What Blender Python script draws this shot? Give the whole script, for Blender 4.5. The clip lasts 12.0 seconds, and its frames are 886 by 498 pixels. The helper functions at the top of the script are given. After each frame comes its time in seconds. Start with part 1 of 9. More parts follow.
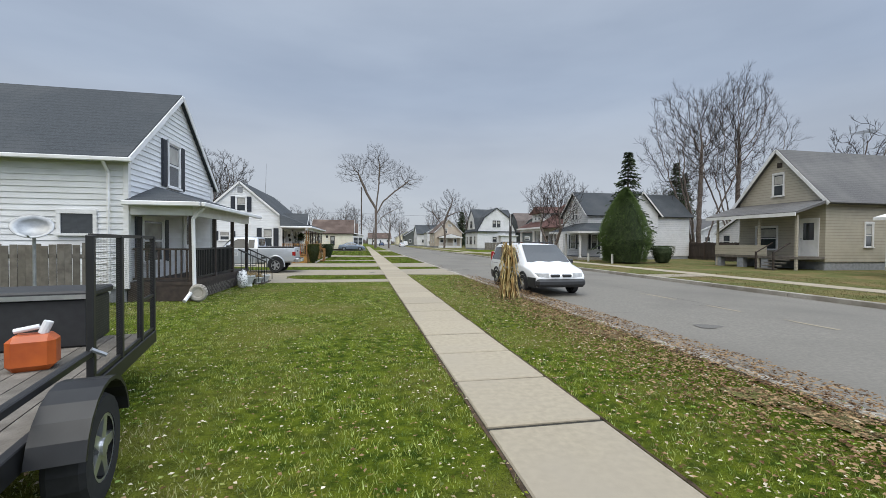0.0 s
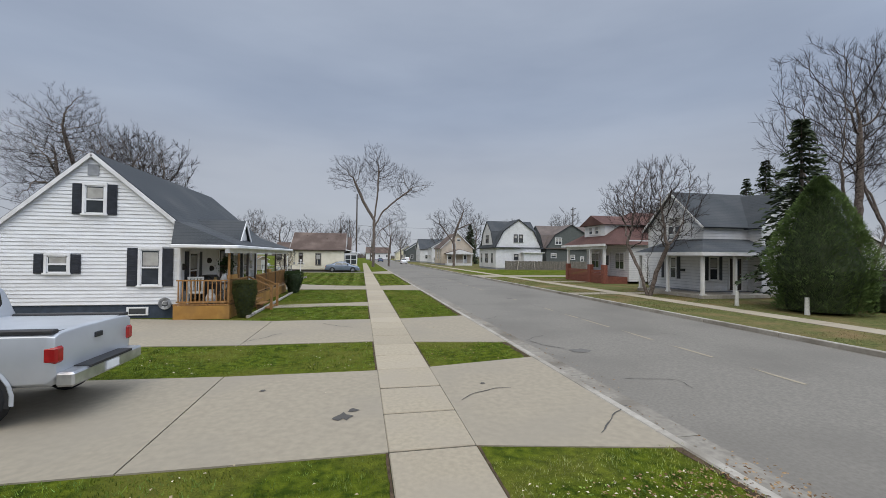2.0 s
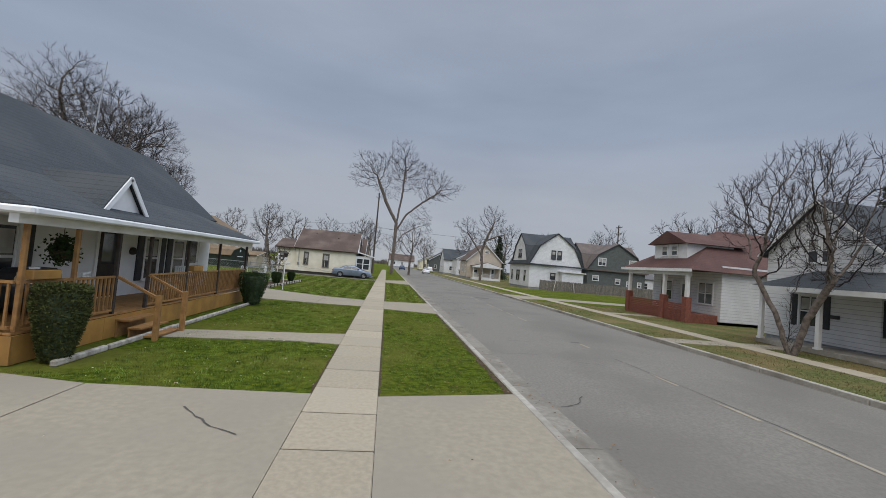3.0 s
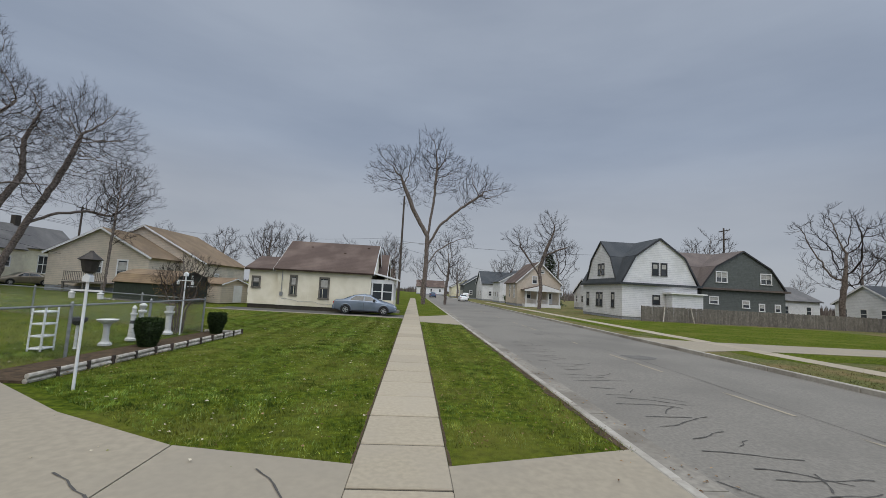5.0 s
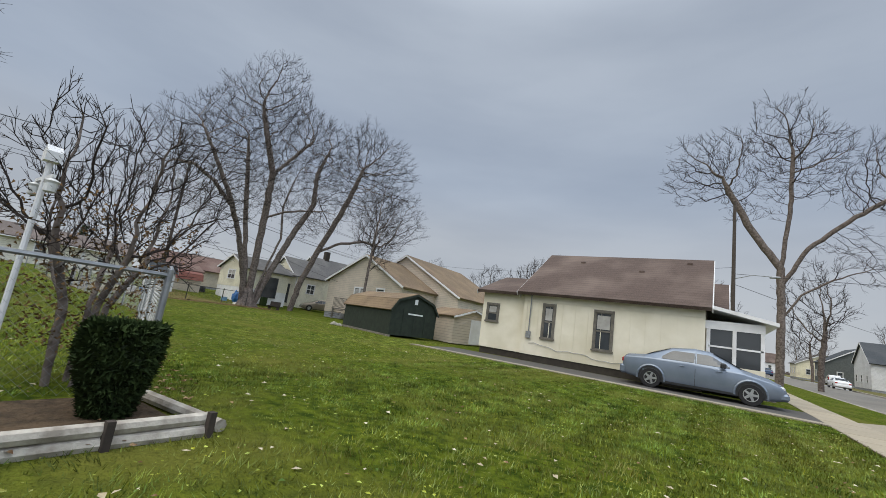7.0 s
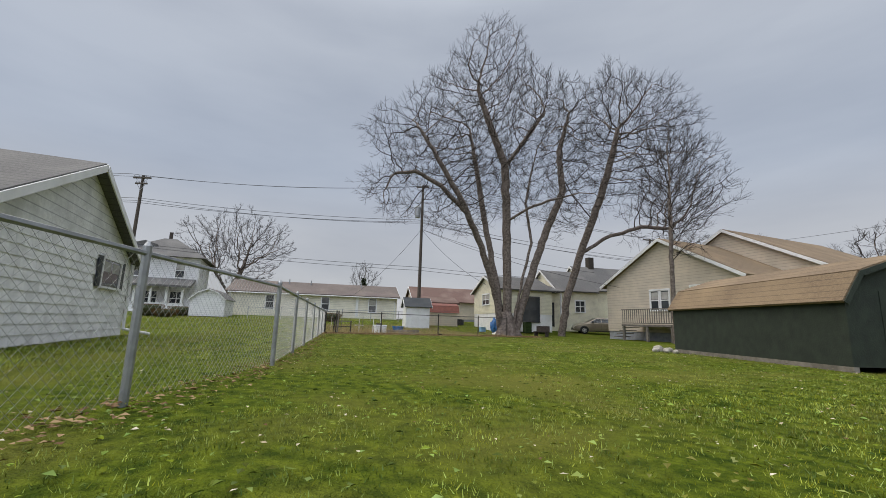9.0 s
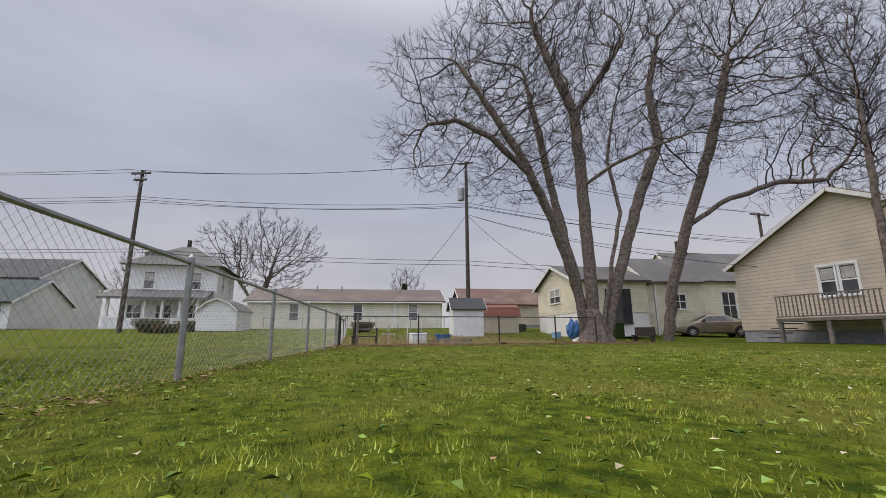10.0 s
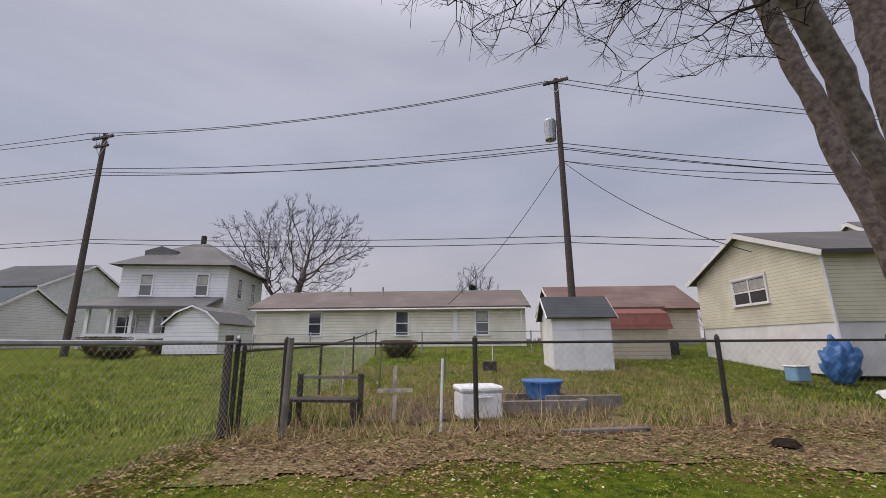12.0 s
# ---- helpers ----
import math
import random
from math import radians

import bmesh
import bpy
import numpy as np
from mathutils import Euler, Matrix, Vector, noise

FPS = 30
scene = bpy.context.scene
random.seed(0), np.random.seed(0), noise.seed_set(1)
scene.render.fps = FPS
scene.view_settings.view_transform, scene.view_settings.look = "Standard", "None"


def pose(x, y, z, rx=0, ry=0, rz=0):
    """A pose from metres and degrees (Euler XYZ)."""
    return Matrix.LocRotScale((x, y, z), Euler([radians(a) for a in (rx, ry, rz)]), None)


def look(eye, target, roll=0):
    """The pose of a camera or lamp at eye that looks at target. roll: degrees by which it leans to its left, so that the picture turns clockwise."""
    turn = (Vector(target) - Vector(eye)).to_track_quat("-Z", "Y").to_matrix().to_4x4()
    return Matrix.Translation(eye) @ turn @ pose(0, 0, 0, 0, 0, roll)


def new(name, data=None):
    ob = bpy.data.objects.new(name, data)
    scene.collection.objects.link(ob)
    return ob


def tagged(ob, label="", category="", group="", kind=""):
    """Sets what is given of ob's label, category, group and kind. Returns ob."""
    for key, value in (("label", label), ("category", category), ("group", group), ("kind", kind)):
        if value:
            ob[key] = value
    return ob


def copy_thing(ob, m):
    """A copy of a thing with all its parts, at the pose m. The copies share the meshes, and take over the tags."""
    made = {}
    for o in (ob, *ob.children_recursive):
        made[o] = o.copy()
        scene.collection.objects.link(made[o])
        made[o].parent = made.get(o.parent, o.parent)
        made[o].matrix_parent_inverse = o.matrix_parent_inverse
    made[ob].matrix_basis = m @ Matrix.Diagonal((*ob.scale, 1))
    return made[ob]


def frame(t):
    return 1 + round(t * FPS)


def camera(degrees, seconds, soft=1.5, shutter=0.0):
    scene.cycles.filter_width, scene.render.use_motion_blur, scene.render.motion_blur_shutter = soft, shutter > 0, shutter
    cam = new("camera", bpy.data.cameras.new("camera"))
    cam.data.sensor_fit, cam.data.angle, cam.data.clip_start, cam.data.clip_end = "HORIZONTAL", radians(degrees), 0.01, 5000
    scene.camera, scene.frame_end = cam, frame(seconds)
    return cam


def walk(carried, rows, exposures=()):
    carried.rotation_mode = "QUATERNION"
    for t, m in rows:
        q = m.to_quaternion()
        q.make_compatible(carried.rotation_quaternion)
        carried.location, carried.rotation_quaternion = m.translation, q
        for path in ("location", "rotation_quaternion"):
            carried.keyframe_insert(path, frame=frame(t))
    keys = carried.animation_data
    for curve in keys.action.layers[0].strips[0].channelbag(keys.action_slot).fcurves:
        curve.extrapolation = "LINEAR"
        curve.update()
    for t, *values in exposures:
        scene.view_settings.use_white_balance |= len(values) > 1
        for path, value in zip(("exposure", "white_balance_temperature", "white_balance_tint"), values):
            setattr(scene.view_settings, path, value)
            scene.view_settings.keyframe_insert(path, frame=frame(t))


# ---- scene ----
cam = camera(94.0, 12.0, 0.5)
PATH = [
    (0, (-1.061, 16.656, 1.624), (-0.678, 18.619, 1.59), 0.4),
    (0.5, (-1.087, 20.048, 1.908), (-0.683, 22.007, 1.876), -0.7),
    (1, (-0.993, 23.645, 2.176), (-0.577, 25.601, 2.155), -1.0),
    (1.5, (-0.652, 27.695, 2.365), (-0.243, 29.652, 2.358), -0.7),
    (2, (-0.35, 31.96, 2.39), (0.037, 33.922, 2.422), 0.6),
    (2.5, (0.458, 36.29, 2.375), (0.771, 38.265, 2.422), 3.7),
    (3, (1.03, 40.354, 2.309), (1.293, 42.335, 2.392), 5.1),
    (5, (0.567, 59.227, 2.03), (0.698, 61.212, 2.23), 3.1),
    (5.5, (0.301, 63.213, 1.977), (0.241, 65.2, 2.2), 3.1),
    (6, (-0.123, 67.284, 1.593), (-0.484, 69.224, 1.918), 5.7),
    (6.5, (-1.128, 70.829, 1.403), (-1.873, 72.654, 1.742), 7.4),
    (7, (-2.414, 73.384, 1.154), (-3.519, 75.015, 1.498), 8.3),
    (7.5, (-3.649, 75.051, 1.051), (-5.131, 76.35, 1.393), 8.1),
    (9.5, (-15.613, 81.052, 0.562), (-17.466, 81.705, 0.934), 0.3),
    (10, (-19.216, 82.089, 0.453), (-21.099, 82.628, 0.857), -0.3),
    (10.5, (-22.524, 82.929, 0.668), (-24.439, 83.332, 1.085), -0.3),
    (11, (-25.453, 83.644, 0.675), (-27.383, 83.929, 1.117), -0.0),
    (11.5, (-28.149, 84.351, 0.809), (-30.082, 84.578, 1.268), -0.4),
    (12, (-30.691, 84.963, 1.202), (-32.632, 85.151, 1.644), -0.4),

]
walk(cam, [(t, look(eye, target, roll)) for t, eye, target, roll in PATH],
     [(0.0, 0.48, 6550, 6), (1.0, 0.46, 6550, 6), (2.0, 0.26, 6550, 8), (3.0, 0.12, 6550, 8), (5.0, 0.08, 6600, 7), (6.0, 0.22, 6650, 7), (7.0, 0.38, 6800, 6),
      (8.5, 0.48, 7000, 8), (9.5, 0.48, 7150, 10), (10.5, 0.5, 7200, 17), (12.0, 0.4, 7150, 18)])

# ---------------------------------------------------------------- sky and sun
world = bpy.data.worlds.new("overcast_sky")
scene.world = world
world.use_nodes = True
wn, wl = world.node_tree.nodes, world.node_tree.links
wn.clear()
w_out = wn.new("ShaderNodeOutputWorld")
w_bg = wn.new("ShaderNodeBackground")
w_sky = wn.new("ShaderNodeTexSky")
w_sky.sky_type = "NISHITA"
w_sky.sun_disc = False
w_sky.sun_elevation, w_sky.sun_rotation = radians(54), radians(213)
w_co = wn.new("ShaderNodeTexCoord")
w_map = wn.new("ShaderNodeMapping")
w_map.inputs["Scale"].default_value = (1.0, 1.0, 4.0)
w_cloud = wn.new("ShaderNodeTexNoise")
w_cloud.inputs["Scale"].default_value = 1.6
w_cloud.inputs["Detail"].default_value = 5.0
w_ramp = wn.new("ShaderNodeValToRGB")
w_ramp.color_ramp.elements[0].position, w_ramp.color_ramp.elements[0].color = 0.34, (4.6, 5.1, 6.4, 1)
w_ramp.color_ramp.elements[1].position, w_ramp.color_ramp.elements[1].color = 0.68, (5.8, 6.3, 7.6, 1)
w_mix = wn.new("ShaderNodeMixRGB")
w_mix.inputs[0].default_value = 0.93
wl.new(w_co.outputs["Generated"], w_map.inputs["Vector"])
wl.new(w_map.outputs["Vector"], w_cloud.inputs["Vector"])
wl.new(w_cloud.outputs["Fac"], w_ramp.inputs["Fac"])
wl.new(w_sky.outputs["Color"], w_mix.inputs[1])
wl.new(w_ramp.outputs["Color"], w_mix.inputs[2])
# an overcast sky: pale at the horizon, blue-grey above it, some three times as bright overhead, and brighter to the south-east
w_sep = wn.new("ShaderNodeSeparateXYZ")
wl.new(w_co.outputs["Generated"], w_sep.inputs["Vector"])
w_grad = wn.new("ShaderNodeValToRGB")
w_grad.color_ramp.interpolation = "EASE"
w_stops = ((0.0, (1.2, 1.16, 1.08)), (0.16, (1.08, 1.07, 1.04)), (0.34, (0.93, 0.99, 1.05)), (0.62, (1.0, 1.04, 1.07)), (0.84, (2.5, 2.5, 2.4)), (1.0, (3.8, 3.75, 3.55)))
for k, (w_at, w_col) in enumerate(w_stops):
    w_el = w_grad.color_ramp.elements[k] if k < 2 else w_grad.color_ramp.elements.new(w_at)
    w_el.position, w_el.color = w_at, (*w_col, 1)
wl.new(w_sep.outputs["Z"], w_grad.inputs["Fac"])
w_tone = wn.new("ShaderNodeMixRGB")
w_tone.blend_type = "MULTIPLY"
w_tone.inputs[0].default_value = 1.0
wl.new(w_mix.outputs["Color"], w_tone.inputs[1])
wl.new(w_grad.outputs["Color"], w_tone.inputs[2])
w_dot = wn.new("ShaderNodeVectorMath")
w_dot.operation = "DOT_PRODUCT"
w_dot.inputs[1].default_value = (0.62, -0.5, 0.6)
wl.new(w_co.outputs["Generated"], w_dot.inputs[0])
w_up = wn.new("ShaderNodeMapRange")
w_up.interpolation_type = "SMOOTHSTEP"
for key, value in (("From Min", 0.38), ("From Max", 1.0), ("To Min", 1.0), ("To Max", 2.8)):
    w_up.inputs[key].default_value = value
wl.new(w_dot.outputs["Value"], w_up.inputs["Value"])
w_mul = wn.new("ShaderNodeMixRGB")
w_mul.blend_type = "MULTIPLY"
w_mul.inputs[0].default_value = 1.0
wl.new(w_tone.outputs["Color"], w_mul.inputs[1])
wl.new(w_up.outputs["Result"], w_mul.inputs[2])
wl.new(w_mul.outputs["Color"], w_bg.inputs["Color"])
w_bg.inputs["Strength"].default_value = 0.06
wl.new(w_bg.outputs["Background"], w_out.inputs["Surface"])

sun = new("sun", bpy.data.lights.new("sun", "SUN"))
sun.data.energy, sun.data.angle, sun.data.color = 1.3, radians(60), (1.0, 0.9, 0.74)
sun.matrix_world = look((0, 0, 50), (20, 31, 0))


# ---------------------------------------------------------------- materials
def material(name, colour, colour2=None, rough=0.8, scale=6.0, detail=4.0, bump=0.0, bump_scale=None, metal=0.0,
             stripes=None, stain=None, stain_scale=0.6, island=0.0, blades=0.0, spec=0.5, low=0.35, high=0.65):
    """Two-scale procedural surface: grain between two colours, large stains, optional horizontal courses."""
    m = bpy.data.materials.new(name)
    m.use_nodes = True
    n, l = m.node_tree.nodes, m.node_tree.links
    b = n["Principled BSDF"]
    b.inputs["Roughness"].default_value, b.inputs["Metallic"].default_value = rough, metal
    b.inputs["Specular IOR Level"].default_value = spec
    co = n.new("ShaderNodeTexCoord")
    place = co.outputs["Object"]
    if island:
        own = n.new("ShaderNodeObjectInfo")
        shift = n.new("ShaderNodeVectorMath")
        shift.operation = "MULTIPLY_ADD"
        shift.inputs[1].default_value = (37.0, 53.0, 0.0)
        l.new(own.outputs["Random"], shift.inputs[0])
        l.new(place, shift.inputs[2])
        place = shift.outputs["Vector"]
    gr = n.new("ShaderNodeTexNoise")
    gr.inputs["Scale"].default_value, gr.inputs["Detail"].default_value = scale, detail
    l.new(place, gr.inputs["Vector"])
    ramp = n.new("ShaderNodeValToRGB")
    c2 = colour2 or tuple(min(1, c * 0.82) for c in colour)
    ramp.color_ramp.elements[0].position, ramp.color_ramp.elements[0].color = low, (*c2, 1)
    ramp.color_ramp.elements[1].position, ramp.color_ramp.elements[1].color = high, (*colour, 1)
    l.new(gr.outputs["Fac"], ramp.inputs["Fac"])
    out = ramp.outputs["Color"]
    if stain:
        st = n.new("ShaderNodeTexNoise")
        st.inputs["Scale"].default_value, st.inputs["Detail"].default_value = stain_scale, 6.0
        l.new(place, st.inputs["Vector"])
        sr = n.new("ShaderNodeValToRGB")
        sr.color_ramp.elements[0].position, sr.color_ramp.elements[0].color = 0.45, (0, 0, 0, 1)
        sr.color_ramp.elements[1].position, sr.color_ramp.elements[1].color = 0.72, (1, 1, 1, 1)
        l.new(st.outputs["Fac"], sr.inputs["Fac"])
        mx = n.new("ShaderNodeMixRGB")
        mx.inputs[2].default_value = (*stain, 1)
        l.new(sr.outputs["Color"], mx.inputs[0])
        l.new(out, mx.inputs[1])
        out = mx.outputs["Color"]
    if island:
        info = n.new("ShaderNodeObjectInfo")
        hs = n.new("ShaderNodeHueSaturation")
        mr = n.new("ShaderNodeMapRange")
        mr.inputs["To Min"].default_value, mr.inputs["To Max"].default_value = 1 - island, 1 + island
        l.new(info.outputs["Random"], mr.inputs["Value"])
        l.new(mr.outputs["Result"], hs.inputs["Value"])
        l.new(out, hs.inputs["Color"])
        out = hs.outputs["Color"]
    if blades:
        geo = n.new("ShaderNodeNewGeometry")
        hs = n.new("ShaderNodeHueSaturation")
        for lo, hi, sock in ((1 - blades, 1 + blades, "Value"), (0.47, 0.515, "Hue"), (1.05, 0.8, "Saturation")):
            mr = n.new("ShaderNodeMapRange")
            mr.inputs["To Min"].default_value, mr.inputs["To Max"].default_value = lo, hi
            l.new(geo.outputs["Random Per Island"], mr.inputs["Value"])
            l.new(mr.outputs["Result"], hs.inputs[sock])
        l.new(out, hs.inputs["Color"])
        out = hs.outputs["Color"]
    height = gr.outputs["Fac"]
    if stripes:
        axis, period = stripes
        sep = n.new("ShaderNodeSeparateXYZ")
        l.new(co.outputs["Object"], sep.inputs["Vector"])
        mul = n.new("ShaderNodeMath")
        mul.operation = "MULTIPLY"
        mul.inputs[1].default_value = 1 / period
        l.new(sep.outputs[axis], mul.inputs[0])
        fr = n.new("ShaderNodeMath")
        fr.operation = "FRACT"
        l.new(mul.outputs[0], fr.inputs[0])
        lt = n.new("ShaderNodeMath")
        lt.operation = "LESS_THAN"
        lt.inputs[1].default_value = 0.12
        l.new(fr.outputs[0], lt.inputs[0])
        # line per course; on siding and shingles the lap's shadow put into colour
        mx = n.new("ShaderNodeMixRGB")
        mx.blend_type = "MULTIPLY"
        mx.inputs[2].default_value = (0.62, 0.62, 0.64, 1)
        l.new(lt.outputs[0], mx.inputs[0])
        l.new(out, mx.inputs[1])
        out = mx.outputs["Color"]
        ad = n.new("ShaderNodeMath")
        ad.operation = "ADD"
        l.new(fr.outputs[0], ad.inputs[0])
        l.new(gr.outputs["Fac"], ad.inputs[1])
        height = ad.outputs[0]
    l.new(out, b.inputs["Base Color"])
    if bump:
        bm_ = n.new("ShaderNodeBump")
        bm_.inputs["Strength"].default_value, bm_.inputs["Distance"].default_value = 1.0, bump
        if bump_scale:
            g2 = n.new("ShaderNodeTexNoise")
            g2.inputs["Scale"].default_value, g2.inputs["Detail"].default_value = bump_scale, 6.0
            l.new(place, g2.inputs["Vector"])
            height = g2.outputs["Fac"]
        l.new(height, bm_.inputs["Height"])
        l.new(bm_.outputs["Normal"], b.inputs["Normal"])
    return m


M = {}
M["grass"] = material("lawn_grass", (0.115, 0.145, 0.013), (0.03, 0.052, 0.005), 0.95, 7.0, 12, 0.05, 38, stain=(0.13, 0.13, 0.026), stain_scale=0.5, spec=0.05)
M["dry_grass"] = material("dry_grass", (0.145, 0.14, 0.052), (0.065, 0.082, 0.024), 0.95, 6, 12, 0.03, 50, stain=(0.2, 0.14, 0.07), stain_scale=0.5, spec=0.1)
M["dull_blade"] = material("dull_grass_blades", (0.2, 0.19, 0.06), (0.07, 0.075, 0.02), 0.9, 2.2, 8, stain=(0.2, 0.15, 0.075), stain_scale=0.5, spec=0.08, blades=0.4, low=0.4, high=0.6)
M["soil"] = material("bare_soil", (0.1, 0.07, 0.045), (0.05, 0.037, 0.025), 0.95, 8, 8, 0.03, 25, spec=0.1)
M["concrete"] = material("pavement_concrete", (0.36, 0.312, 0.233), (0.3, 0.26, 0.196), 0.9, 14, 10, 0.0012, 90, stain=(0.32, 0.28, 0.22), stain_scale=0.7, island=0.09, spec=0.25)
M["drive"] = material("driveway_concrete", (0.3, 0.262, 0.2), (0.255, 0.223, 0.172), 0.9, 9, 10, 0.001, 80, stain=(0.25, 0.222, 0.178), stain_scale=0.45, spec=0.25)
M["leaf_mould"] = material("leaf_mould", (0.24, 0.172, 0.1), (0.1, 0.075, 0.042), 0.95, 14, 12, 0.03, 30, stain=(0.11, 0.13, 0.03), stain_scale=0.8, spec=0.1)
M["pit_shade_soil"] = material("shaded_pit_soil", (0.03, 0.02, 0.014), (0.014, 0.01, 0.008), 0.95, 12, 6, 0.03, 25, spec=0.1)
M["joint"] = material("joint_dirt", (0.03, 0.027, 0.02), None, 0.95, 20)
M["asphalt"] = material("worn_asphalt", (0.195, 0.179, 0.153), (0.146, 0.134, 0.114), 0.7, 18, 12, 0.0015, 120, stain=(0.125, 0.114, 0.097), stain_scale=0.25, spec=0.4)
M["asphalt_dark"] = material("tar_patch", (0.15, 0.142, 0.13), (0.11, 0.105, 0.097), 0.9, 30, 6, spec=0.25)
M["crack"] = material("road_crack", (0.075, 0.07, 0.064), None, 0.95, 20)
M["gutter"] = material("gutter_concrete", (0.26, 0.24, 0.205), (0.2, 0.183, 0.157), 0.9, 10, 8, 0.004, 60, stain=(0.13, 0.115, 0.095), stain_scale=0.8, spec=0.25)
M["kerb"] = material("kerb_concrete", (0.39, 0.365, 0.32), (0.32, 0.298, 0.262), 0.9, 10, 8, 0.006, 60, stain=(0.2, 0.18, 0.15), stain_scale=0.9, spec=0.25)
M["white_siding"] = material("white_vinyl_siding", (0.74, 0.75, 0.76), (0.68, 0.69, 0.71), 0.55, 3, 5, island=0.03, stain=(0.62, 0.62, 0.62), stain_scale=0.8)
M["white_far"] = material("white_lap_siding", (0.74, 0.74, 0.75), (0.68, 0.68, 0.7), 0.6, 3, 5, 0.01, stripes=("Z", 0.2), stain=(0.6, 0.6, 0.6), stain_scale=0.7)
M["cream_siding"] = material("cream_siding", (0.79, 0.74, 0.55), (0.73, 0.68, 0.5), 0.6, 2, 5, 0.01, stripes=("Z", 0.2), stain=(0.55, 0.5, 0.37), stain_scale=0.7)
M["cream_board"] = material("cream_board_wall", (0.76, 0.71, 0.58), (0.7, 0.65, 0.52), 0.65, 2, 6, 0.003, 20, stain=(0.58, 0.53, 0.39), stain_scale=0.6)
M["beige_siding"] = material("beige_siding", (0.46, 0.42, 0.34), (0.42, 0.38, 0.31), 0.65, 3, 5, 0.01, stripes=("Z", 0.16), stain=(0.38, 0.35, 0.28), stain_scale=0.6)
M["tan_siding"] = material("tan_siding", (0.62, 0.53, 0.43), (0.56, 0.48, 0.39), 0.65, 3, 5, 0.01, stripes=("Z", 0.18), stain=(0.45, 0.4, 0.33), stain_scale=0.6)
M["grey_siding"] = material("dark_grey_siding", (0.11, 0.12, 0.115), (0.085, 0.095, 0.09), 0.7, 3, 5, 0.008, stripes=("Z", 0.2))
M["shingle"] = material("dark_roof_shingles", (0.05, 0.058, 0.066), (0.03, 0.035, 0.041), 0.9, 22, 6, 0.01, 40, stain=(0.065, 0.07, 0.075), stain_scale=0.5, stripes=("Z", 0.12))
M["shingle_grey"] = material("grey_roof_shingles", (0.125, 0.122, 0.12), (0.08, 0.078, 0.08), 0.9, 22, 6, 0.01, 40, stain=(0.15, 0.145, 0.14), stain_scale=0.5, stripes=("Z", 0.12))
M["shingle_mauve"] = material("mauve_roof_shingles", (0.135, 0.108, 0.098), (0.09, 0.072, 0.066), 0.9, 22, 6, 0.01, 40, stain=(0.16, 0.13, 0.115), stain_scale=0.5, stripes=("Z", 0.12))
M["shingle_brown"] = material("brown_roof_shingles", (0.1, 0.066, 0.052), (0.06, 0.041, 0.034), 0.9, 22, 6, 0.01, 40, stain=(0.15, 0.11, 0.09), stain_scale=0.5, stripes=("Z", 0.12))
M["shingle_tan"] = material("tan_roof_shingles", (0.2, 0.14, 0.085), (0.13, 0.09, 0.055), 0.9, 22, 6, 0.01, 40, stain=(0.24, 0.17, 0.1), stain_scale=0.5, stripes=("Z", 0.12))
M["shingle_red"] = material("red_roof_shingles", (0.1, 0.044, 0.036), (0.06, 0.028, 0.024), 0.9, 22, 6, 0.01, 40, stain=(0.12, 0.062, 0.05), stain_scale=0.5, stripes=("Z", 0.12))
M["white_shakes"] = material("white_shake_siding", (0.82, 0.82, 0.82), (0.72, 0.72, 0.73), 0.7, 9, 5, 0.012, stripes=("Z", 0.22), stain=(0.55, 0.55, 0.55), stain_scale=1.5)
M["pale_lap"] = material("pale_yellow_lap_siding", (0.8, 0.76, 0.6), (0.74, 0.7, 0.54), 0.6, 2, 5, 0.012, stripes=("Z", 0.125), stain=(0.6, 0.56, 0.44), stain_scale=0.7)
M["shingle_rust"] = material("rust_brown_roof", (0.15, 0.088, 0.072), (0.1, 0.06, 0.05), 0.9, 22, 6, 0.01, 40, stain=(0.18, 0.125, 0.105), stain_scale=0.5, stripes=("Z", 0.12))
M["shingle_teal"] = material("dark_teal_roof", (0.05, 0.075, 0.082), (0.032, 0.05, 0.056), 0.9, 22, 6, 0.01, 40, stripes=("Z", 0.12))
M["shake"] = material("white_shake", (0.83, 0.83, 0.83), (0.74, 0.74, 0.75), 0.7, 9, 5, 0.006, 60, island=0.06, stain=(0.6, 0.6, 0.6), stain_scale=1.5)
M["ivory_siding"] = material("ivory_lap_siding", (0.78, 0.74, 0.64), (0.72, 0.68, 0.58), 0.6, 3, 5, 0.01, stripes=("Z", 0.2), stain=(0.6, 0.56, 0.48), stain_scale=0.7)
M["white_trim"] = material("white_trim_paint", (0.76, 0.76, 0.76), (0.7, 0.7, 0.71), 0.5, 4, 4, stain=(0.62, 0.61, 0.59), stain_scale=1.2)
M["dark_trim"] = material("black_trim_paint", (0.03, 0.03, 0.035), (0.02, 0.02, 0.023), 0.5, 6)
M["window_brown"] = material("weathered_window_frame", (0.16, 0.145, 0.12), (0.1, 0.09, 0.075), 0.7, 6)
M["shutter"] = material("dark_shutter", (0.035, 0.04, 0.055), (0.022, 0.026, 0.036), 0.55, 5, 3, 0.01, stripes=("Z", 0.06))
M["foundation"] = material("foundation_block", (0.3, 0.31, 0.33), (0.22, 0.23, 0.25), 0.9, 5, 5, 0.01, 20)
M["blue_foundation"] = material("dark_blue_foundation", (0.045, 0.06, 0.085), (0.03, 0.042, 0.06), 0.85, 5, 5, 0.006, 20)
M["deck_wood"] = material("stained_deck_wood", (0.33, 0.17, 0.055), (0.22, 0.11, 0.035), 0.7, 7, 6, 0.004, 30, island=0.12)
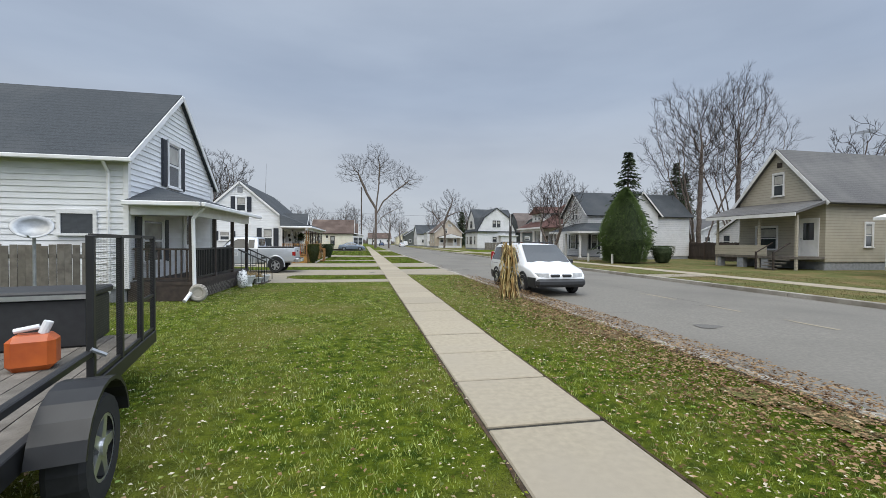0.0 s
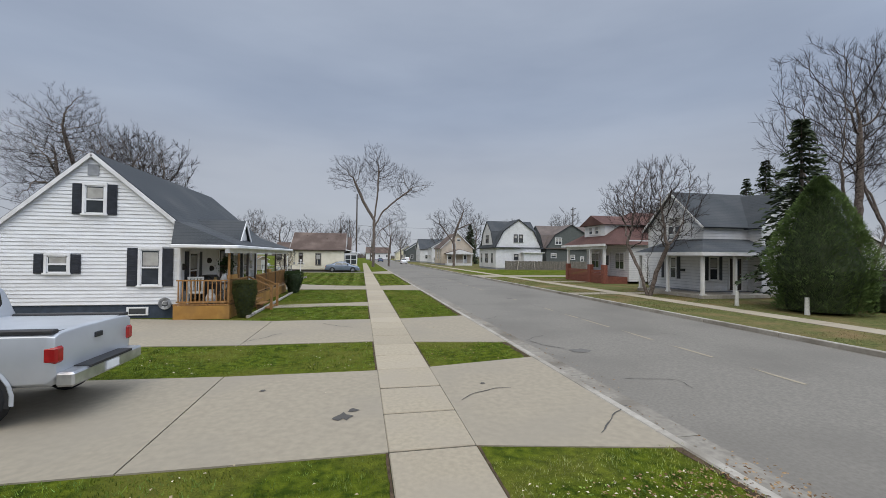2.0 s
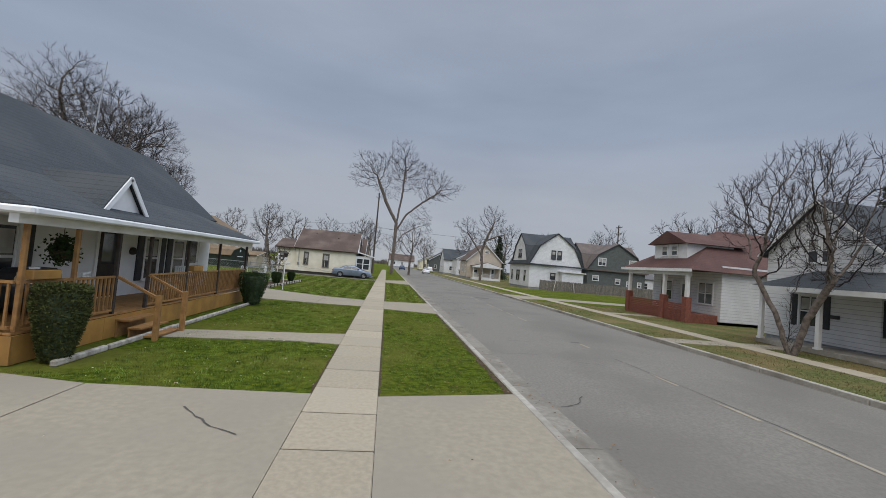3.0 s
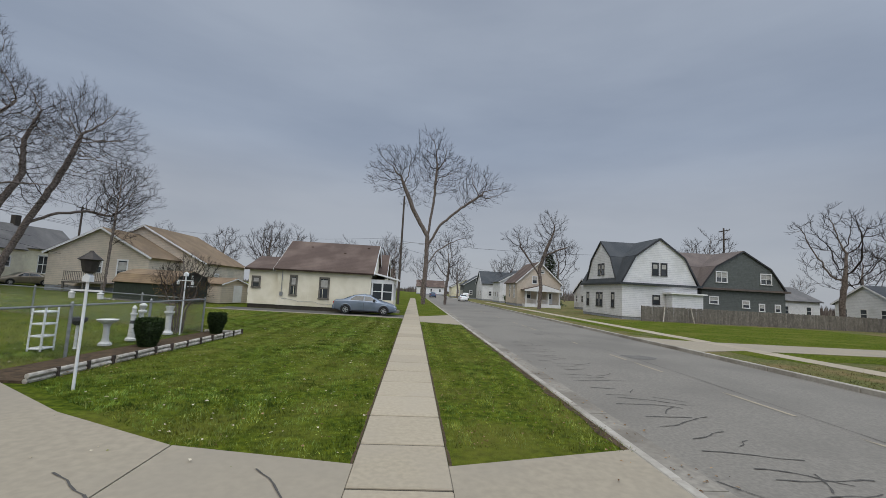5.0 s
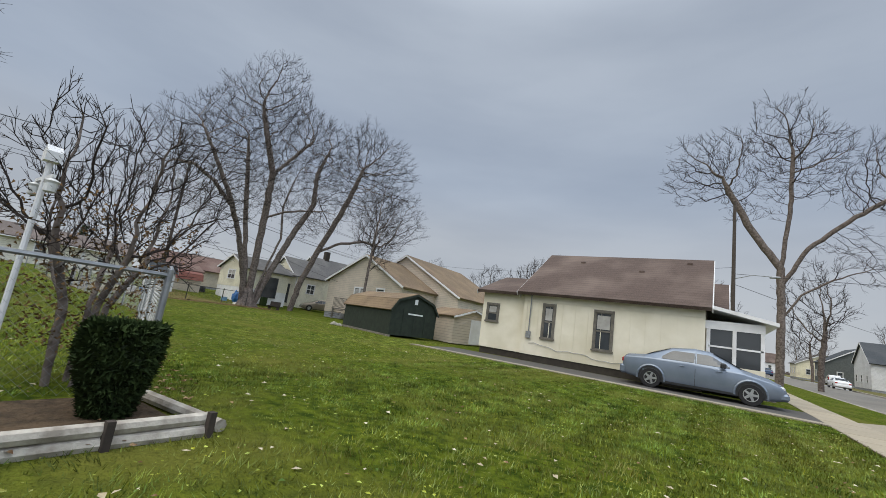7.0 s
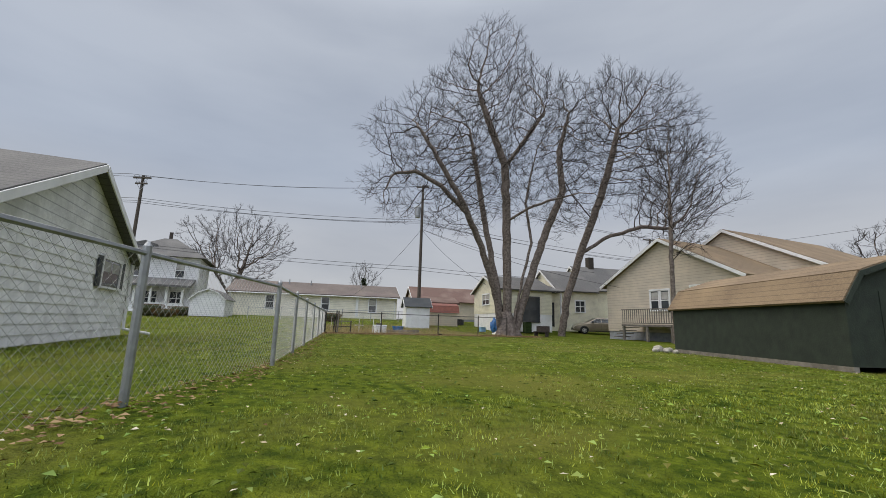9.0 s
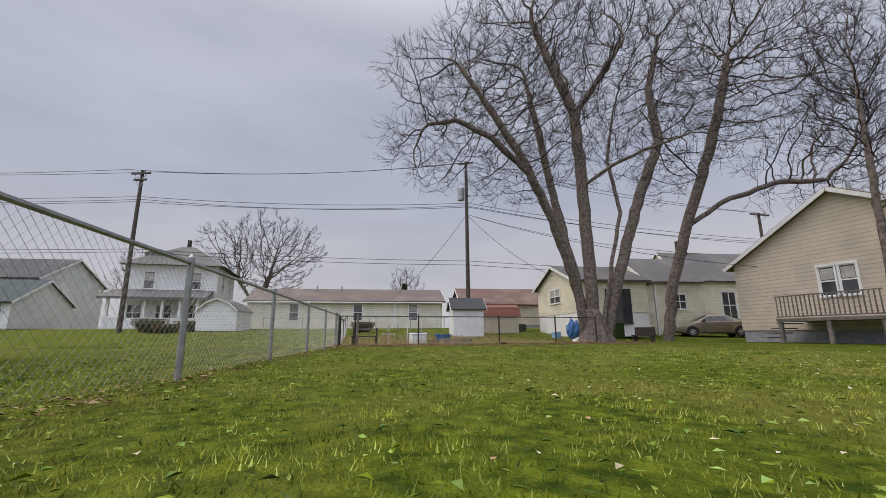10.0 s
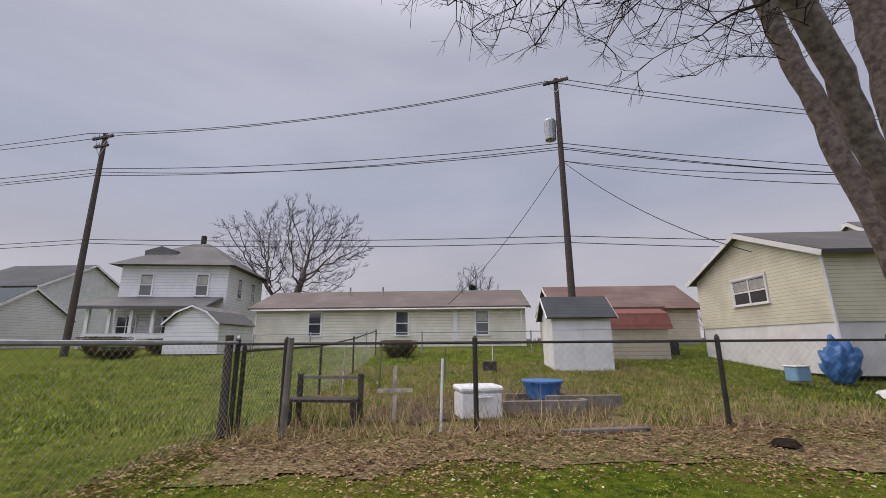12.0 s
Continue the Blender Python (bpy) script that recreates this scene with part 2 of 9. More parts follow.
M["deck_panel"] = material("yellow_brown_deck_skirt", (0.4, 0.21, 0.045), (0.31, 0.155, 0.032), 0.7, 3, 6, 0.003, 25, stain=(0.24, 0.125, 0.035), stain_scale=1.4)
M["barn_green"] = material("dark_green_shed_boards", (0.02, 0.03, 0.02), (0.012, 0.019, 0.013), 0.8, 5, 6, 0.004, 30)
M["porch_bush"] = material("dark_shrub_foliage", (0.07, 0.08, 0.022), (0.03, 0.034, 0.012), 0.9, 11, 5, spec=0.15)
M["grey_wood"] = material("weathered_grey_wood", (0.2, 0.18, 0.155), (0.12, 0.105, 0.09), 0.9, 6, 7, 0.006, 40, island=0.15, stain=(0.1, 0.09, 0.075), stain_scale=1.3)
M["timber"] = material("landscape_timber", (0.5, 0.46, 0.4), (0.24, 0.21, 0.175), 0.9, 7, 7, 0.008, 40, island=0.12)
M["dark_wood"] = material("dark_fence_wood", (0.055, 0.04, 0.032), (0.03, 0.023, 0.019), 0.85, 6, 6, 0.005, 30, island=0.2)
M["brown_and_base_shade"] = material("dark_brown_and_base_shade", (0.042, 0.034, 0.026), (0.027, 0.022, 0.017), 0.85, 5, 6, 0.004, 30)
M["brick"] = material("red_brick", (0.25, 0.085, 0.055), (0.16, 0.055, 0.04), 0.9, 9, 5, 0.006, 40, stripes=("Z", 0.08), island=0.1)
M["bark"] = material("grey_bark", (0.2, 0.166, 0.147), (0.088, 0.07, 0.06), 0.95, 7, 8, 0.015, 18, spec=0.15)
M["twig"] = material("dark_twigs", (0.05, 0.04, 0.036), (0.028, 0.023, 0.021), 0.95, 9, spec=0.1)
M["pole_wood"] = material("utility_pole_wood", (0.085, 0.068, 0.056), (0.05, 0.04, 0.034), 0.9, 8, 6, 0.006, 30)
M["wire"] = material("black_cable", (0.02, 0.02, 0.022), None, 0.6, 5)
M["galv"] = material("galvanised_steel", (0.34, 0.35, 0.36), (0.25, 0.26, 0.27), 0.45, 9, 5, metal=0.6)
M["dark_steel"] = material("rusty_dark_steel", (0.055, 0.048, 0.043), (0.035, 0.03, 0.027), 0.6, 9, 6, metal=0.5)
M["black_steel"] = material("black_painted_steel", (0.014, 0.014, 0.015), (0.009, 0.009, 0.01), 0.45, 9)
M["dry_bush"] = material("dry_brown_foliage", (0.19, 0.11, 0.045), (0.08, 0.05, 0.025), 0.9, 9, 5, spec=0.15)
M["far_woods"] = material("leafless_woods", (0.15, 0.125, 0.115), (0.08, 0.068, 0.06), 0.95, 0.3, 5, spec=0.1, blades=0.3)
M["hedge"] = material("evergreen_foliage", (0.035, 0.055, 0.016), (0.014, 0.025, 0.008), 0.9, 14, 5, spec=0.15)
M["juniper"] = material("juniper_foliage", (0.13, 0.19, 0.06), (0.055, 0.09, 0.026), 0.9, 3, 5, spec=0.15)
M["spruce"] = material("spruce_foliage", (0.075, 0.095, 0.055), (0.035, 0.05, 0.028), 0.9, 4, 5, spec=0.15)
M["dead_leaf"] = material("dead_leaves", (0.33, 0.225, 0.125), (0.11, 0.06, 0.03), 0.9, 9, 4, spec=0.15, low=0.42, high=0.58)
M["pale_leaf"] = material("pale_dead_leaves", (0.62, 0.56, 0.44), (0.3, 0.24, 0.15), 0.9, 4, 3, spec=0.15)
M["blade"] = material("grass_blades", (0.34, 0.4, 0.044), (0.056, 0.1, 0.009), 0.85, 2.6, 9, stain=(0.24, 0.24, 0.06), stain_scale=0.55, spec=0.08, blades=0.42, low=0.4, high=0.6)
M["front_blade"] = material("front_lawn_blades", (0.36, 0.42, 0.085), (0.12, 0.175, 0.028), 0.85, 3.5, 8, stain=(0.3, 0.27, 0.13), stain_scale=0.5, spec=0.1, blades=0.45, low=0.4, high=0.6)
M["lush_blade"] = material("lush_grass_blades", (0.17, 0.265, 0.022), (0.028, 0.058, 0.006), 0.85, 2.6, 9, stain=(0.18, 0.175, 0.035), stain_scale=0.35, spec=0.08, blades=0.42, low=0.4, high=0.6)
M["straw"] = material("straw_stalks", (0.42, 0.32, 0.16), (0.26, 0.18, 0.08), 0.9, 8)
M["corn"] = material("dry_corn_leaves", (0.5, 0.37, 0.13), (0.2, 0.14, 0.045), 0.85, 6, 5, spec=0.2, blades=0.35)
M["white_stone"] = material("white_cast_stone", (0.62, 0.62, 0.6), (0.5, 0.5, 0.48), 0.8, 8, 5, 0.003, 30)
M["plastic_white"] = material("white_plastic", (0.72, 0.73, 0.74), (0.64, 0.65, 0.66), 0.4, 6)
M["plastic_pale_blue"] = material("pale_blue_plastic", (0.22, 0.4, 0.58), (0.18, 0.34, 0.5), 0.45, 5, 5, 0.004, 9)
M["patterned_cloth"] = material("patterned_cloth", (0.78, 0.77, 0.74), (0.06, 0.06, 0.065), 0.85, 22, 2, 0.004, 60, low=0.4, high=0.46)
M["plastic_blue"] = material("blue_tarp", (0.03, 0.17, 0.42), (0.02, 0.1, 0.28), 0.45, 5, 5, 0.02, 9)
M["plastic_red"] = material("red_orange_plastic", (0.5, 0.11, 0.02), (0.36, 0.07, 0.015), 0.4, 5)
M["rubber"] = material("tyre_rubber", (0.016, 0.016, 0.017), (0.01, 0.01, 0.011), 0.85, 20)
M["black_plastic"] = material("black_car_plastic", (0.025, 0.026, 0.028), (0.018, 0.018, 0.02), 0.55, 12)
M["chrome"] = material("bright_alloy", (0.6, 0.61, 0.62), (0.5, 0.5, 0.52), 0.3, 9, metal=0.85)
M["white_paint"] = material("white_car_paint", (0.72, 0.73, 0.75), (0.7, 0.71, 0.73), 0.22, 2, spec=0.6)
M["silver_paint"] = material("silver_car_paint", (0.5, 0.52, 0.55), (0.45, 0.47, 0.5), 0.3, 2, metal=0.35, spec=0.6)
M["blue_paint"] = material("pale_blue_car_paint", (0.19, 0.225, 0.28), (0.16, 0.195, 0.245), 0.25, 2, metal=0.3, spec=0.6)
M["navy_paint"] = material("dark_blue_car_paint", (0.03, 0.06, 0.12), (0.025, 0.05, 0.1), 0.25, 2, spec=0.6)
M["bronze_paint"] = material("bronze_car_paint", (0.22, 0.19, 0.14), (0.18, 0.15, 0.11), 0.3, 2, metal=0.3)
M["red_lens"] = material("red_lamp_lens", (0.35, 0.02, 0.02), (0.25, 0.012, 0.012), 0.15, 9)
M["clear_lens"] = material("clear_lamp_lens", (0.6, 0.62, 0.64), (0.45, 0.46, 0.48), 0.12, 9)
M["curtain"] = material("pale_curtain", (0.42, 0.41, 0.38), (0.3, 0.29, 0.27), 0.9, 3, 3)
M["red_metal"] = material("red_garage_door", (0.2, 0.06, 0.04), (0.15, 0.045, 0.03), 0.6, 4, 4, 0.005, stripes=("Z", 0.5))


def glass(name, tint):
    m = bpy.data.materials.new(name)
    m.use_nodes = True
    b = m.node_tree.nodes["Principled BSDF"]
    n, l = m.node_tree.nodes, m.node_tree.links
    no = n.new("ShaderNodeTexNoise")
    no.inputs["Scale"].default_value = 1.2
    ra = n.new("ShaderNodeValToRGB")
    ra.color_ramp.elements[0].color = (*[c * 0.5 for c in tint], 1)
    ra.color_ramp.elements[1].color = (*[min(1, c * 1.8) for c in tint], 1)
    l.new(no.outputs["Fac"], ra.inputs["Fac"])
    l.new(ra.outputs["Color"], b.inputs["Base Color"])
    b.inputs["Roughness"].default_value = 0.06
    b.inputs["Specular IOR Level"].default_value = 0.7
    return m


M["glass"] = glass("dark_window_glass", (0.035, 0.04, 0.045))
M["car_glass"] = glass("tinted_car_glass", (0.015, 0.018, 0.02))


# ---------------------------------------------------------------- mesh helpers
SITE = Matrix.Identity(4)


def thing(name, label, category, x=0.0, y=0.0, z=0.0, rz=0.0, group="", kind=""):
    ob = new(name)
    ob.matrix_world = SITE @ pose(x, y, z, 0, 0, rz)
    return tagged(ob, label, category, group, kind)


def part(name, bm, mat, parent=None, label="", smooth=False):
    """Link a bmesh as one mesh object under a thing or a part."""
    me = bpy.data.meshes.new(name)
    bmesh.ops.recalc_face_normals(bm, faces=bm.faces)
    bm.to_mesh(me)
    bm.free()
    if smooth:
        for p in me.polygons:
            p.use_smooth = True
    me.materials.append(M[mat] if isinstance(mat, str) else mat)
    ob = new(name, me)
    ob.parent = parent
    return tagged(ob, label)


def mesh_part(name, verts, faces, mat, parent=None, label="", smooth=False):
    me = bpy.data.meshes.new(name)
    me.from_pydata(verts, [], faces)
    if smooth:
        me.polygons.foreach_set("use_smooth", [True] * len(me.polygons))
    me.materials.append(M[mat])
    ob = new(name, me)
    ob.parent = parent
    return tagged(ob, label)


def box(bm, x0, y0, z0, x1, y1, z1, bevel=0.0):
    v = [bm.verts.new((x, y, z)) for x in (x0, x1) for y in (y0, y1) for z in (z0, z1)]
    fs = [bm.faces.new([v[i] for i in f]) for f in ((0, 1, 3, 2), (4, 6, 7, 5), (0, 4, 5, 1), (2, 3, 7, 6), (0, 2, 6, 4), (1, 5, 7, 3))]
    if bevel:
        es = list({e for f in fs for e in f.edges})
        bmesh.ops.bevel(bm, geom=es, offset=bevel, segments=1, affect="EDGES", clamp_overlap=True)
    return bm


def boxed(*a, **k):
    return box(bmesh.new(), *a, **k)


def prism(bm, poly, axis, a, b):
    """Extrude a polygon of (u, z) along x (u is y), along y (u is x) or, for axis z, of (x, y) upwards."""
    put = {"x": lambda u, z, c: (c, u, z), "y": lambda u, z, c: (u, c, z), "z": lambda u, z, c: (u, z, c)}[axis]
    lo = [bm.verts.new(put(u, z, a)) for u, z in poly]
    hi = [bm.verts.new(put(u, z, b)) for u, z in poly]
    bm.faces.new(lo)
    bm.faces.new(hi[::-1])
    for i in range(len(poly)):
        j = (i + 1) % len(poly)
        bm.faces.new((lo[i], lo[j], hi[j], hi[i]))
    return bm


def tube(bm, p, q, r0, r1=None, n=8):
    """A round bar from p to q."""
    p, q = Vector(p), Vector(q)
    r1 = r0 if r1 is None else r1
    d = (q - p).normalized()
    s = d.orthogonal().normalized()
    t = d.cross(s)
    rings = []
    for c, r in ((p, r0), (q, r1)):
        rings.append([bm.verts.new(c + r * (math.cos(2 * math.pi * i / n) * s + math.sin(2 * math.pi * i / n) * t)) for i in range(n)])
    for i in range(n):
        bm.faces.new((rings[0][i], rings[0][(i + 1) % n], rings[1][(i + 1) % n], rings[1][i]))
    bm.faces.new(rings[0][::-1])
    bm.faces.new(rings[1])
    return bm


def lathe(bm, profile, x=0.0, y=0.0, n=14):
    """Turn a profile of (radius, z) round a vertical axis."""
    rings = [[bm.verts.new((x + r * math.cos(2 * math.pi * i / n), y + r * math.sin(2 * math.pi * i / n), z)) for i in range(n)] for r, z in profile]
    for a, b in zip(rings, rings[1:]):
        for i in range(n):
            bm.faces.new((a[i], a[(i + 1) % n], b[(i + 1) % n], b[i]))
    bm.faces.new(rings[0][::-1])
    bm.faces.new(rings[-1])
    return bm


# ---------------------------------------------------------------- ground
# the lots behind the lawn are laid out on a grid of their own, turned from the street
LOT_SCALE, LOT_C, LOT_S = 0.888, math.cos(-0.1436), math.sin(-0.1436)
BACK_LOTS = pose(-22.673, 82.870, 0, 0, 0, -8.228) @ Matrix.Scale(LOT_SCALE, 4) @ pose(21.0, -80.0, 0)
STREET = Matrix.Identity(4)


def lot_z(x, y=0.0):
    """Height in lot units: flat, rising gently behind the back fence."""
    f = np.clip((-39.0 - x) / 22.0, 0.0, 1.0)
    return 1.15 * f * f * (3 - 2 * f)


def ground_z(x, y):
    """Height of the land at a place of the world."""
    return LOT_SCALE * lot_z(-21.0 + (LOT_C * (x + 22.673) + LOT_S * (y - 82.870)) / LOT_SCALE)


KERB_L, GUTTER, KERB_R, ROAD_Z = 3.8, 4.35, 12.9, -0.13


def sheet(name, xs, ys, fz, mat, label, category):
    verts, faces = [], []
    for y in ys:
        for x in xs:
            verts.append((x, y, fz(x, y)))
    w = len(xs)
    for j in range(len(ys) - 1):
        for i in range(w - 1):
            faces.append((j * w + i, j * w + i + 1, (j + 1) * w + i + 1, (j + 1) * w + i))
    return tagged(mesh_part(name, verts, faces, mat), label, category, kind="structure")


xs_l = [-900, -400, -200, -120, -90] + [-75 + i * 1.5 for i in range(46)] + [-6, -4, -2, 0.0, 1.1, 2.0, 3.0, KERB_L - 0.15]
ys_l = [-700, -200, -60, -20] + [i * 2.0 for i in range(0, 75)] + [180, 250, 400, 900]
sheet("ground", xs_l, ys_l, lambda x, y: ground_z(x, y) + (0.025 * noise.noise((x * 0.25, y * 0.25, 0)) if x < -1.5 and x > -100 else 0.0), "grass", "green lawn with short patchy autumn grass", "lawn")
sheet("ground", [KERB_R + 0.15, 14, 15, 16, 17, 18, 20, 24, 30, 40, 60, 120, 400, 900], ys_l, lambda x, y: 0.0, "dry_grass", "dull yellow-green lawn across the street", "lawn")
sheet("road", [KERB_L - 0.2, 6, 8.4, 10.5, KERB_R + 0.2], ys_l, lambda x, y: ROAD_Z + 0.05 * (1 - ((x - 8.4) / 4.6) ** 2), "asphalt", "worn pale grey asphalt street", "road")


def kerb(x0, x1, label):
    ob = thing("kerb", label, "kerb", kind="structure")
    y = -20.0
    while y < 150:
        part("kerb_stone", boxed(x0, y + 0.012, ROAD_Z - 0.1, x1, y + 3.0 - 0.012, 0.025, bevel=0.02), "kerb", ob)
        y += 3.0
    return ob


kerb(KERB_L - 0.16, KERB_L, "weathered concrete kerb along the lawn")
kerb(KERB_R, KERB_R + 0.16, "weathered concrete kerb across the street")
bm = bmesh.new()
for k in range(56):
    box(bm, KERB_L, -20 + k * 3 + 0.01, ROAD_Z - 0.08, GUTTER, -20 + k * 3 + 2.99, ROAD_Z + 0.03)
tagged(part("gutter", bm, "gutter"), "pale concrete gutter strip beside the kerb", "gutter", kind="structure")


# ---------------------------------------------------------------- concrete
def slab_mesh(w, l, h=0.1):
    bm = boxed(-w / 2, -l / 2, -h, w / 2, l / 2, 0, bevel=0.012)
    me = bpy.data.meshes.new("paving_slab")
    bm.to_mesh(me)
    bm.free()
    me.materials.append(M["concrete"])
    return me


def walkway(name, x, y0, y1, w, label, step=1.21):
    ob = thing(name, label, "pavement", kind="structure")
    part("joint_bed", boxed(x - w / 2, y0, -0.1, x + w / 2, y1, 0.004), "joint", ob)
    me = slab_mesh(w - 0.01, step - 0.05)
    y = y0
    rnd = random.Random(5)
    while y < y1 - 0.1:
        o = new("paving_slab", me)
        o.parent = ob
        o.matrix_world = pose(x, y + step / 2, 0.022 + rnd.uniform(-0.005, 0.006), rnd.uniform(-0.25, 0.25), rnd.uniform(-0.2, 0.2), 0)
        y += step
    return ob


walkway("pavement", 0.55, -15.04, 150.0, 1.1, "narrow pale concrete pavement in square slabs")
walkway("pavement", 16.6, -15.0, 150.0, 1.1, "concrete pavement across the street")


def outline(bm, pts, z0, z1):
    return prism(bm, pts, "z", z0, z1)


def concrete_area(name, label, polys, z=0.016, mat="drive"):
    ob = thing(name, label, "driveway", kind="structure")
    for k, p in enumerate(polys):
        part("slab", outline(bmesh.new(), p, -0.12, z + 0.0015 * (k % 3)), mat, ob)
    return ob


def rect(x0, y0, x1, y1):
    return [(x0, y0), (x1, y0), (x1, y1), (x0, y1)]


# path to the first porch, with the rounded island of grass beside it
concrete_area("path", "concrete path to the porch steps", [rect(-2.7, 33.4, 0, 34.55), [(-5.9, 33.4), (-2.72, 33.4), (-2.72, 34.55), (-3.3, 34.7), (-3.95, 35.1), (-4.35, 35.8), (-4.4, 36.4), (-4.1, 36.95), (-5.9, 36.95)]])
concrete_area("driveway", "wide concrete driveway with a joint across it", [rect(-2.9, 37.0, 0, 40.6), [(-8.0, 36.97), (-2.92, 37.0), (-2.92, 40.6), (-8.0, 40.9)], rect(-14, 37.2, -8.02, 40.9), rect(-24, 37.2, -14.02, 40.9)])
concrete_area("driveway", "concrete driveway beside the white house", [rect(-3.4, 43.5, 0, 47.5), [(-8.5, 43.9), (-3.42, 43.5), (-3.42, 47.5), (-8.5, 48.6)], rect(-16, 43.9, -8.52, 48.6)])
concrete_area("path", "narrow concrete path to the wooden deck", [[(-4.3, 51.2), (-2.6, 51.5), (-1.2, 51.7), (0, 51.6), (0, 53.2), (-0.9, 52.95), (-2.4, 52.7), (-4.3, 52.3)]])
concrete_area("driveway", "cracked concrete driveway", [[(-2.2, 60.9), (0, 60.9), (0, 64.2), (-2.2, 64.6)], [(-7.0, 61.4), (-2.22, 60.9), (-2.22, 64.6), (-4.4, 65.7), (-7.0, 67.5)], rect(-16, 61.4, -7.02, 67.5)])
concrete_area("driveway_apron", "concrete driveway apron across the verge", [[(1.1, 37.0), (3.64, 36.5), (3.64, 41.2), (1.1, 40.7)]])
concrete_area("driveway_apron", "concrete driveway apron across the verge", [[(1.1, 43.3), (3.64, 42.9), (3.64, 48.0), (1.1, 47.5)]])
concrete_area("driveway_apron", "concrete driveway apron across the verge", [[(1.1, 60.5), (3.64, 60.0), (3.64, 64.9), (1.1, 64.2)]])
concrete_area("driveway_apron", "concrete driveway apron across the verge", [[(1.1, 85.6), (3.64, 84.4), (3.64, 94.0), (1.1, 90.6)]])
concrete_area("driveway", "dark gravel driveway beside the yellow house", [[(-13, 88.7), (0, 88.1), (0, 90.9), (-13, 91.2)]], mat="crack")
concrete_area("driveway_edging", "pale concrete edging strip beside the drive", [[(-13.5, 88.25), (0, 87.6), (0, 88.1), (-13.5, 88.7)]], z=0.03)
concrete_area("driveway", "concrete driveway across the street", [[(13.06, 76.5), (15.9, 77.6), (34, 77.6), (34, 81.0), (15.9, 81.0), (13.06, 82.2)]], z=0.02)
concrete_area("path", "concrete path across the verge", [rect(13.06, 34.2, 16.0, 35.6)], z=0.02)
concrete_area("path", "concrete path to the white porch", [rect(13.06, 56.1, 19.18, 57.3)], z=0.02)
concrete_area("path", "concrete path to the brick porch", [rect(17.2, 67.9, 21.0, 69.1)], z=0.02)


# ---------------------------------------------------------------- house builder
def wallside(facing, plane, u, z, out):
    """World point on a wall: u along it, z up, out metres in front of it."""
    return {"S": (u, plane - out, z), "N": (u, plane + out, z), "E": (plane + out, u, z), "W": (plane - out, u, z)}[facing]


def panel(bm, facing, plane, u0, u1, z0, z1, o0, o1, bevel=0.0):
    a, b = wallside(facing, plane, u0, z0, o0), wallside(facing, plane, u1, z1, o1)
    lo, hi = [min(p, q) for p, q in zip(a, b)], [max(p, q) for p, q in zip(a, b)]
    return box(bm, *lo, *hi, bevel=bevel)


def window(parent, facing, plane, u, z, w, h, shutters=False, casing="white_trim", curtain=True, cross=True, double=False):
    """A sash window: casing, sill, two sashes of glass, meeting rail, and shutters where it has them. z is the sill's height."""
    top = new("window")
    top.parent = parent
    bm = bmesh.new()
    t = 0.085
    panel(bm, facing, plane, u - w / 2 - t, u - w / 2, z, z + h, 0.002, 0.05)
    panel(bm, facing, plane, u + w / 2, u + w / 2 + t, z, z + h, 0.002, 0.05)
    panel(bm, facing, plane, u - w / 2 - t, u + w / 2 + t, z + h, z + h + t + 0.02, 0.002, 0.06)
    part("frame", bm, casing, top)
    part("sill", panel(bmesh.new(), facing, plane, u - w / 2 - t - 0.03, u + w / 2 + t + 0.03, z - 0.06, z, 0.002, 0.09), casing, top)
    n = 2 if double else 1
    for k in range(n):
        a = u - w / 2 + k * w / n
        b = a + w / n
        part("pane", panel(bmesh.new(), facing, plane, a, b, z + h * 0.5, z + h, 0.003, 0.014), "glass", top)
        part("pane", panel(bmesh.new(), facing, plane, a, b, z, z + h * 0.5, 0.003, 0.012), "glass", top)
        if curtain:
            part("curtain", panel(bmesh.new(), facing, plane, a + 0.06, b - 0.06, z + h * 0.55, z + h * 0.92, 0.0145, 0.0165), "curtain", top)
        if cross:
            bm = bmesh.new()
            panel(bm, facing, plane, a, b, z + h * 0.5 - 0.03, z + h * 0.5 + 0.03, 0.004, 0.035)
            for q in (a, b - 0.035):
                panel(bm, facing, plane, q, q + 0.035, z, z + h, 0.004, 0.03)
            panel(bm, facing, plane, a, b, z, z + 0.04, 0.004, 0.03)
            panel(bm, facing, plane, a, b, z + h - 0.04, z + h, 0.004, 0.03)
            part("sash", bm, casing, top)
    if shutters:
        s = shutters if not isinstance(shutters, bool) else 0.36
        for q in (u - w / 2 - t - s - 0.01, u + w / 2 + t + 0.01):
            bm = bmesh.new()
            panel(bm, facing, plane, q, q + s, z - 0.03, z + h + 0.05, 0.002, 0.035)
            panel(bm, facing, plane, q + 0.045, q + s - 0.045, z + 0.03, z + h * 0.48, 0.03, 0.044)
            panel(bm, facing, plane, q + 0.045, q + s - 0.045, z + h * 0.54, z + h, 0.03, 0.044)
            part("shutter", bm, "shutter", top)
    return top


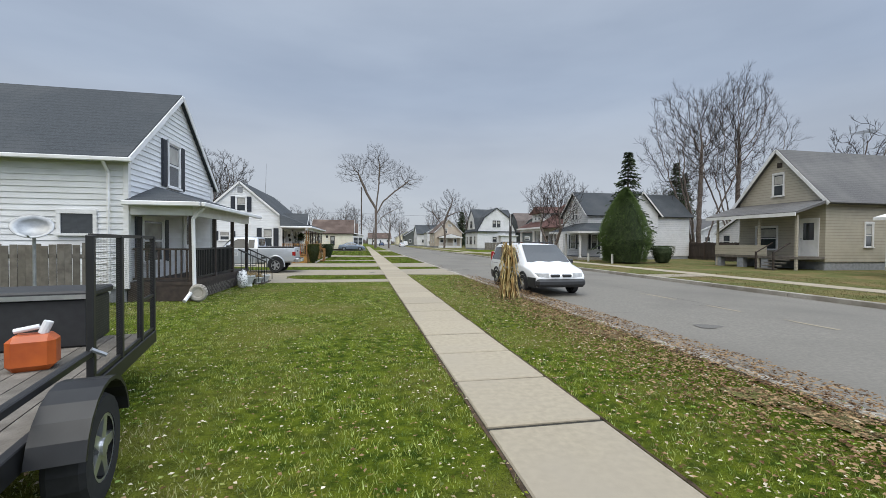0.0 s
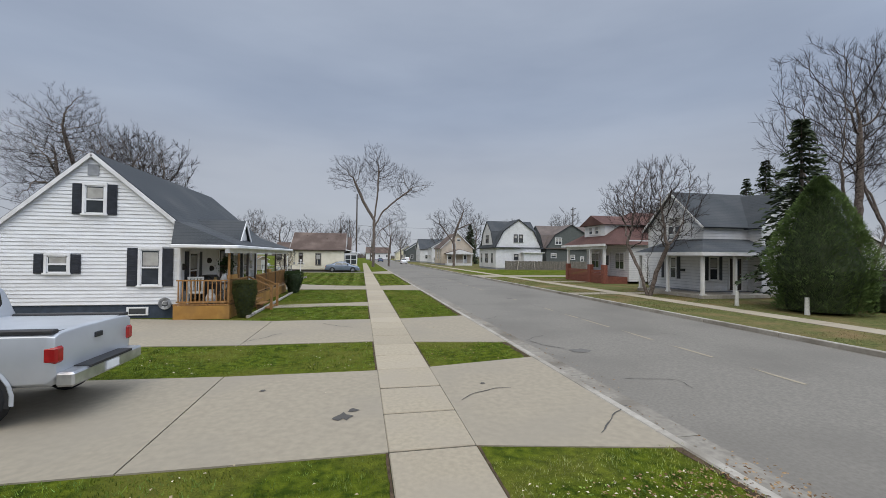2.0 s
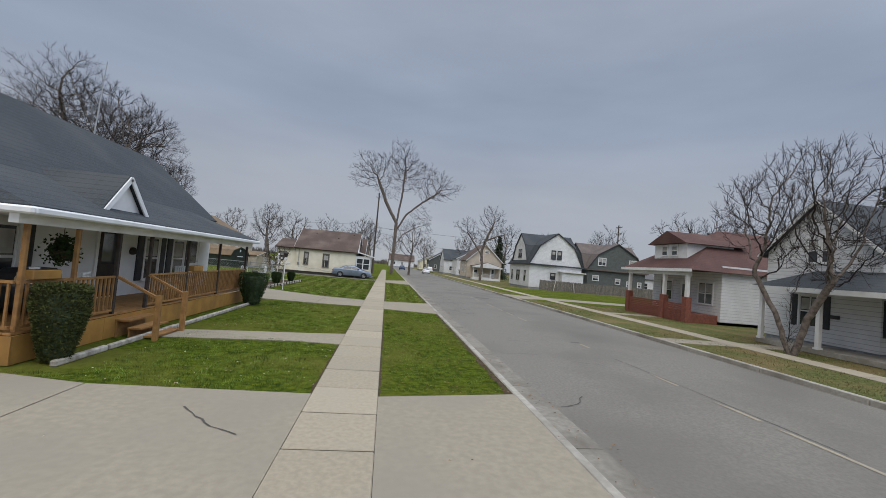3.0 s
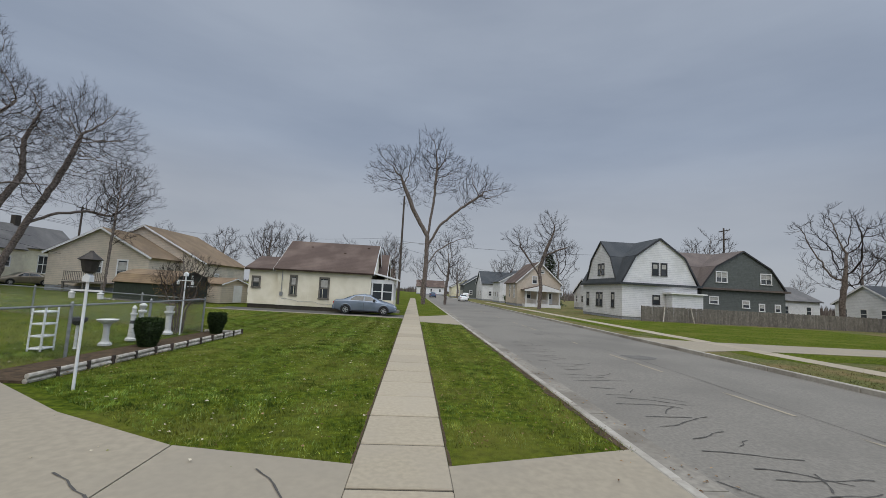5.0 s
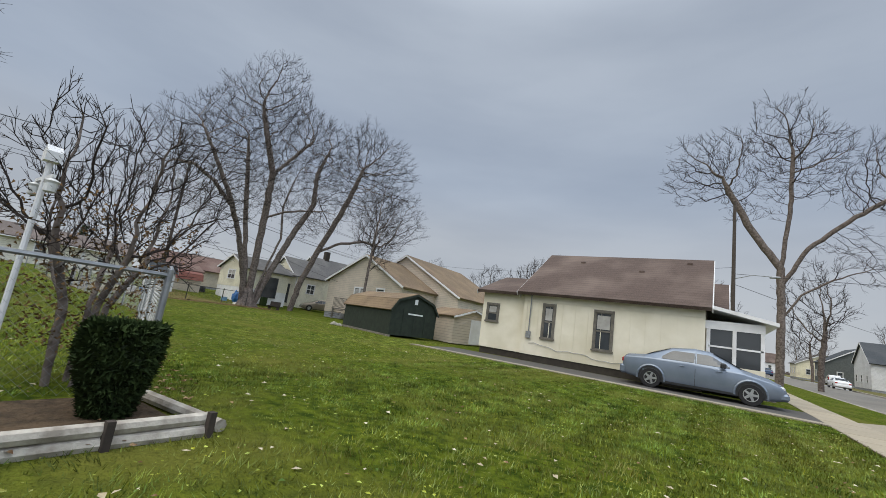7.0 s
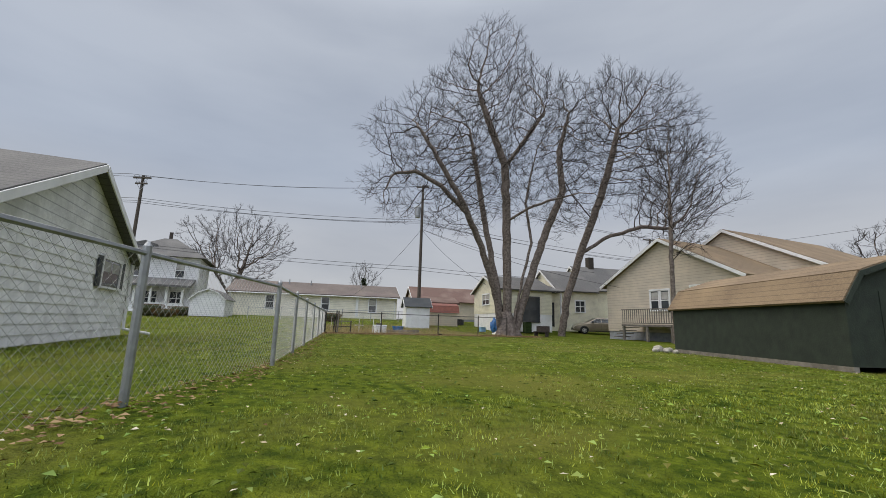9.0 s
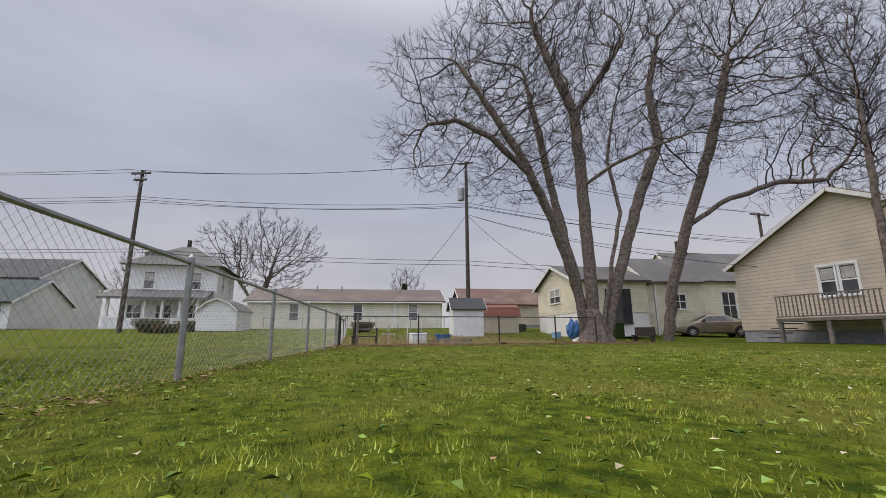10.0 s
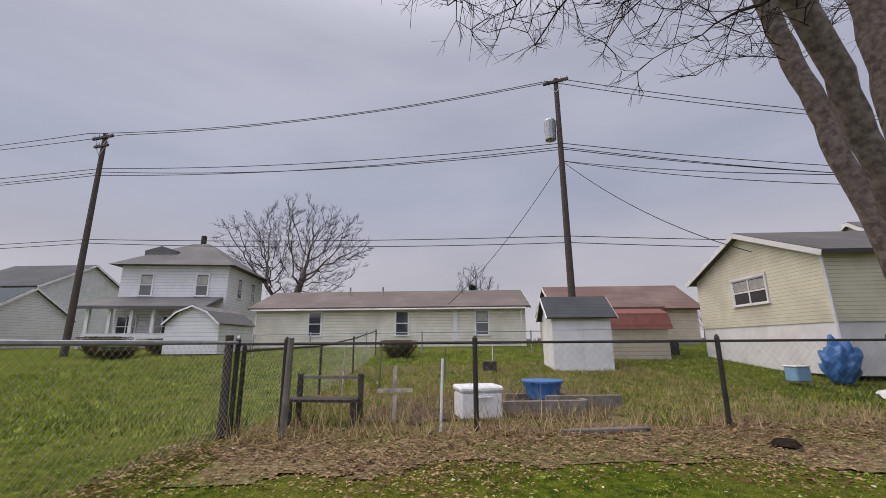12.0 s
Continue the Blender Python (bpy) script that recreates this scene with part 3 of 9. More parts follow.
def door(parent, facing, plane, u, z, w=0.9, h=2.05, mat="white_trim", casing="white_trim", glazed=True):
    top = new("door")
    top.parent = parent
    bm = bmesh.new()
    for q in (u - w / 2 - 0.1, u + w / 2):
        panel(bm, facing, plane, q, q + 0.1, z, z + h, 0.002, 0.05)
    panel(bm, facing, plane, u - w / 2 - 0.1, u + w / 2 + 0.1, z + h, z + h + 0.1, 0.002, 0.055)
    part("frame", bm, casing, top)
    part("door_leaf", panel(bmesh.new(), facing, plane, u - w / 2, u + w / 2, z, z + h, 0.002, 0.03), mat, top)
    if glazed:
        part("pane", panel(bmesh.new(), facing, plane, u - w * 0.32, u + w * 0.32, z + h * 0.45, z + h * 0.92, 0.029, 0.034), "glass", top)
    part("handle", panel(bmesh.new(), facing, plane, u + w * 0.38, u + w * 0.44, z + 0.98, z + 1.02, 0.03, 0.09), "chrome", top)
    return top


def profile_roof(parent, prof, axis, a, b, mat, thick=0.14, trim="white_trim", over=0.0):
    """A roof slab along each step of a profile of (u, z), with a board along each verge."""
    for (u0, z0), (u1, z1) in zip(prof, prof[1:]):
        d = math.hypot(u1 - u0, z1 - z0)
        nu, nz = -(z1 - z0) / d, (u1 - u0) / d
        if nz < 0:
            nu, nz = -nu, -nz
        poly = [(u0, z0), (u1, z1), (u1 + nu * thick, z1 + nz * thick), (u0 + nu * thick, z0 + nz * thick)]
        part("roof", prism(bmesh.new(), poly, axis, a, b), mat, parent)
        if trim:
            low = [(u0 - nu * 0.07, z0 - nz * 0.07), (u1 - nu * 0.07, z1 - nz * 0.07), (u1 + nu * (thick - 0.03), z1 + nz * (thick - 0.03)), (u0 + nu * (thick - 0.03), z0 + nz * (thick - 0.03))]
            for c in ((a - 0.035, a - 0.003), (b + 0.003, b + 0.035)):
                part("verge_board", prism(bmesh.new(), low, axis, *c), trim, parent)


def gutter_run(parent, facing, plane, u0, u1, z, downs=(), mat="white_trim", foot=0.1):
    part("gutter", panel(bmesh.new(), facing, plane, u0, u1, z - 0.1, z, 0.0, 0.11, bevel=0.015), mat, parent)
    for d in downs:
        bm = bmesh.new()
        tube(bm, wallside(facing, plane, d, z - 0.06, 0.06), wallside(facing, plane, d, z - 0.35, -0.2), 0.04, n=6)
        tube(bm, wallside(facing, plane, d, z - 0.33, -0.2), wallside(facing, plane, d, foot + 0.15, -0.2), 0.04, n=6)
        tube(bm, wallside(facing, plane, d, foot + 0.17, -0.2), wallside(facing, plane, d, foot, 0.1), 0.04, n=6)
        part("downpipe", bm, mat, parent)


def siding(parent, facing, plane, poly, z0, z1, mat="white_siding", step=0.115, label=""):
    """Lap boards one by one, cut to the outline poly of (u, z)."""
    wall = new("siding")
    wall.parent = parent
    if label:
        tagged(wall, label)

    def span(z):
        us = []
        for (ua, za), (ub, zb) in zip(poly, poly[1:] + poly[:1]):
            if (za - z) * (zb - z) <= 0 and abs(za - zb) > 1e-6:
                us.append(ua + (ub - ua) * (z - za) / (zb - za))
        return (min(us), max(us)) if len(us) > 1 else None

    z = z0
    while z < z1 - 0.02:
        za, zb = z, min(z + step, z1 - 0.005)
        s, t = span(za + 0.002), span(zb)
        if s and t and t[1] - t[0] > 0.02:
            v = []
            for o, zz, sp in ((0.029, za, s), (0.003, zb, t)):
                for u in sp:
                    v.append(wallside(facing, plane, u, zz, o))
            v += [wallside(facing, plane, s[0], za, 0.001), wallside(facing, plane, s[1], za, 0.001)]
            mesh_part("siding_board", v, [(0, 1, 3, 2), (4, 5, 1, 0)], mat, wall)
        z += step
    return wall


def corner_board(parent, x, y, z0, z1, mat="white_trim", s=0.06):
    part("corner_board", boxed(x - s, y - s, z0, x + s, y + s, z1), mat, parent)


def gable_body(parent, axis, a, b, u0, u1, zb, ze, ur, zr, mat, name="wall", ze1=None):
    """The walls as one solid with gable ends; axis: the way the ridge runs."""
    ze1 = ze if ze1 is None else ze1
    return part(name, prism(bmesh.new(), [(u0, zb), (u1, zb), (u1, ze1), (ur, zr), (u0, ze)], axis, a, b), mat, parent)


def gable_roof_profile(u0, u1, ze, ur, zr, over, ze1=None):
    ze1 = ze if ze1 is None else ze1
    s0, s1 = (zr - ze) / (ur - u0), (zr - ze1) / (u1 - ur)
    return [(u0 - over, ze - over * s0), (ur, zr), (u1 + over, ze1 - over * s1)]


def railing(parent, p, q, z0, z1, mat, gap=0.13, r=0.018, rail=0.035):
    """A rail with balusters from p to q (x, y)."""
    d = math.hypot(q[0] - p[0], q[1] - p[1])
    n = max(2, int(d / gap))
    top = new("railing")
    top.parent = parent
    ux, uy = (q[0] - p[0]) / d, (q[1] - p[1]) / d
    for z in (z0 + 0.08, z1):
        bm = bmesh.new()
        tube(bm, (p[0], p[1], z), (q[0], q[1], z), rail, n=4)
        part("rail", bm, mat, top)
    for i in range(n):
        f = (i + 0.5) / n * d
        bm = bmesh.new()
        x, y = p[0] + ux * f, p[1] + uy * f
        box(bm, x - r, y - r, z0 + 0.08, x + r, y + r, z1)
        part("baluster", bm, mat, top)
    return top


def post(parent, x, y, z0, z1, s, mat, name="post"):
    return part(name, boxed(x - s, y - s, z0, x + s, y + s, z1, bevel=0.008), mat, parent)


# ---------------------------------------------------------------- first white house
h = thing("house", "white two-storey house with dark roof and covered porch", "house")
HX, HY0, HY1, HYR = -7.05, 28.75, 34.75, 31.75
gable_body(h, "x", -20, HX, HY0, HY1, 0.35, 3.85, HYR, 6.3, "white_siding")
part("foundation", boxed(-19.95, HY0 + 0.05, -0.1, HX - 0.05, HY1 - 0.05, 0.36), "foundation", h)
profile_roof(h, gable_roof_profile(HY0, HY1, 3.85, HYR, 6.3, 0.3), "x", -20.4, HX + 0.16, "shingle", thick=0.1)
siding(h, "E", HX, [(HY0, 2.3), (HY1, 2.3), (HY1, 3.85), (HYR, 6.3), (HY0, 3.85)], 2.3, 6.3, step=0.15)
siding(h, "E", HX, [(HY0, 0.5), (HY1, 0.5), (HY1, 2.3), (HY0, 2.3)], 0.5, 2.3, step=0.15)
siding(h, "S", HY0, [(-16, 0.4), (HX, 0.4), (HX, 3.8), (-16, 3.8)], 0.4, 3.8, step=0.15)
corner_board(h, HX, HY0, 0.35, 3.75)
corner_board(h, HX, HY1, 0.35, 3.75)
window(h, "E", HX + 0.03, 31.35, 3.3, 0.75, 1.35, shutters=0.33)
window(h, "E", HX + 0.03, 30.0, 1.0, 1.1, 1.2, shutters=0.3)
window(h, "S", HY0 - 0.03, -8.15, 1.78, 0.72, 0.5, cross=False, double=True, casing="white_trim", curtain=False)
door(h, "E", HX + 0.03, 32.6, 0.55, mat="white_trim")
gutter_run(h, "S", HY0 - 0.35, -20.4, HX + 0.3, 3.68, downs=(HX - 0.35,))
PX, PY0, PY1 = -5.5, 28.75, 34.3
porch = new("porch")
porch.parent = h
part("porch_floor", boxed(HX + 0.03, PY0, 0.42, PX, PY1, 0.52), "dark_wood", porch)
part("porch_skirt", boxed(PX - 0.04, PY0, 0.0, PX - 0.01, PY1, 0.42), "dark_wood", porch)
part("porch_skirt", boxed(HX, PY0 + 0.01, 0.0, PX - 0.05, PY0 + 0.04, 0.42), "dark_wood", porch)
bm = bmesh.new()
for k in range(22):
    for q in (-1, 1):
        y0 = PY0 + 0.1 + k * 0.15
        tube(bm, (PX + 0.006 + 0.008 * (q + 1), y0, 0.01 if q > 0 else 0.3), (PX + 0.006 + 0.008 * (q + 1), y0 + 0.29, 0.3 if q > 0 else 0.01), 0.01, n=4)
part("lattice", bm, "grey_wood", porch, "grey wooden lattice below the porch floor")
part("beam", boxed(PX - 0.12, PY0, 2.28, PX, PY1, 2.58), "white_trim", porch)
part("beam", boxed(HX + 0.03, PY0, 2.28, PX - 0.12, PY0 + 0.12, 2.58), "white_trim", porch)
bm = bmesh.new()
o = 0.32
b4 = [(HX + 0.03, PY0 - o, 2.6), (PX + o, PY0 - o, 2.6), (PX + o, PY1 + o, 2.6), (HX + 0.03, PY1 + o, 2.6)]
t4 = [(HX + 0.03, PY0 + 1.5, 3.2), (HX + 0.03, PY1 - 1.5, 3.2)]
vs = [bm.verts.new(p) for p in b4 + t4]
for f in ((0, 1, 4), (1, 2, 5, 4), (2, 3, 5), (0, 3, 2, 1), (0, 4, 5, 3)):
    bm.faces.new([vs[i] for i in f])
part("porch_roof", bm, "shingle", porch)
part("fascia", boxed(PX + o - 0.005, PY0 - o - 0.02, 2.5, PX + o + 0.1, PY1 + o, 2.62, bevel=0.02), "white_trim", porch)
part("fascia", boxed(HX + 0.05, PY0 - o - 0.1, 2.5, PX + o - 0.01, PY0 - o, 2.62, bevel=0.02), "white_trim", porch)
for yy in (PY0 + 0.08, 30.6, 32.4, PY1 - 0.08):
    post(porch, PX - 0.07, yy, 0.52, 2.28, 0.05, "dark_wood")
railing(porch, (PX - 0.06, PY0 + 0.1), (PX - 0.06, 32.3), 0.52, 1.38, "black_steel")
railing(porch, (HX + 0.1, PY0 + 0.06), (PX - 0.1, PY0 + 0.06), 0.52, 1.38, "dark_wood")
bm = bmesh.new()
tube(bm, (PX + o, PY0 - 0.1, 2.5), (PX + 0.03, PY0 - 0.06, 2.2), 0.05, n=6)
tube(bm, (PX + 0.03, PY0 - 0.06, 2.2), (PX + 0.06, PY0 - 0.06, 0.35), 0.05, n=6)
tube(bm, (PX + 0.06, PY0 - 0.06, 0.37), (PX - 0.02, PY0 - 0.5, 0.06), 0.05, n=6)
part("downpipe", bm, "white_trim", porch)
steps = new("steps")
steps.parent = h
for k in range(3):
    part("tread", boxed(PX + k * 0.28, 32.9, 0.35 - k * 0.17, PX + 0.3 + k * 0.28, 34.1, 0.39 - k * 0.17), "dark_wood", steps)
for yy in (32.85, 34.15):
    bm = bmesh.new()
    tube(bm, (PX, yy, 1.3), (PX + 0.95, yy, 0.85), 0.03, n=6)
    for k in range(5):
        tube(bm, (PX + 0.1 + k * 0.2, yy, 0.1), (PX + 0.1 + k * 0.2, yy, 1.25 - k * 0.095), 0.015, n=5)
    part("handrail", bm, "black_steel", steps)

# ---------------------------------------------------------------- second white house with the wooden deck
h = thing("house", "white gabled house with dark shutters and long wooden porch", "house")
SY, NY, FX, RX = 48.75, 60.2, -6.9, -9.75
prof_w = [(-15.2, 0.5), (FX, 0.5), (FX, 3.4), (RX, 5.85), (-12.6, 3.2), (-15.2, 2.3)]
part("wall", prism(bmesh.new(), prof_w, "y", SY, NY), "white_siding", h)
part("foundation", boxed(-15.15, SY + 0.03, -0.1, FX - 0.03, NY - 0.05, 0.51), "blue_foundation", h)
profile_roof(h, [(-15.5, 2.2), (-12.6, 3.2), (RX, 5.85), (FX + 0.05, 3.36)], "y", SY - 0.12, NY + 0.2, "shingle", thick=0.09)
siding(h, "S", SY, prof_w, 0.52, 5.85, step=0.13)
corner_board(h, FX, SY, 0.5, 3.3)
window(h, "S", SY - 0.03, -9.65, 3.75, 0.6, 1.0, shutters=0.3)
window(h, "S", SY - 0.03, -7.85, 1.2, 0.62, 1.3, shutters=0.34)
window(h, "S", SY - 0.03, -10.75, 1.65, 0.62, 0.6, shutters=0.3)
part("vent", panel(bmesh.new(), "S", SY, -9.9, -9.55, 5.1, 5.5, 0.0, 0.045), "foundation", h)
part("porch_hood", boxed(-14.4, SY - 1.0, 1.95, -12.9, SY - 0.03, 2.05), "white_trim", h)
part("stove_pipe", tube(bmesh.new(), (-12.3, 52, 3.0), (-12.3, 52, 4.5), 0.1, n=10), "black_steel", h)
part("basement_window", panel(bmesh.new(), "S", SY, -8.6, -7.9, 0.12, 0.42, -0.02, 0.02), "white_trim", h)
part("basement_pane", panel(bmesh.new(), "S", SY, -8.52, -7.98, 0.17, 0.37, 0.02, 0.026), "glass", h)
for k, yy in enumerate((50.0, 55.6, 57.4)):
    window(h, "E", FX, yy, 1.0, 0.8, 1.4, shutters=0.34)
door(h, "E", FX, 53.4, 0.6, mat="dark_wood")
door(h, "E", FX, 58.6, 0.6)
dormer = new("dormer")
dormer.parent = h
part("gable", prism(bmesh.new(), [(50.6, 2.95), (52.0, 2.95), (51.3, 3.7)], "x", -6.9, -5.4), "white_trim", dormer)
profile_roof(dormer, [(50.4, 2.8), (51.3, 3.76), (52.2, 2.8)], "x", -7.3, -5.3, "shingle", thick=0.08)
DX, DY0, DY1, DZ = -5.05, 48.2, 59.6, 0.55
deck = new("porch")
deck.parent = h
n = 13
for k in range(n):
    a = FX + (DX - FX) * k / n
    part("deck_board", boxed(a + 0.006, DY0, DZ - 0.04, a + (DX - FX) / n - 0.006, DY1, DZ), "deck_wood", deck)
for k in range(5):
    a, b = DY0 + (DY1 - DY0) * k / 5, DY0 + (DY1 - DY0) * (k + 1) / 5
    part("skirt_panel", boxed(DX, a + 0.004, 0.02, DX + 0.03, b - 0.004, 0.5), "deck_panel", deck)
part("skirt_panel", boxed(FX + 0.03, DY0 - 0.03, 0.02, DX + 0.03, DY0 - 0.002, 0.5), "deck_panel", deck)
RZ = 2.62
# the porch roof is hipped at both ends and runs into the main slope
bm = bmesh.new()
eave = [(FX + 0.03, DY0 - 0.25), (DX + 0.25, DY0 - 0.25), (DX + 0.25, DY1 + 0.3), (FX + 0.03, DY1 + 0.3)]
vs = [bm.verts.new((x, y, RZ)) for x, y in eave] + [bm.verts.new((x, y, RZ + 0.1)) for x, y in eave] + [bm.verts.new((FX - 0.1, DY0 + 0.31, 3.56)), bm.verts.new((FX - 0.1, DY0 + 1.6, 3.6)), bm.verts.new((FX - 0.1, DY1 - 1.4, 3.6))]
for f in ((0, 3, 2, 1), (0, 1, 5, 4), (1, 2, 6, 5), (2, 3, 7, 6), (4, 5, 8), (8, 5, 9), (5, 6, 10, 9), (6, 7, 10), (0, 4, 8, 9, 10, 7, 3)):
    bm.faces.new([vs[i] for i in f])
part("porch_roof", bm, "shingle", deck)
part("gutter", boxed(FX + 0.03, DY0 - 0.38, RZ - 0.06, DX + 0.38, DY0 - 0.305, RZ + 0.07, bevel=0.03), "white_trim", deck)
part("porch_ceiling", boxed(FX + 0.04, DY0 - 0.2, RZ - 0.06, DX + 0.2, DY1 + 0.25, RZ - 0.02), "white_trim", deck)
part("beam", boxed(DX - 0.1, DY0 - 0.2, RZ - 0.22, DX + 0.05, DY1 + 0.2, RZ - 0.062), "white_trim", deck)
part("gutter", boxed(DX + 0.255, DY0 - 0.3, RZ - 0.06, DX + 0.38, DY1 + 0.3, RZ + 0.07, bevel=0.03), "white_trim", deck)
for yy in (DY0 + 0.1, 49.5, 50.8, 52.1, 54.2, 56.6, DY1 - 0.1):
    post(deck, DX - 0.04, yy, DZ, RZ - 0.22, 0.038, "dark_wood" if yy > 50 else "deck_wood")
railing(deck, (DX - 0.04, DY0 + 0.05), (DX - 0.04, 50.8), DZ, DZ + 0.85, "deck_wood")
railing(deck, (DX - 0.04, 52.1), (DX - 0.04, DY1), DZ, DZ + 0.85, "deck_wood")
railing(deck, (FX + 0.1, DY0 + 0.03), (DX - 0.08, DY0 + 0.03), DZ, DZ + 0.85, "deck_wood")
bm = bmesh.new()
tube(bm, (FX + 0.05, SY - 0.12, 3.2), (FX + 0.02, SY - 0.1, 0.15), 0.045, n=6)
part("downpipe", bm, "white_trim", h)
steps = new("steps")
steps.parent = h
for k in range(3):
    part("tread", boxed(DX + 0.03 + k * 0.28, 50.85, 0.38 - k * 0.17, DX + 0.33 + k * 0.28, 52.05, 0.42 - k * 0.17), "deck_wood", steps)
    part("riser", boxed(DX + 0.03 + k * 0.28, 50.88, 0.0, DX + 0.06 + k * 0.28, 52.02, 0.38 - k * 0.17), "deck_wood", steps)
for yy in (50.82, 52.08):
    bm = bmesh.new()
    tube(bm, (DX, yy, 1.4), (DX + 0.95, yy, 0.95), 0.04, n=4)
    box(bm, DX + 0.88, yy - 0.05, 0, DX + 0.98, yy + 0.05, 1.05)
    part("handrail", bm, "deck_wood", steps)
part("antenna", tube(bmesh.new(), (-9.7, 56.5, 5.8), (-9.62, 56.6, 8.6), 0.025, 0.012, n=6), "galv", h)

# ---------------------------------------------------------------- yellow house at the corner
h = thing("house", "pale yellow single-storey house with brown shingle roof", "house")
YS, YN = 91.35, 99.0
gable_body(h, "x", -9.7, -2.7, YS, YN, 0.3, 3.08, 95.2, 5.45, "cream_board")
# dark brown base puts the shadow along the wall's foot into the colour
part("foundation", boxed(-9.65, YS + 0.04, -0.1, -2.75, YN - 0.05, 0.31), "brown_and_base_shade", h)
profile_roof(h, gable_roof_profile(YS, YN, 3.08, 95.2, 5.45, 0.3), "x", -9.95, -2.5, "shingle_brown")
part("rear_wall", prism(bmesh.new(), [(YS + 0.25, 0.3), (97.5, 0.3), (97.5, 2.9), (94.5, 3.9), (YS + 0.25, 2.95)], "x", -11.9, -9.7), "cream_board", h)
# same shadow at the rear wall's foot, again as a dark base colour
part("rear_foundation", boxed(-11.85, YS + 0.3, -0.1, -9.71, 97.4, 0.31), "brown_and_base_shade", h)
profile_roof(h, [(YS - 0.05, 2.85), (94.5, 3.95), (97.8, 2.8)], "x", -12.15, -9.96, "shingle_brown")
window(h, "S", YS, -8.5, 1.1, 0.42, 1.4, casing="window_brown")
window(h, "S", YS, -6.2, 0.95, 0.62, 1.5, casing="window_brown")
window(h, "S", YS + 0.25, -11.35, 1.55, 0.5, 0.75, casing="window_brown")
for k in range(13):
    part("batten", panel(bmesh.new(), "S", YS, -9.55 + k * 0.54, -9.52 + k * 0.54, 0.35, 2.7, 0.001, 0.014), "cream_board", h)
part("frieze_board", panel(bmesh.new(), "S", YS, -9.7, -2.7, 2.66, 2.72, 0.001, 0.03), "cream_board", h)
part("meter_box", panel(bmesh.new(), "S", YS, -9.45, -9.25, 1.0, 1.3, 0.001, 0.12, bevel=0.01), "galv", h)
part("conduit", tube(bmesh.new(), (-9.35, YS - 0.05, 1.3), (-9.35, YS - 0.05, 3.0), 0.025, n=6), "galv", h)
bm = bmesh.new()
for k in range(18):
    ha, hb = ((-9.3 + q * 0.25, YS - 0.03, 0.78 - 0.018 * q + 0.05 * math.sin(q * 0.9) + 0.03 * math.sin(q * 2.1)) for q in (k, k + 1))
    tube(bm, ha, hb, 0.011, n=5)
part("hose", bm, "galv", h)
for vx, vy in ((-8.0, 94.3), (-5.2, 93.6), (-3.4, 94.6)):
    zz = 3.08 + (vy - YS) * (5.45 - 3.08) / (95.2 - YS)
    part("roof_vent", boxed(vx - 0.11, vy - 0.08, zz + 0.03, vx + 0.11, vy + 0.1, zz + 0.22, bevel=0.02), "shingle_brown", h)
gable_body(h, "x", -4.0, -2.05, 96.6, 101.6, 0.3, 3.0, 99.1, 5.0, "cream_board", name="wing_wall")
profile_roof(h, gable_roof_profile(96.6, 101.6, 3.0, 99.1, 5.0, 0.25), "x", -4.2, -1.85, "shingle_brown")
pc = new("porch")
pc.parent = h
part("porch_wall", boxed(-2.7, YS + 0.15, 0.2, -0.95, 96.5, 1.05), "cream_board", pc)
part("porch_wall", boxed(-2.7, YS + 0.15, 2.3, -0.95, 96.5, 2.6), "white_trim", pc)
for xx, yy in ((-2.6, YS + 0.22), (-1.82, YS + 0.2), (-1.02, YS + 0.22), (-1.02, 94), (-1.02, 96.4)):
    post(pc, xx, yy, 1.05, 2.3, 0.06, "white_trim")
part("pane", boxed(-2.55, YS + 0.19, 1.05, -1.05, YS + 0.2, 2.3), "glass", pc)
part("transom", boxed(-2.6, YS + 0.16, 1.66, -1.0, YS + 0.23, 1.72), "white_trim", pc)
part("porch_roof", prism(bmesh.new(), [(-2.72, 3.05), (-0.6, 2.58), (-0.6, 2.7), (-2.72, 3.18)], "y", YS - 0.1, 96.8), "white_trim", pc)
part("porch_step", boxed(-0.95, 93.2, 0.0, -0.5, 94.6, 0.2), "kerb", pc)


# ---------------------------------------------------------------- other houses
def simple_house(label, axis, a, b, u0, u1, zb, ze, zr, wall, roof, over=0.35, ur=None, base="foundation", trim="white_trim"):
    hh = thing("house", label, "house")
    ur = (u0 + u1) / 2 if ur is None else ur
    gable_body(hh, axis, a, b, u0, u1, zb + 0.35, ze, ur, zr, wall)
    i = 0.05
    if axis == "x":
        part("foundation", boxed(a + i, u0 + i, zb - 0.3, b - i, u1 - i, zb + 0.36), base, hh)
    else:
        part("foundation", boxed(u0 + i, a + i, zb - 0.3, u1 - i, b - i, zb + 0.36), base, hh)
    profile_roof(hh, gable_roof_profile(u0, u1, ze, ur, zr, over), axis, a - 0.3, b + 0.3, roof, trim=trim)
    return hh


# tan house across the street
SITE = pose(27.5, 40.6, 0) @ Matrix.Scale(1.15, 4) @ pose(-22.5, -36.4, 0)
h = simple_house("tan gabled house with grey roof and open porch", "x", 22.5, 33.0, 33.75, 39.0, 0.1, 4.0, 7.05, "beige_siding", "shingle_grey")
window(h, "W", 22.5, 36.4, 4.35, 0.6, 1.3, casing="white_trim")
window(h, "W", 22.5, 37.1, 1.1, 1.3, 1.35, casing="white_trim")
door(h, "W", 22.5, 34.6, 0.75)
window(h, "S", 33.75, 25.5, 1.3, 0.5, 1.3)
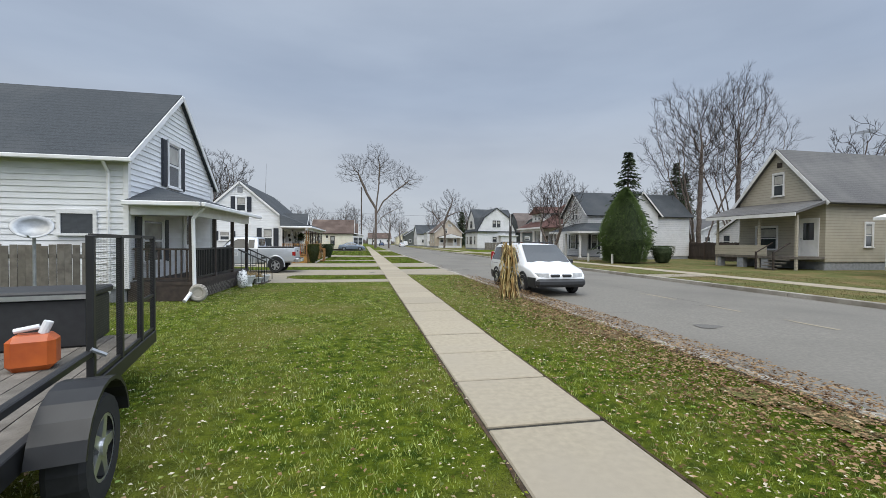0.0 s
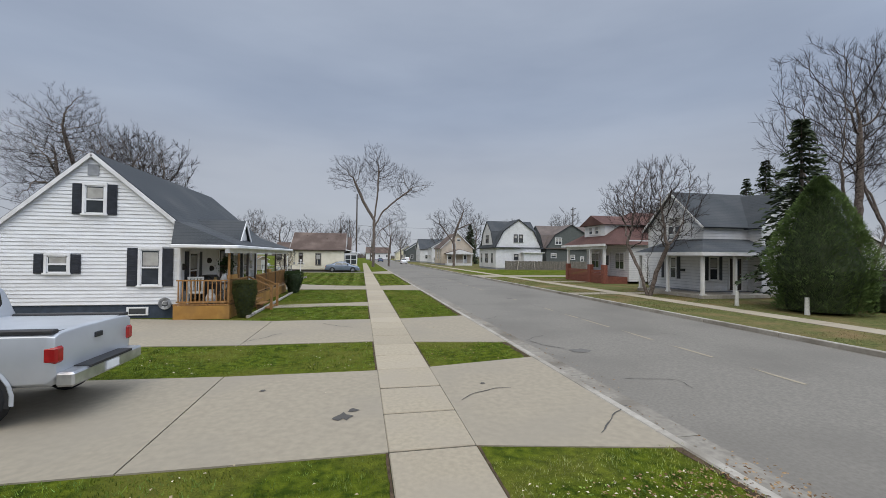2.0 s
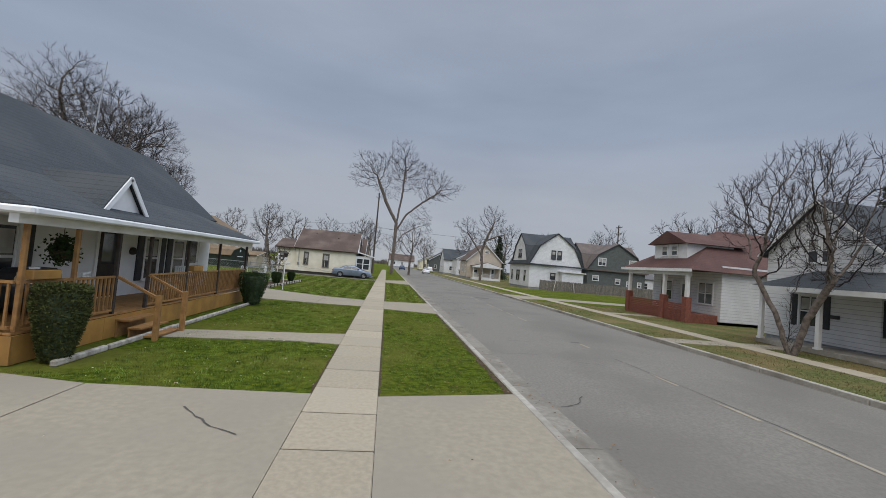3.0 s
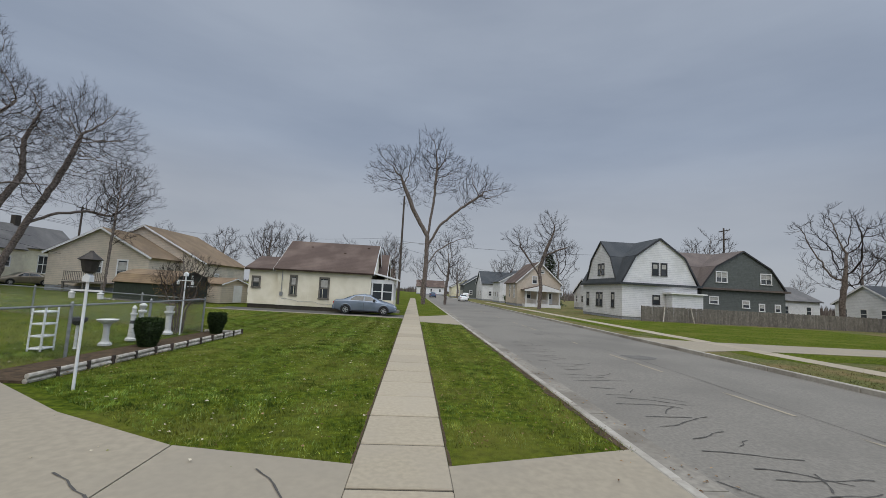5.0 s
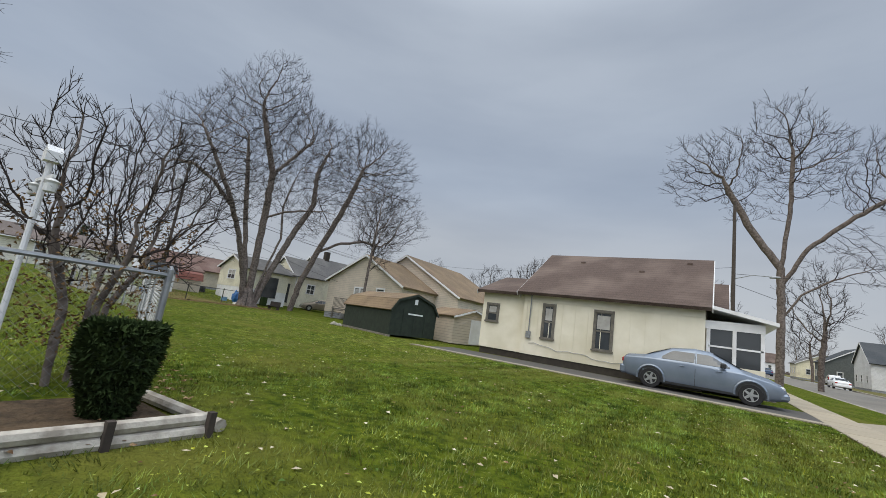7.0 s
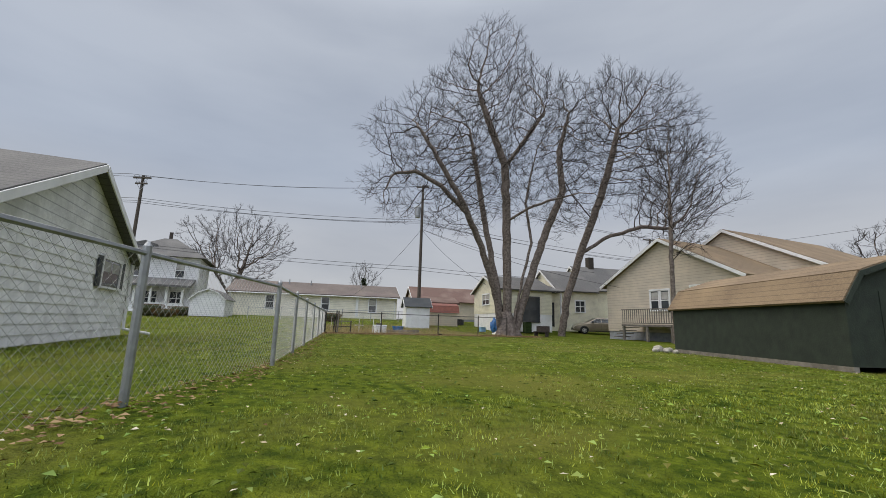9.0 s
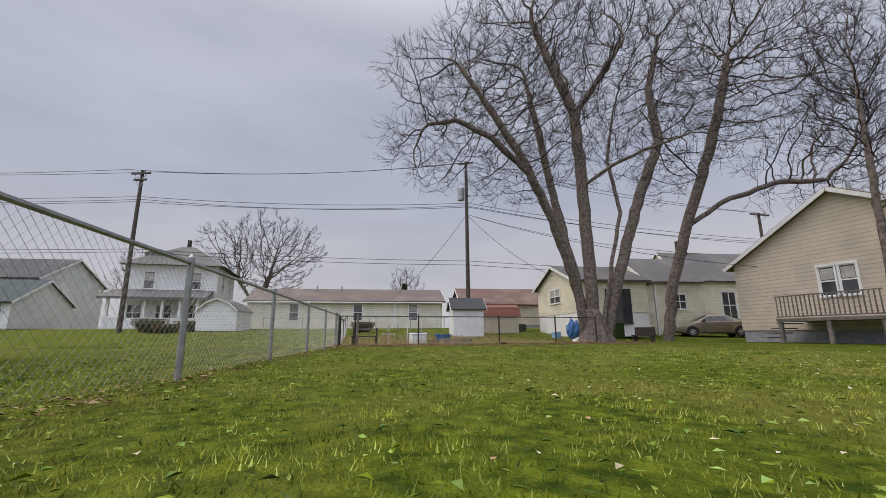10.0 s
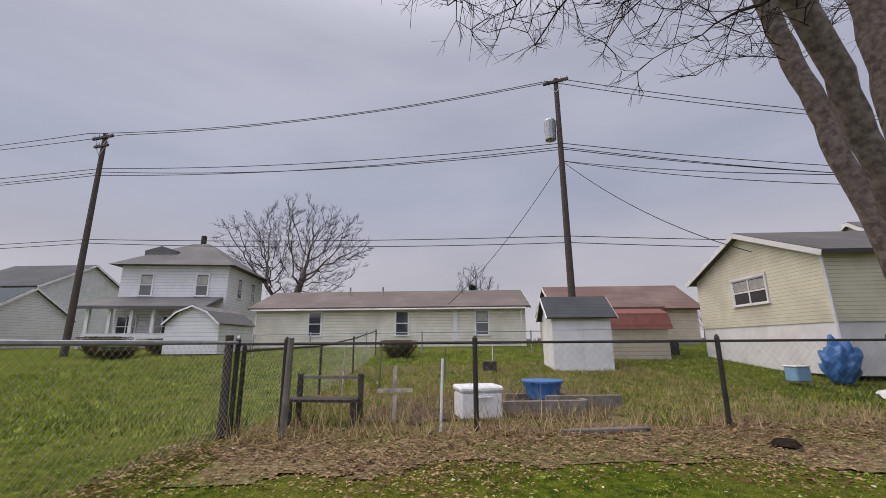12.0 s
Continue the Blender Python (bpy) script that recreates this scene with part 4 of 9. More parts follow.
part("vent", panel(bmesh.new(), "W", 22.5, 36.2, 36.5, 6.05, 6.35, 0.001, 0.03), "dark_wood", h)
pc = new("porch")
pc.parent = h
part("porch_floor", boxed(20.6, 33.75, 0.6, 22.48, 39.0, 0.75), "grey_wood", pc)
part("porch_roof", prism(bmesh.new(), [(22.48, 3.75), (20.2, 3.05), (20.2, 3.17), (22.48, 3.9)], "y", 33.5, 39.3), "shingle_grey", pc)
part("fascia", boxed(20.13, 33.5, 2.93, 20.19, 39.3, 3.12), "white_trim", pc)
for yy in (33.85, 36.0, 38.9):
    post(pc, 20.7, yy, 0.0, 3.0, 0.06, "beige_siding")
part("porch_wall", boxed(20.62, 35.5, 0.75, 20.7, 39.0, 1.35), "beige_siding", pc)
for yy in (35.6, 37.2, 38.8):
    part("pier", boxed(20.65, yy - 0.2, 0, 21.0, yy + 0.2, 0.6), "foundation", pc)
st = new("steps")
st.parent = h
for k in range(4):
    part("tread", boxed(20.3 - k * 0.27, 34.1, 0.53 - k * 0.16, 20.6 - k * 0.27, 35.1, 0.58 - k * 0.16), "grey_wood", st)
for yy in (34.1, 35.1):
    part("handrail", tube(bmesh.new(), (20.6, yy, 1.5), (19.5, yy, 0.95), 0.035, n=5), "dark_wood", st)
    part("newel", boxed(19.46, yy - 0.04, 0, 19.54, yy + 0.04, 1.0), "dark_wood", st)
ant = new("antenna")
ant.parent = h
part("mast", tube(bmesh.new(), (29.0, 36.4, 7.0), (29.0, 36.4, 8.7), 0.025, n=6), "galv", ant)
bm = bmesh.new()
for k in range(6):
    tube(bm, (28.6 + k * 0.17, 35.7 + k * 0.04, 8.6), (28.6 + k * 0.17, 37.1 - k * 0.04, 8.6), 0.012, n=4)
tube(bm, (28.5, 36.4, 8.6), (29.6, 36.4, 8.6), 0.015, n=4)
part("aerial", bm, "galv", ant)

SITE = STREET
# cream house at the right end of the row
SITE = pose(5.0, 3.0, 0)
h = simple_house("cream house with white porch across the street", "x", 22.5, 32.0, 24.0, 30.3, 0.1, 3.9, 6.6, "cream_siding", "shingle_grey")
pc = new("porch")
pc.parent = h
part("porch_floor", boxed(20.4, 24.2, 0.3, 22.48, 30.2, 0.5), "kerb", pc)
part("porch_roof", prism(bmesh.new(), [(22.48, 3.5), (20.0, 2.9), (20.0, 3.05), (22.48, 3.66)], "y", 24.0, 30.5), "white_trim", pc)
for yy in (24.4, 26.4, 28.3, 30.1):
    post(pc, 20.5, yy, 0.5, 2.95, 0.09, "white_trim")
railing(pc, (20.5, 24.4), (20.5, 30.1), 0.5, 1.35, "white_trim")
window(h, "W", 22.5, 27.2, 1.2, 1.2, 1.2)

SITE = STREET
# white house with corner porch: a wing to the street, one to the south, and the porch round the inner corner
SITE = STREET
h = thing("house", "white L-shaped house with slate grey roof", "house")
LW, LS, LN, LR = 21.2, 54.75, 59.95, 57.35
gable_body(h, "x", LW, 33.0, LS, LN, 0.3, 4.6, LR, 6.95, "white_far")
profile_roof(h, gable_roof_profile(LS, LN, 4.6, LR, 6.95, 0.3), "x", LW - 0.3, 33.3, "shingle", thick=0.1)
gable_body(h, "y", 53.8, LS, 24.6, 28.5, 0.3, 4.62, 26.55, 6.75, "white_far", name="wing_wall")
profile_roof(h, gable_roof_profile(24.6, 28.5, 4.62, 26.55, 6.75, 0.3), "y", 53.5, 57.3, "shingle", thick=0.1)
part("foundation", boxed(LW + 0.05, LS + 0.05, -0.1, 32.9, LN - 0.05, 0.31), "foundation", h)
part("foundation", boxed(24.65, 53.85, -0.1, 28.4, LS + 0.04, 0.31), "foundation", h)
for y in (56.95, 57.6):
    window(h, "W", LW, y, 4.05, 0.5, 1.15, double=False)
window(h, "W", LW, 57.6, 1.0, 1.0, 1.45, shutters=0.3, double=True)
part("mailbox", panel(bmesh.new(), "W", LW, 56.3, 56.62, 1.5, 1.66, 0.0, 0.12), "black_plastic", h)
window(h, "S", LS, 21.95, 1.0, 0.6, 1.45, shutters=0.25)
door(h, "S", LS, 23.6, 0.35, mat="dark_wood")
for u in (25.9, 26.75):
    window(h, "S", 53.8, u, 1.15, 0.4, 1.5, curtain=False)
window(h, "S", 53.8, 26.5, 3.9, 0.45, 1.1, curtain=False)
pc = new("porch")
pc.parent = h
part("porch_floor", boxed(19.2, 52.7, 0.02, LW - 0.01, 58.5, 0.22), "kerb", pc)
part("porch_floor", boxed(LW + 0.005, 52.7, 0.02, 24.57, LS - 0.01, 0.22), "kerb", pc)
bm = bmesh.new()
v = [bm.verts.new(p) for p in ((18.9, 52.4, 2.75), (18.9, 58.6, 2.75), (LW - 0.01, 58.6, 2.75), (LW - 0.01, LS - 0.01, 3.65), (LW - 0.01, 57.4, 3.65), (24.58, LS - 0.01, 3.65), (24.58, 52.4, 2.75), (LW - 0.01, LS - 0.01, 2.75), (24.58, LS - 0.01, 2.75))]
for f in ((0, 1, 4, 3), (1, 2, 4), (0, 3, 5, 6), (0, 6, 8, 7, 2, 1), (5, 8, 6)):
    bm.faces.new([v[i] for i in f])
part("porch_roof", bm, "shingle", pc)
part("fascia", boxed(18.86, 52.36, 2.55, 18.96, 58.64, 2.76), "white_trim", pc)
part("fascia", boxed(18.97, 52.36, 2.55, 24.58, 52.46, 2.76), "white_trim", pc)
for xx, yy in ((19.3, 52.8), (19.3, 55.6), (19.3, 58.3), (21.55, 52.8), (24.45, 52.8)):
    post(pc, xx, yy, 0.22, 2.56, 0.085, "white_trim")
    part("post_base", boxed(xx - 0.12, yy - 0.12, 0.21, xx + 0.12, yy + 0.12, 0.3), "white_trim", pc)
gb = thing("covered_grill", "black covered grill beside the porch", "grill", 25.6, 53.1)
part("cover", boxed(-0.4, -0.28, 0.02, 0.4, 0.28, 0.95, bevel=0.14), "black_plastic", gb)

# red-roofed house with brick porch
SITE = pose(0.9, 1.7, 0)
h = thing("house", "bungalow with red shingle roof and brick porch", "house")
part("wall", boxed(22.6, 63.8, 0.2, 32.0, 71.0, 4.0), "white_far", h)
bm = bmesh.new()
v = [bm.verts.new(p) for p in ((19.9, 63.4, 3.55), (19.9, 71.4, 3.55), (32.4, 71.4, 3.55), (32.4, 63.4, 3.55), (25.2, 67.4, 6.9), (29.0, 67.4, 6.9))]
for f in ((0, 1, 4), (1, 2, 5, 4), (2, 3, 5), (3, 0, 4, 5), (0, 3, 2, 1)):
    bm.faces.new([v[i] for i in f])
part("roof", bm, "shingle_red", h)
part("fascia", boxed(19.85, 63.35, 3.4, 19.95, 71.45, 3.6), "white_trim", h)
part("beam", boxed(20.2, 63.9, 3.15, 20.45, 70.9, 3.5), "white_trim", h)
dm = new("dormer")
dm.parent = h
part("dormer_wall", boxed(21.3, 65.6, 4.4, 25.0, 69.2, 5.5), "white_trim", dm)
part("dormer_roof", prism(bmesh.new(), [(65.2, 5.5), (69.6, 5.5), (67.4, 6.5)], "x", 20.9, 25.8), "shingle_red", dm)
window(dm, "W", 21.3, 66.9, 4.65, 0.6, 0.7)
window(dm, "W", 21.3, 68.0, 4.65, 0.6, 0.7)
pc = new("porch")
pc.parent = h
part("porch_floor", boxed(20.3, 64.0, 0.0, 22.58, 70.8, 0.6), "brick", pc)
for zz in range(9):
    for k in range(28):
        yy = 64.0 + k * 0.243 + (0.12 if zz % 2 else 0)
        part("brick", boxed(20.2, yy, 0.02 + zz * 0.135, 20.29, yy + 0.23, 0.14 + zz * 0.135), "brick", pc)
for yy in (64.1, 66.4, 70.7):
    part("pillar", boxed(20.1, yy - 0.22, 0, 20.5, yy + 0.22, 1.7, bevel=0.01), "brick", pc)
    post(pc, 20.3, yy, 1.7, 3.15, 0.11, "white_trim")
window(h, "W", 22.6, 65.2, 1.3, 1.3, 1.5, double=True)
window(h, "W", 22.6, 69.3, 1.3, 1.3, 1.5, double=True)
door(h, "W", 22.6, 67.2, 0.7)


SITE = STREET


def gambrel(label, x0, x1, y0, y1, ze, zk, zt, wall, roof, trim, lower, k_in=0.17):
    """A cross-gambrel house: one gambrel along x and one along y, upper storey in the roof."""
    hh = thing("house", label, "house")
    part("wall", boxed(x0, y0, 0.3, x1, y1, ze), lower, hh)
    part("foundation", boxed(x0 + 0.05, y0 + 0.05, -0.1, x1 - 0.05, y1 - 0.05, 0.31), "foundation", hh)
    for axis, a, b, u0, u1 in (("x", x0, x1, y0, y1), ("y", y0, y1, x0, x1)):
        w = u1 - u0
        if axis == "x":
            u0, u1 = u0 + w * 0.12, u1 - w * 0.12
            w = u1 - u0
        um = (u0 + u1) / 2
        pr = [(u0, ze), (u0 + w * k_in, zk), (um, zt), (u1 - w * k_in, zk), (u1, ze)]
        part("gable_wall", prism(bmesh.new(), pr, axis, a + 0.02, b - 0.02), wall, hh)
        pr2 = [(u0 - 0.25, ze - 0.15), (u0 + w * k_in, zk), (um, zt), (u1 - w * k_in, zk), (u1 + 0.25, ze - 0.15)]
        profile_roof(hh, pr2, axis, a - 0.12, b + 0.12, roof, thick=0.12, trim=trim)
    part("skirt_roof", boxed(x0 - 0.4, y0 - 0.4, ze - 0.12, x1 + 0.4, y1 + 0.4, ze + 0.1), roof, hh)
    return hh


h = gambrel("white gambrel house with black roof trim", 23.5, 32.2, 103.5, 114.0, 3.95, 7.0, 9.1, "white_far", "shingle", "dark_trim", "white_far")
for u in (27.3, 28.3):
    window(h, "S", 103.5, u, 5.0, 0.6, 1.3, casing="dark_trim")
window(h, "S", 103.5, 27.4, 1.8, 0.7, 0.9, casing="dark_trim")
window(h, "S", 103.5, 30.6, 1.8, 0.7, 0.7, casing="dark_trim")
for u in (108.2, 109.2):
    window(h, "W", 23.5, u, 5.0, 0.55, 1.3, casing="dark_trim")
for u in (105.6, 108.6, 109.6, 112.4):
    window(h, "W", 23.5, u, 1.2, 0.6, 1.6, casing="dark_trim")
part("side_entry", boxed(28.5, 102.3, 0.2, 32.0, 103.48, 3.0), "white_far", h)
part("side_entry_roof", boxed(28.2, 102.0, 3.0, 32.3, 103.46, 3.14), "white_trim", h)
h = gambrel("dark grey-green gambrel house with white windows", 34.5, 45.0, 106.0, 116.0, 4.0, 6.6, 8.6, "grey_siding", "shingle_mauve", "dark_trim", "grey_siding")
for u, z, w in ((37.0, 4.8, 1.3), (42.6, 4.8, 1.3), (36.0, 2.2, 1.0), (40.0, 1.9, 0.8), (42.0, 1.6, 0.6), (44.0, 1.6, 0.6)):
    window(h, "S", 106.0, u, z, w, 1.2 if z > 4 else 0.8, casing="white_trim", double=w > 1)

h = simple_house("tan gabled house with white front porch", "y", 133.0, 142.0, 19.2, 27.2, 0.1, 4.4, 8.1, "tan_siding", "shingle_brown")
window(h, "S", 133.0, 22.4, 4.2, 0.8, 1.3)
window(h, "S", 133.0, 23.6, 6.1, 0.9, 0.6)
window(h, "S", 133.0, 21.2, 1.5, 1.0, 1.4)
door(h, "S", 133.0, 25.2, 0.6)
for u in (135.0, 138.5):
    window(h, "W", 19.2, u, 1.5, 0.8, 1.4)
    window(h, "W", 19.2, u, 3.2, 0.8, 1.0)
pc = new("porch")
pc.parent = h
part("porch_floor", boxed(20.2, 131.0, 0, 26.6, 132.97, 0.5), "white_trim", pc)
part("porch_roof", prism(bmesh.new(), [(19.9, 2.9), (26.9, 2.9), (26.9, 3.05), (23.4, 4.0), (19.9, 3.05)], "y", 130.7, 132.97), "shingle_brown", pc)
part("pediment", prism(bmesh.new(), [(19.95, 2.75), (26.85, 2.75), (26.85, 3.0), (23.4, 3.9), (19.95, 3.0)], "y", 130.6, 130.68), "white_trim", pc)
for xx in (20.4, 22.4, 24.4, 26.4):
    post(pc, xx, 131.2, 0.5, 2.9, 0.1, "white_trim")
railing(pc, (20.4, 131.2), (24.4, 131.2), 0.5, 1.3, "white_trim", gap=0.2)

for (lab, x0, x1, y0, y1, ze, zr, wm, rm, ax) in (
        ("white house with dark roof farther along the street", 20.0, 30.0, 152.0, 160.0, 4.8, 7.6, "white_far", "shingle", "y"),
        ("grey-roofed white house at the end of the street", 19.0, 29.0, 170.0, 180.0, 4.6, 8.0, "white_far", "shingle", "x"),
        ("small cream house at the end of the street", 14.0, 24.0, 205.0, 215.0, 3.6, 6.4, "cream_siding", "shingle_grey", "y"),
        ("pale bungalow closing the end of the street", 2.0, 14.0, 240.0, 250.0, 3.4, 6.2, "white_far", "shingle_brown", "x"),
        ("brown-roofed bungalow at the end of the street", -16.0, -4.0, 150.0, 160.0, 3.4, 6.2, "tan_siding", "shingle_brown", "x"),
        ("grey shed-roofed house behind the lots", 52.0, 64.0, 120.0, 130.0, 3.4, 5.6, "white_far", "shingle_grey", "x"),
        ("white house with dark roof beyond the board fence", 60.0, 72.0, 106.0, 114.0, 3.2, 5.6, "white_far", "shingle", "x"),
        ("tan house with brown roof in the next street", 78.0, 88.0, 116.0, 128.0, 3.6, 6.4, "tan_siding", "shingle_brown", "y"),
        ("dark-roofed white house set back from the corner", 31.0, 40.0, 128.0, 136.0, 3.0, 5.4, "white_far", "shingle", "x"),
        ("dark-roofed house at the far corner", -14.0, -5.0, 176.0, 186.0, 3.6, 6.6, "grey_siding", "shingle", "x"),
        ("dark-roofed house beside the far road", 16.0, 26.0, 186.0, 196.0, 4.2, 7.4, "grey_siding", "shingle", "y"),
        ("pale house behind the dark fence", 40.0, 50.0, 62.0, 72.0, 2.9, 4.9, "white_far", "shingle_grey", "y"),
        ("white garage behind the dark fence", 36.0, 43.0, 48.0, 54.0, 2.8, 4.6, "white_far", "shingle_grey", "x")):
    h = simple_house(lab, ax, *((x0, x1, y0, y1) if ax == "x" else (y0, y1, x0, x1)), 0.0, ze, zr, wm, rm)
    for k in range(3):
        window(h, "W", x0, y0 + (k + 0.7) * (y1 - y0) / 3.2, 1.3, 0.8, 1.2, curtain=False)
        window(h, "S", y0, x0 + (k + 0.7) * (x1 - x0) / 3.2, 1.3, 0.8, 1.2, curtain=False)

# tan house with small deck, behind the shed
TY = 102.6
h = simple_house("tan house with brown roof and small rear deck", "y", TY, 112.0, -35.6, -26.0, 0.2, 3.8, 6.4, "tan_siding", "shingle_tan")
for u in (-31.5, -30.75):
    window(h, "S", TY, u, 1.95, 0.6, 1.25)
window(h, "S", TY, -28.5, 1.2, 0.9, 2.1)
part("vent_cap", tube(bmesh.new(), (-30.9, 104, 6.0), (-30.9, 104, 7.0), 0.1, n=8), "galv", h)
gable_body(h, "y", 108.0, 119.0, -37.0, -23.2, 0.3, 3.7, -30.2, 7.5, "tan_siding", name="wing_wall")
profile_roof(h, gable_roof_profile(-37.0, -23.2, 3.7, -30.2, 7.5, 0.3), "y", 107.7, 119.3, "shingle_tan")
window(h, "E", -23.2, 111.0, 1.2, 0.9, 1.3)
dk = new("deck")
dk.parent = h
part("deck_floor", boxed(-32.6, TY - 1.8, 0.9, -28.9, TY - 0.03, 1.02), "grey_wood", dk)
for xx in (-32.5, -30.7, -29.0):
    post(dk, xx, TY - 1.7, 0.0, 0.9, 0.07, "grey_wood")
railing(dk, (-32.6, TY - 1.75), (-28.9, TY - 1.75), 1.02, 1.95, "grey_wood", gap=0.16)
for k in range(4):
    part("tread", boxed(-33.6 + k * 0.25, TY - 1.5, 0.2 + k * 0.2, -33.3 + k * 0.25, TY - 0.3, 0.25 + k * 0.2), "grey_wood", dk)

SITE = BACK_LOTS
# pale yellow house behind the back fence
h = thing("house", "pale yellow house with sliding doors and stone base", "house")
gable_body(h, "y", 92.4, 97.6, -50.8, -43.6, 1.9, 4.1, -47.2, 5.5, "pale_lap")
part("base_wall", boxed(-50.75, 92.43, 0.3, -43.65, 97.6, 1.92), "white_trim", h)
profile_roof(h, gable_roof_profile(-50.8, -43.6, 4.1, -47.2, 5.5, 0.35), "y", 92.1, 97.8, "shingle_grey")
window(h, "S", 92.4, -47.2, 2.75, 1.9, 1.0, cross=True, double=True, curtain=True)
window(h, "E", -43.6, 95.4, 1.2, 1.7, 2.2, casing="dark_trim", double=True, curtain=False, cross=False)
# a recessed porch with sliding doors, then two stepped wings with their eaves to the garden
part("porch_wall", boxed(-52.0, 97.62, 0.3, -47.6, 100.58, 4.25), "pale_lap", h)
part("porch_roof", prism(bmesh.new(), [(-52.0, 4.3), (-46.2, 4.3), (-46.2, 4.42), (-50.0, 5.3), (-52.0, 5.3)], "y", 97.82, 100.5), "shingle_grey", h)
post(h, -46.5, 100.2, 0.3, 4.3, 0.07, "white_trim")
window(h, "E", -47.6, 99.0, 0.9, 1.9, 2.3, casing="dark_trim", double=True, curtain=False, cross=False)
gable_body(h, "y", 100.6, 105.4, -54.6, -47.8, 0.3, 4.7, -51.2, 7.0, "pale_lap", name="wing_wall")
profile_roof(h, gable_roof_profile(-54.6, -47.8, 4.7, -51.2, 7.0, 0.35), "y", 100.3, 105.35, "shingle_grey")
gable_body(h, "y", 105.42, 114.0, -56.5, -49.5, 0.3, 5.1, -53.0, 8.0, "pale_lap", name="main_wall")
profile_roof(h, gable_roof_profile(-56.5, -49.5, 5.1, -53.0, 8.0, 0.35), "y", 105.2, 114.3, "shingle_grey")
window(h, "E", -47.8, 103.2, 2.4, 1.1, 1.2, double=True, curtain=False)
window(h, "E", -49.5, 109.2, 1.7, 1.3, 2.3, double=True, curtain=False)
part("chimney", boxed(-53.3, 107.6, 7.3, -52.6, 108.3, 9.3), "brown_and_base_shade", h)
part("downpipe", tube(bmesh.new(), (-43.5, 92.25, 4.0), (-43.5, 92.35, 0.6), 0.05, n=6), "white_trim", h)

# long low house with white siding
h = simple_house("long single-storey cream house with dark grey roof", "y", 66.6, 85.2, -66.0, -58.5, 0.75, 3.75, 5.15, "ivory_siding", "shingle_mauve", over=0.4)
for u in (70.9, 76.9, 82.3):
    window(h, "E", -58.5, u, 1.85, 0.85, 1.6, casing="white_trim", curtain=u > 80)
part("corner_post", panel(bmesh.new(), "E", -58.5, 80.35, 80.65, 1.3, 3.7, 0.001, 0.06), "white_trim", h)
gutter_run(h, "E", -58.05, 66.6, 85.2, 3.62, downs=(66.9, 84.9), foot=1.1)
for k, u in enumerate((72.5, 75.0, 81.0)):
    part("roof_vent", tube(bmesh.new(), (-61.3, u, 4.8), (-61.3, u, 5.5), 0.07, n=8), "galv", h)

SITE = STREET
# square two-storey house
SITE = pose(0.4, -1.4, 0)
h = thing("house", "square white two-storey house with hipped grey roof", "house")
part("wall", boxed(-68.6, 66.9, 0.7, -61.4, 74.0, 6.6), "white_far", h)
bm = bmesh.new()
v = [bm.verts.new(p) for p in ((-69.2, 66.3, 6.6), (-60.8, 66.3, 6.6), (-60.8, 74.6, 6.6), (-69.2, 74.6, 6.6), (-65.6, 69.9, 8.9), (-64.4, 69.9, 8.9), (-64.4, 71.1, 8.9), (-65.6, 71.1, 8.9))]
for f in ((0, 1, 5, 4), (1, 2, 6, 5), (2, 3, 7, 6), (3, 0, 4, 7), (4, 5, 6, 7), (0, 3, 2, 1)):
    bm.faces.new([v[i] for i in f])
part("roof", bm, "shingle_grey", h)
part("chimney", boxed(-65.15, 70.2, 8.2, -64.85, 70.5, 9.7), "dark_wood", h)
part("dormer", prism(bmesh.new(), [(67.6, 7.0), (69.8, 7.0), (69.8, 7.9), (68.7, 8.25), (67.6, 7.9)], "x", -64.5, -62.4), "shingle_grey", h)
part("dormer_window", panel(bmesh.new(), "E", -62.4, 67.9, 69.5, 7.15, 7.75, 0.001, 0.03), "glass", h)
pc = new("porch")
pc.parent = h
part("porch_floor", boxed(-61.37, 66.3, 0.7, -59.2, 73.4, 1.15), "white_far", pc)
part("porch_wall", boxed(-59.5, 66.4, 1.15, -59.35, 73.3, 1.9), "white_far", pc)
part("porch_roof", prism(bmesh.new(), [(-61.37, 4.2), (-58.9, 3.4), (-58.9, 3.6), (-61.37, 4.4)], "y", 66.0, 73.8), "shingle_grey", pc)
for k in range(6):
    post(pc, -59.42, 66.6 + k * 1.3, 1.9, 3.45, 0.1, "white_trim")
for k in range(3):
    window(h, "E", -61.4, 67.7 + k * 2.3, 1.7, 1.2, 1.4, double=True, curtain=False)
for u in (68.6, 72.3):
    window(h, "E", -61.4, u, 4.5, 0.8, 1.5)
for u in (-63.6, -66.4):
    window(h, "N", 74.0, u, 4.5, 0.8, 1.5)
    window(h, "N", 74.0, u, 1.6, 0.8, 1.5)

SITE = STREET
# shingle-clad house beside the side fence
SHX0, SHX1, SHY = -29.4, -20.7, 75.1
h = simple_house("white shingle-sided house beside the wire fence", "y", 66.6, SHY, SHX0, SHX1, -0.1, 2.45, 4.5, "white_shakes", "shingle_grey")
window(h, "N", SHY + 0.03, -27.5, 1.5, 1.5, 0.8, shutters=0.3, cross=False, double=True)
part("downpipe", tube(tube(bmesh.new(), (SHX0 + 0.08, SHY + 0.09, 2.4), (SHX0 + 0.08, SHY + 0.09, 0.22), 0.05, n=8), (SHX0 + 0.08, SHY + 0.09, 0.22), (SHX0 - 0.45, SHY + 0.75, 0.05), 0.05, n=8), "white_trim", h)
me = bpy.data.meshes.new("shingle")
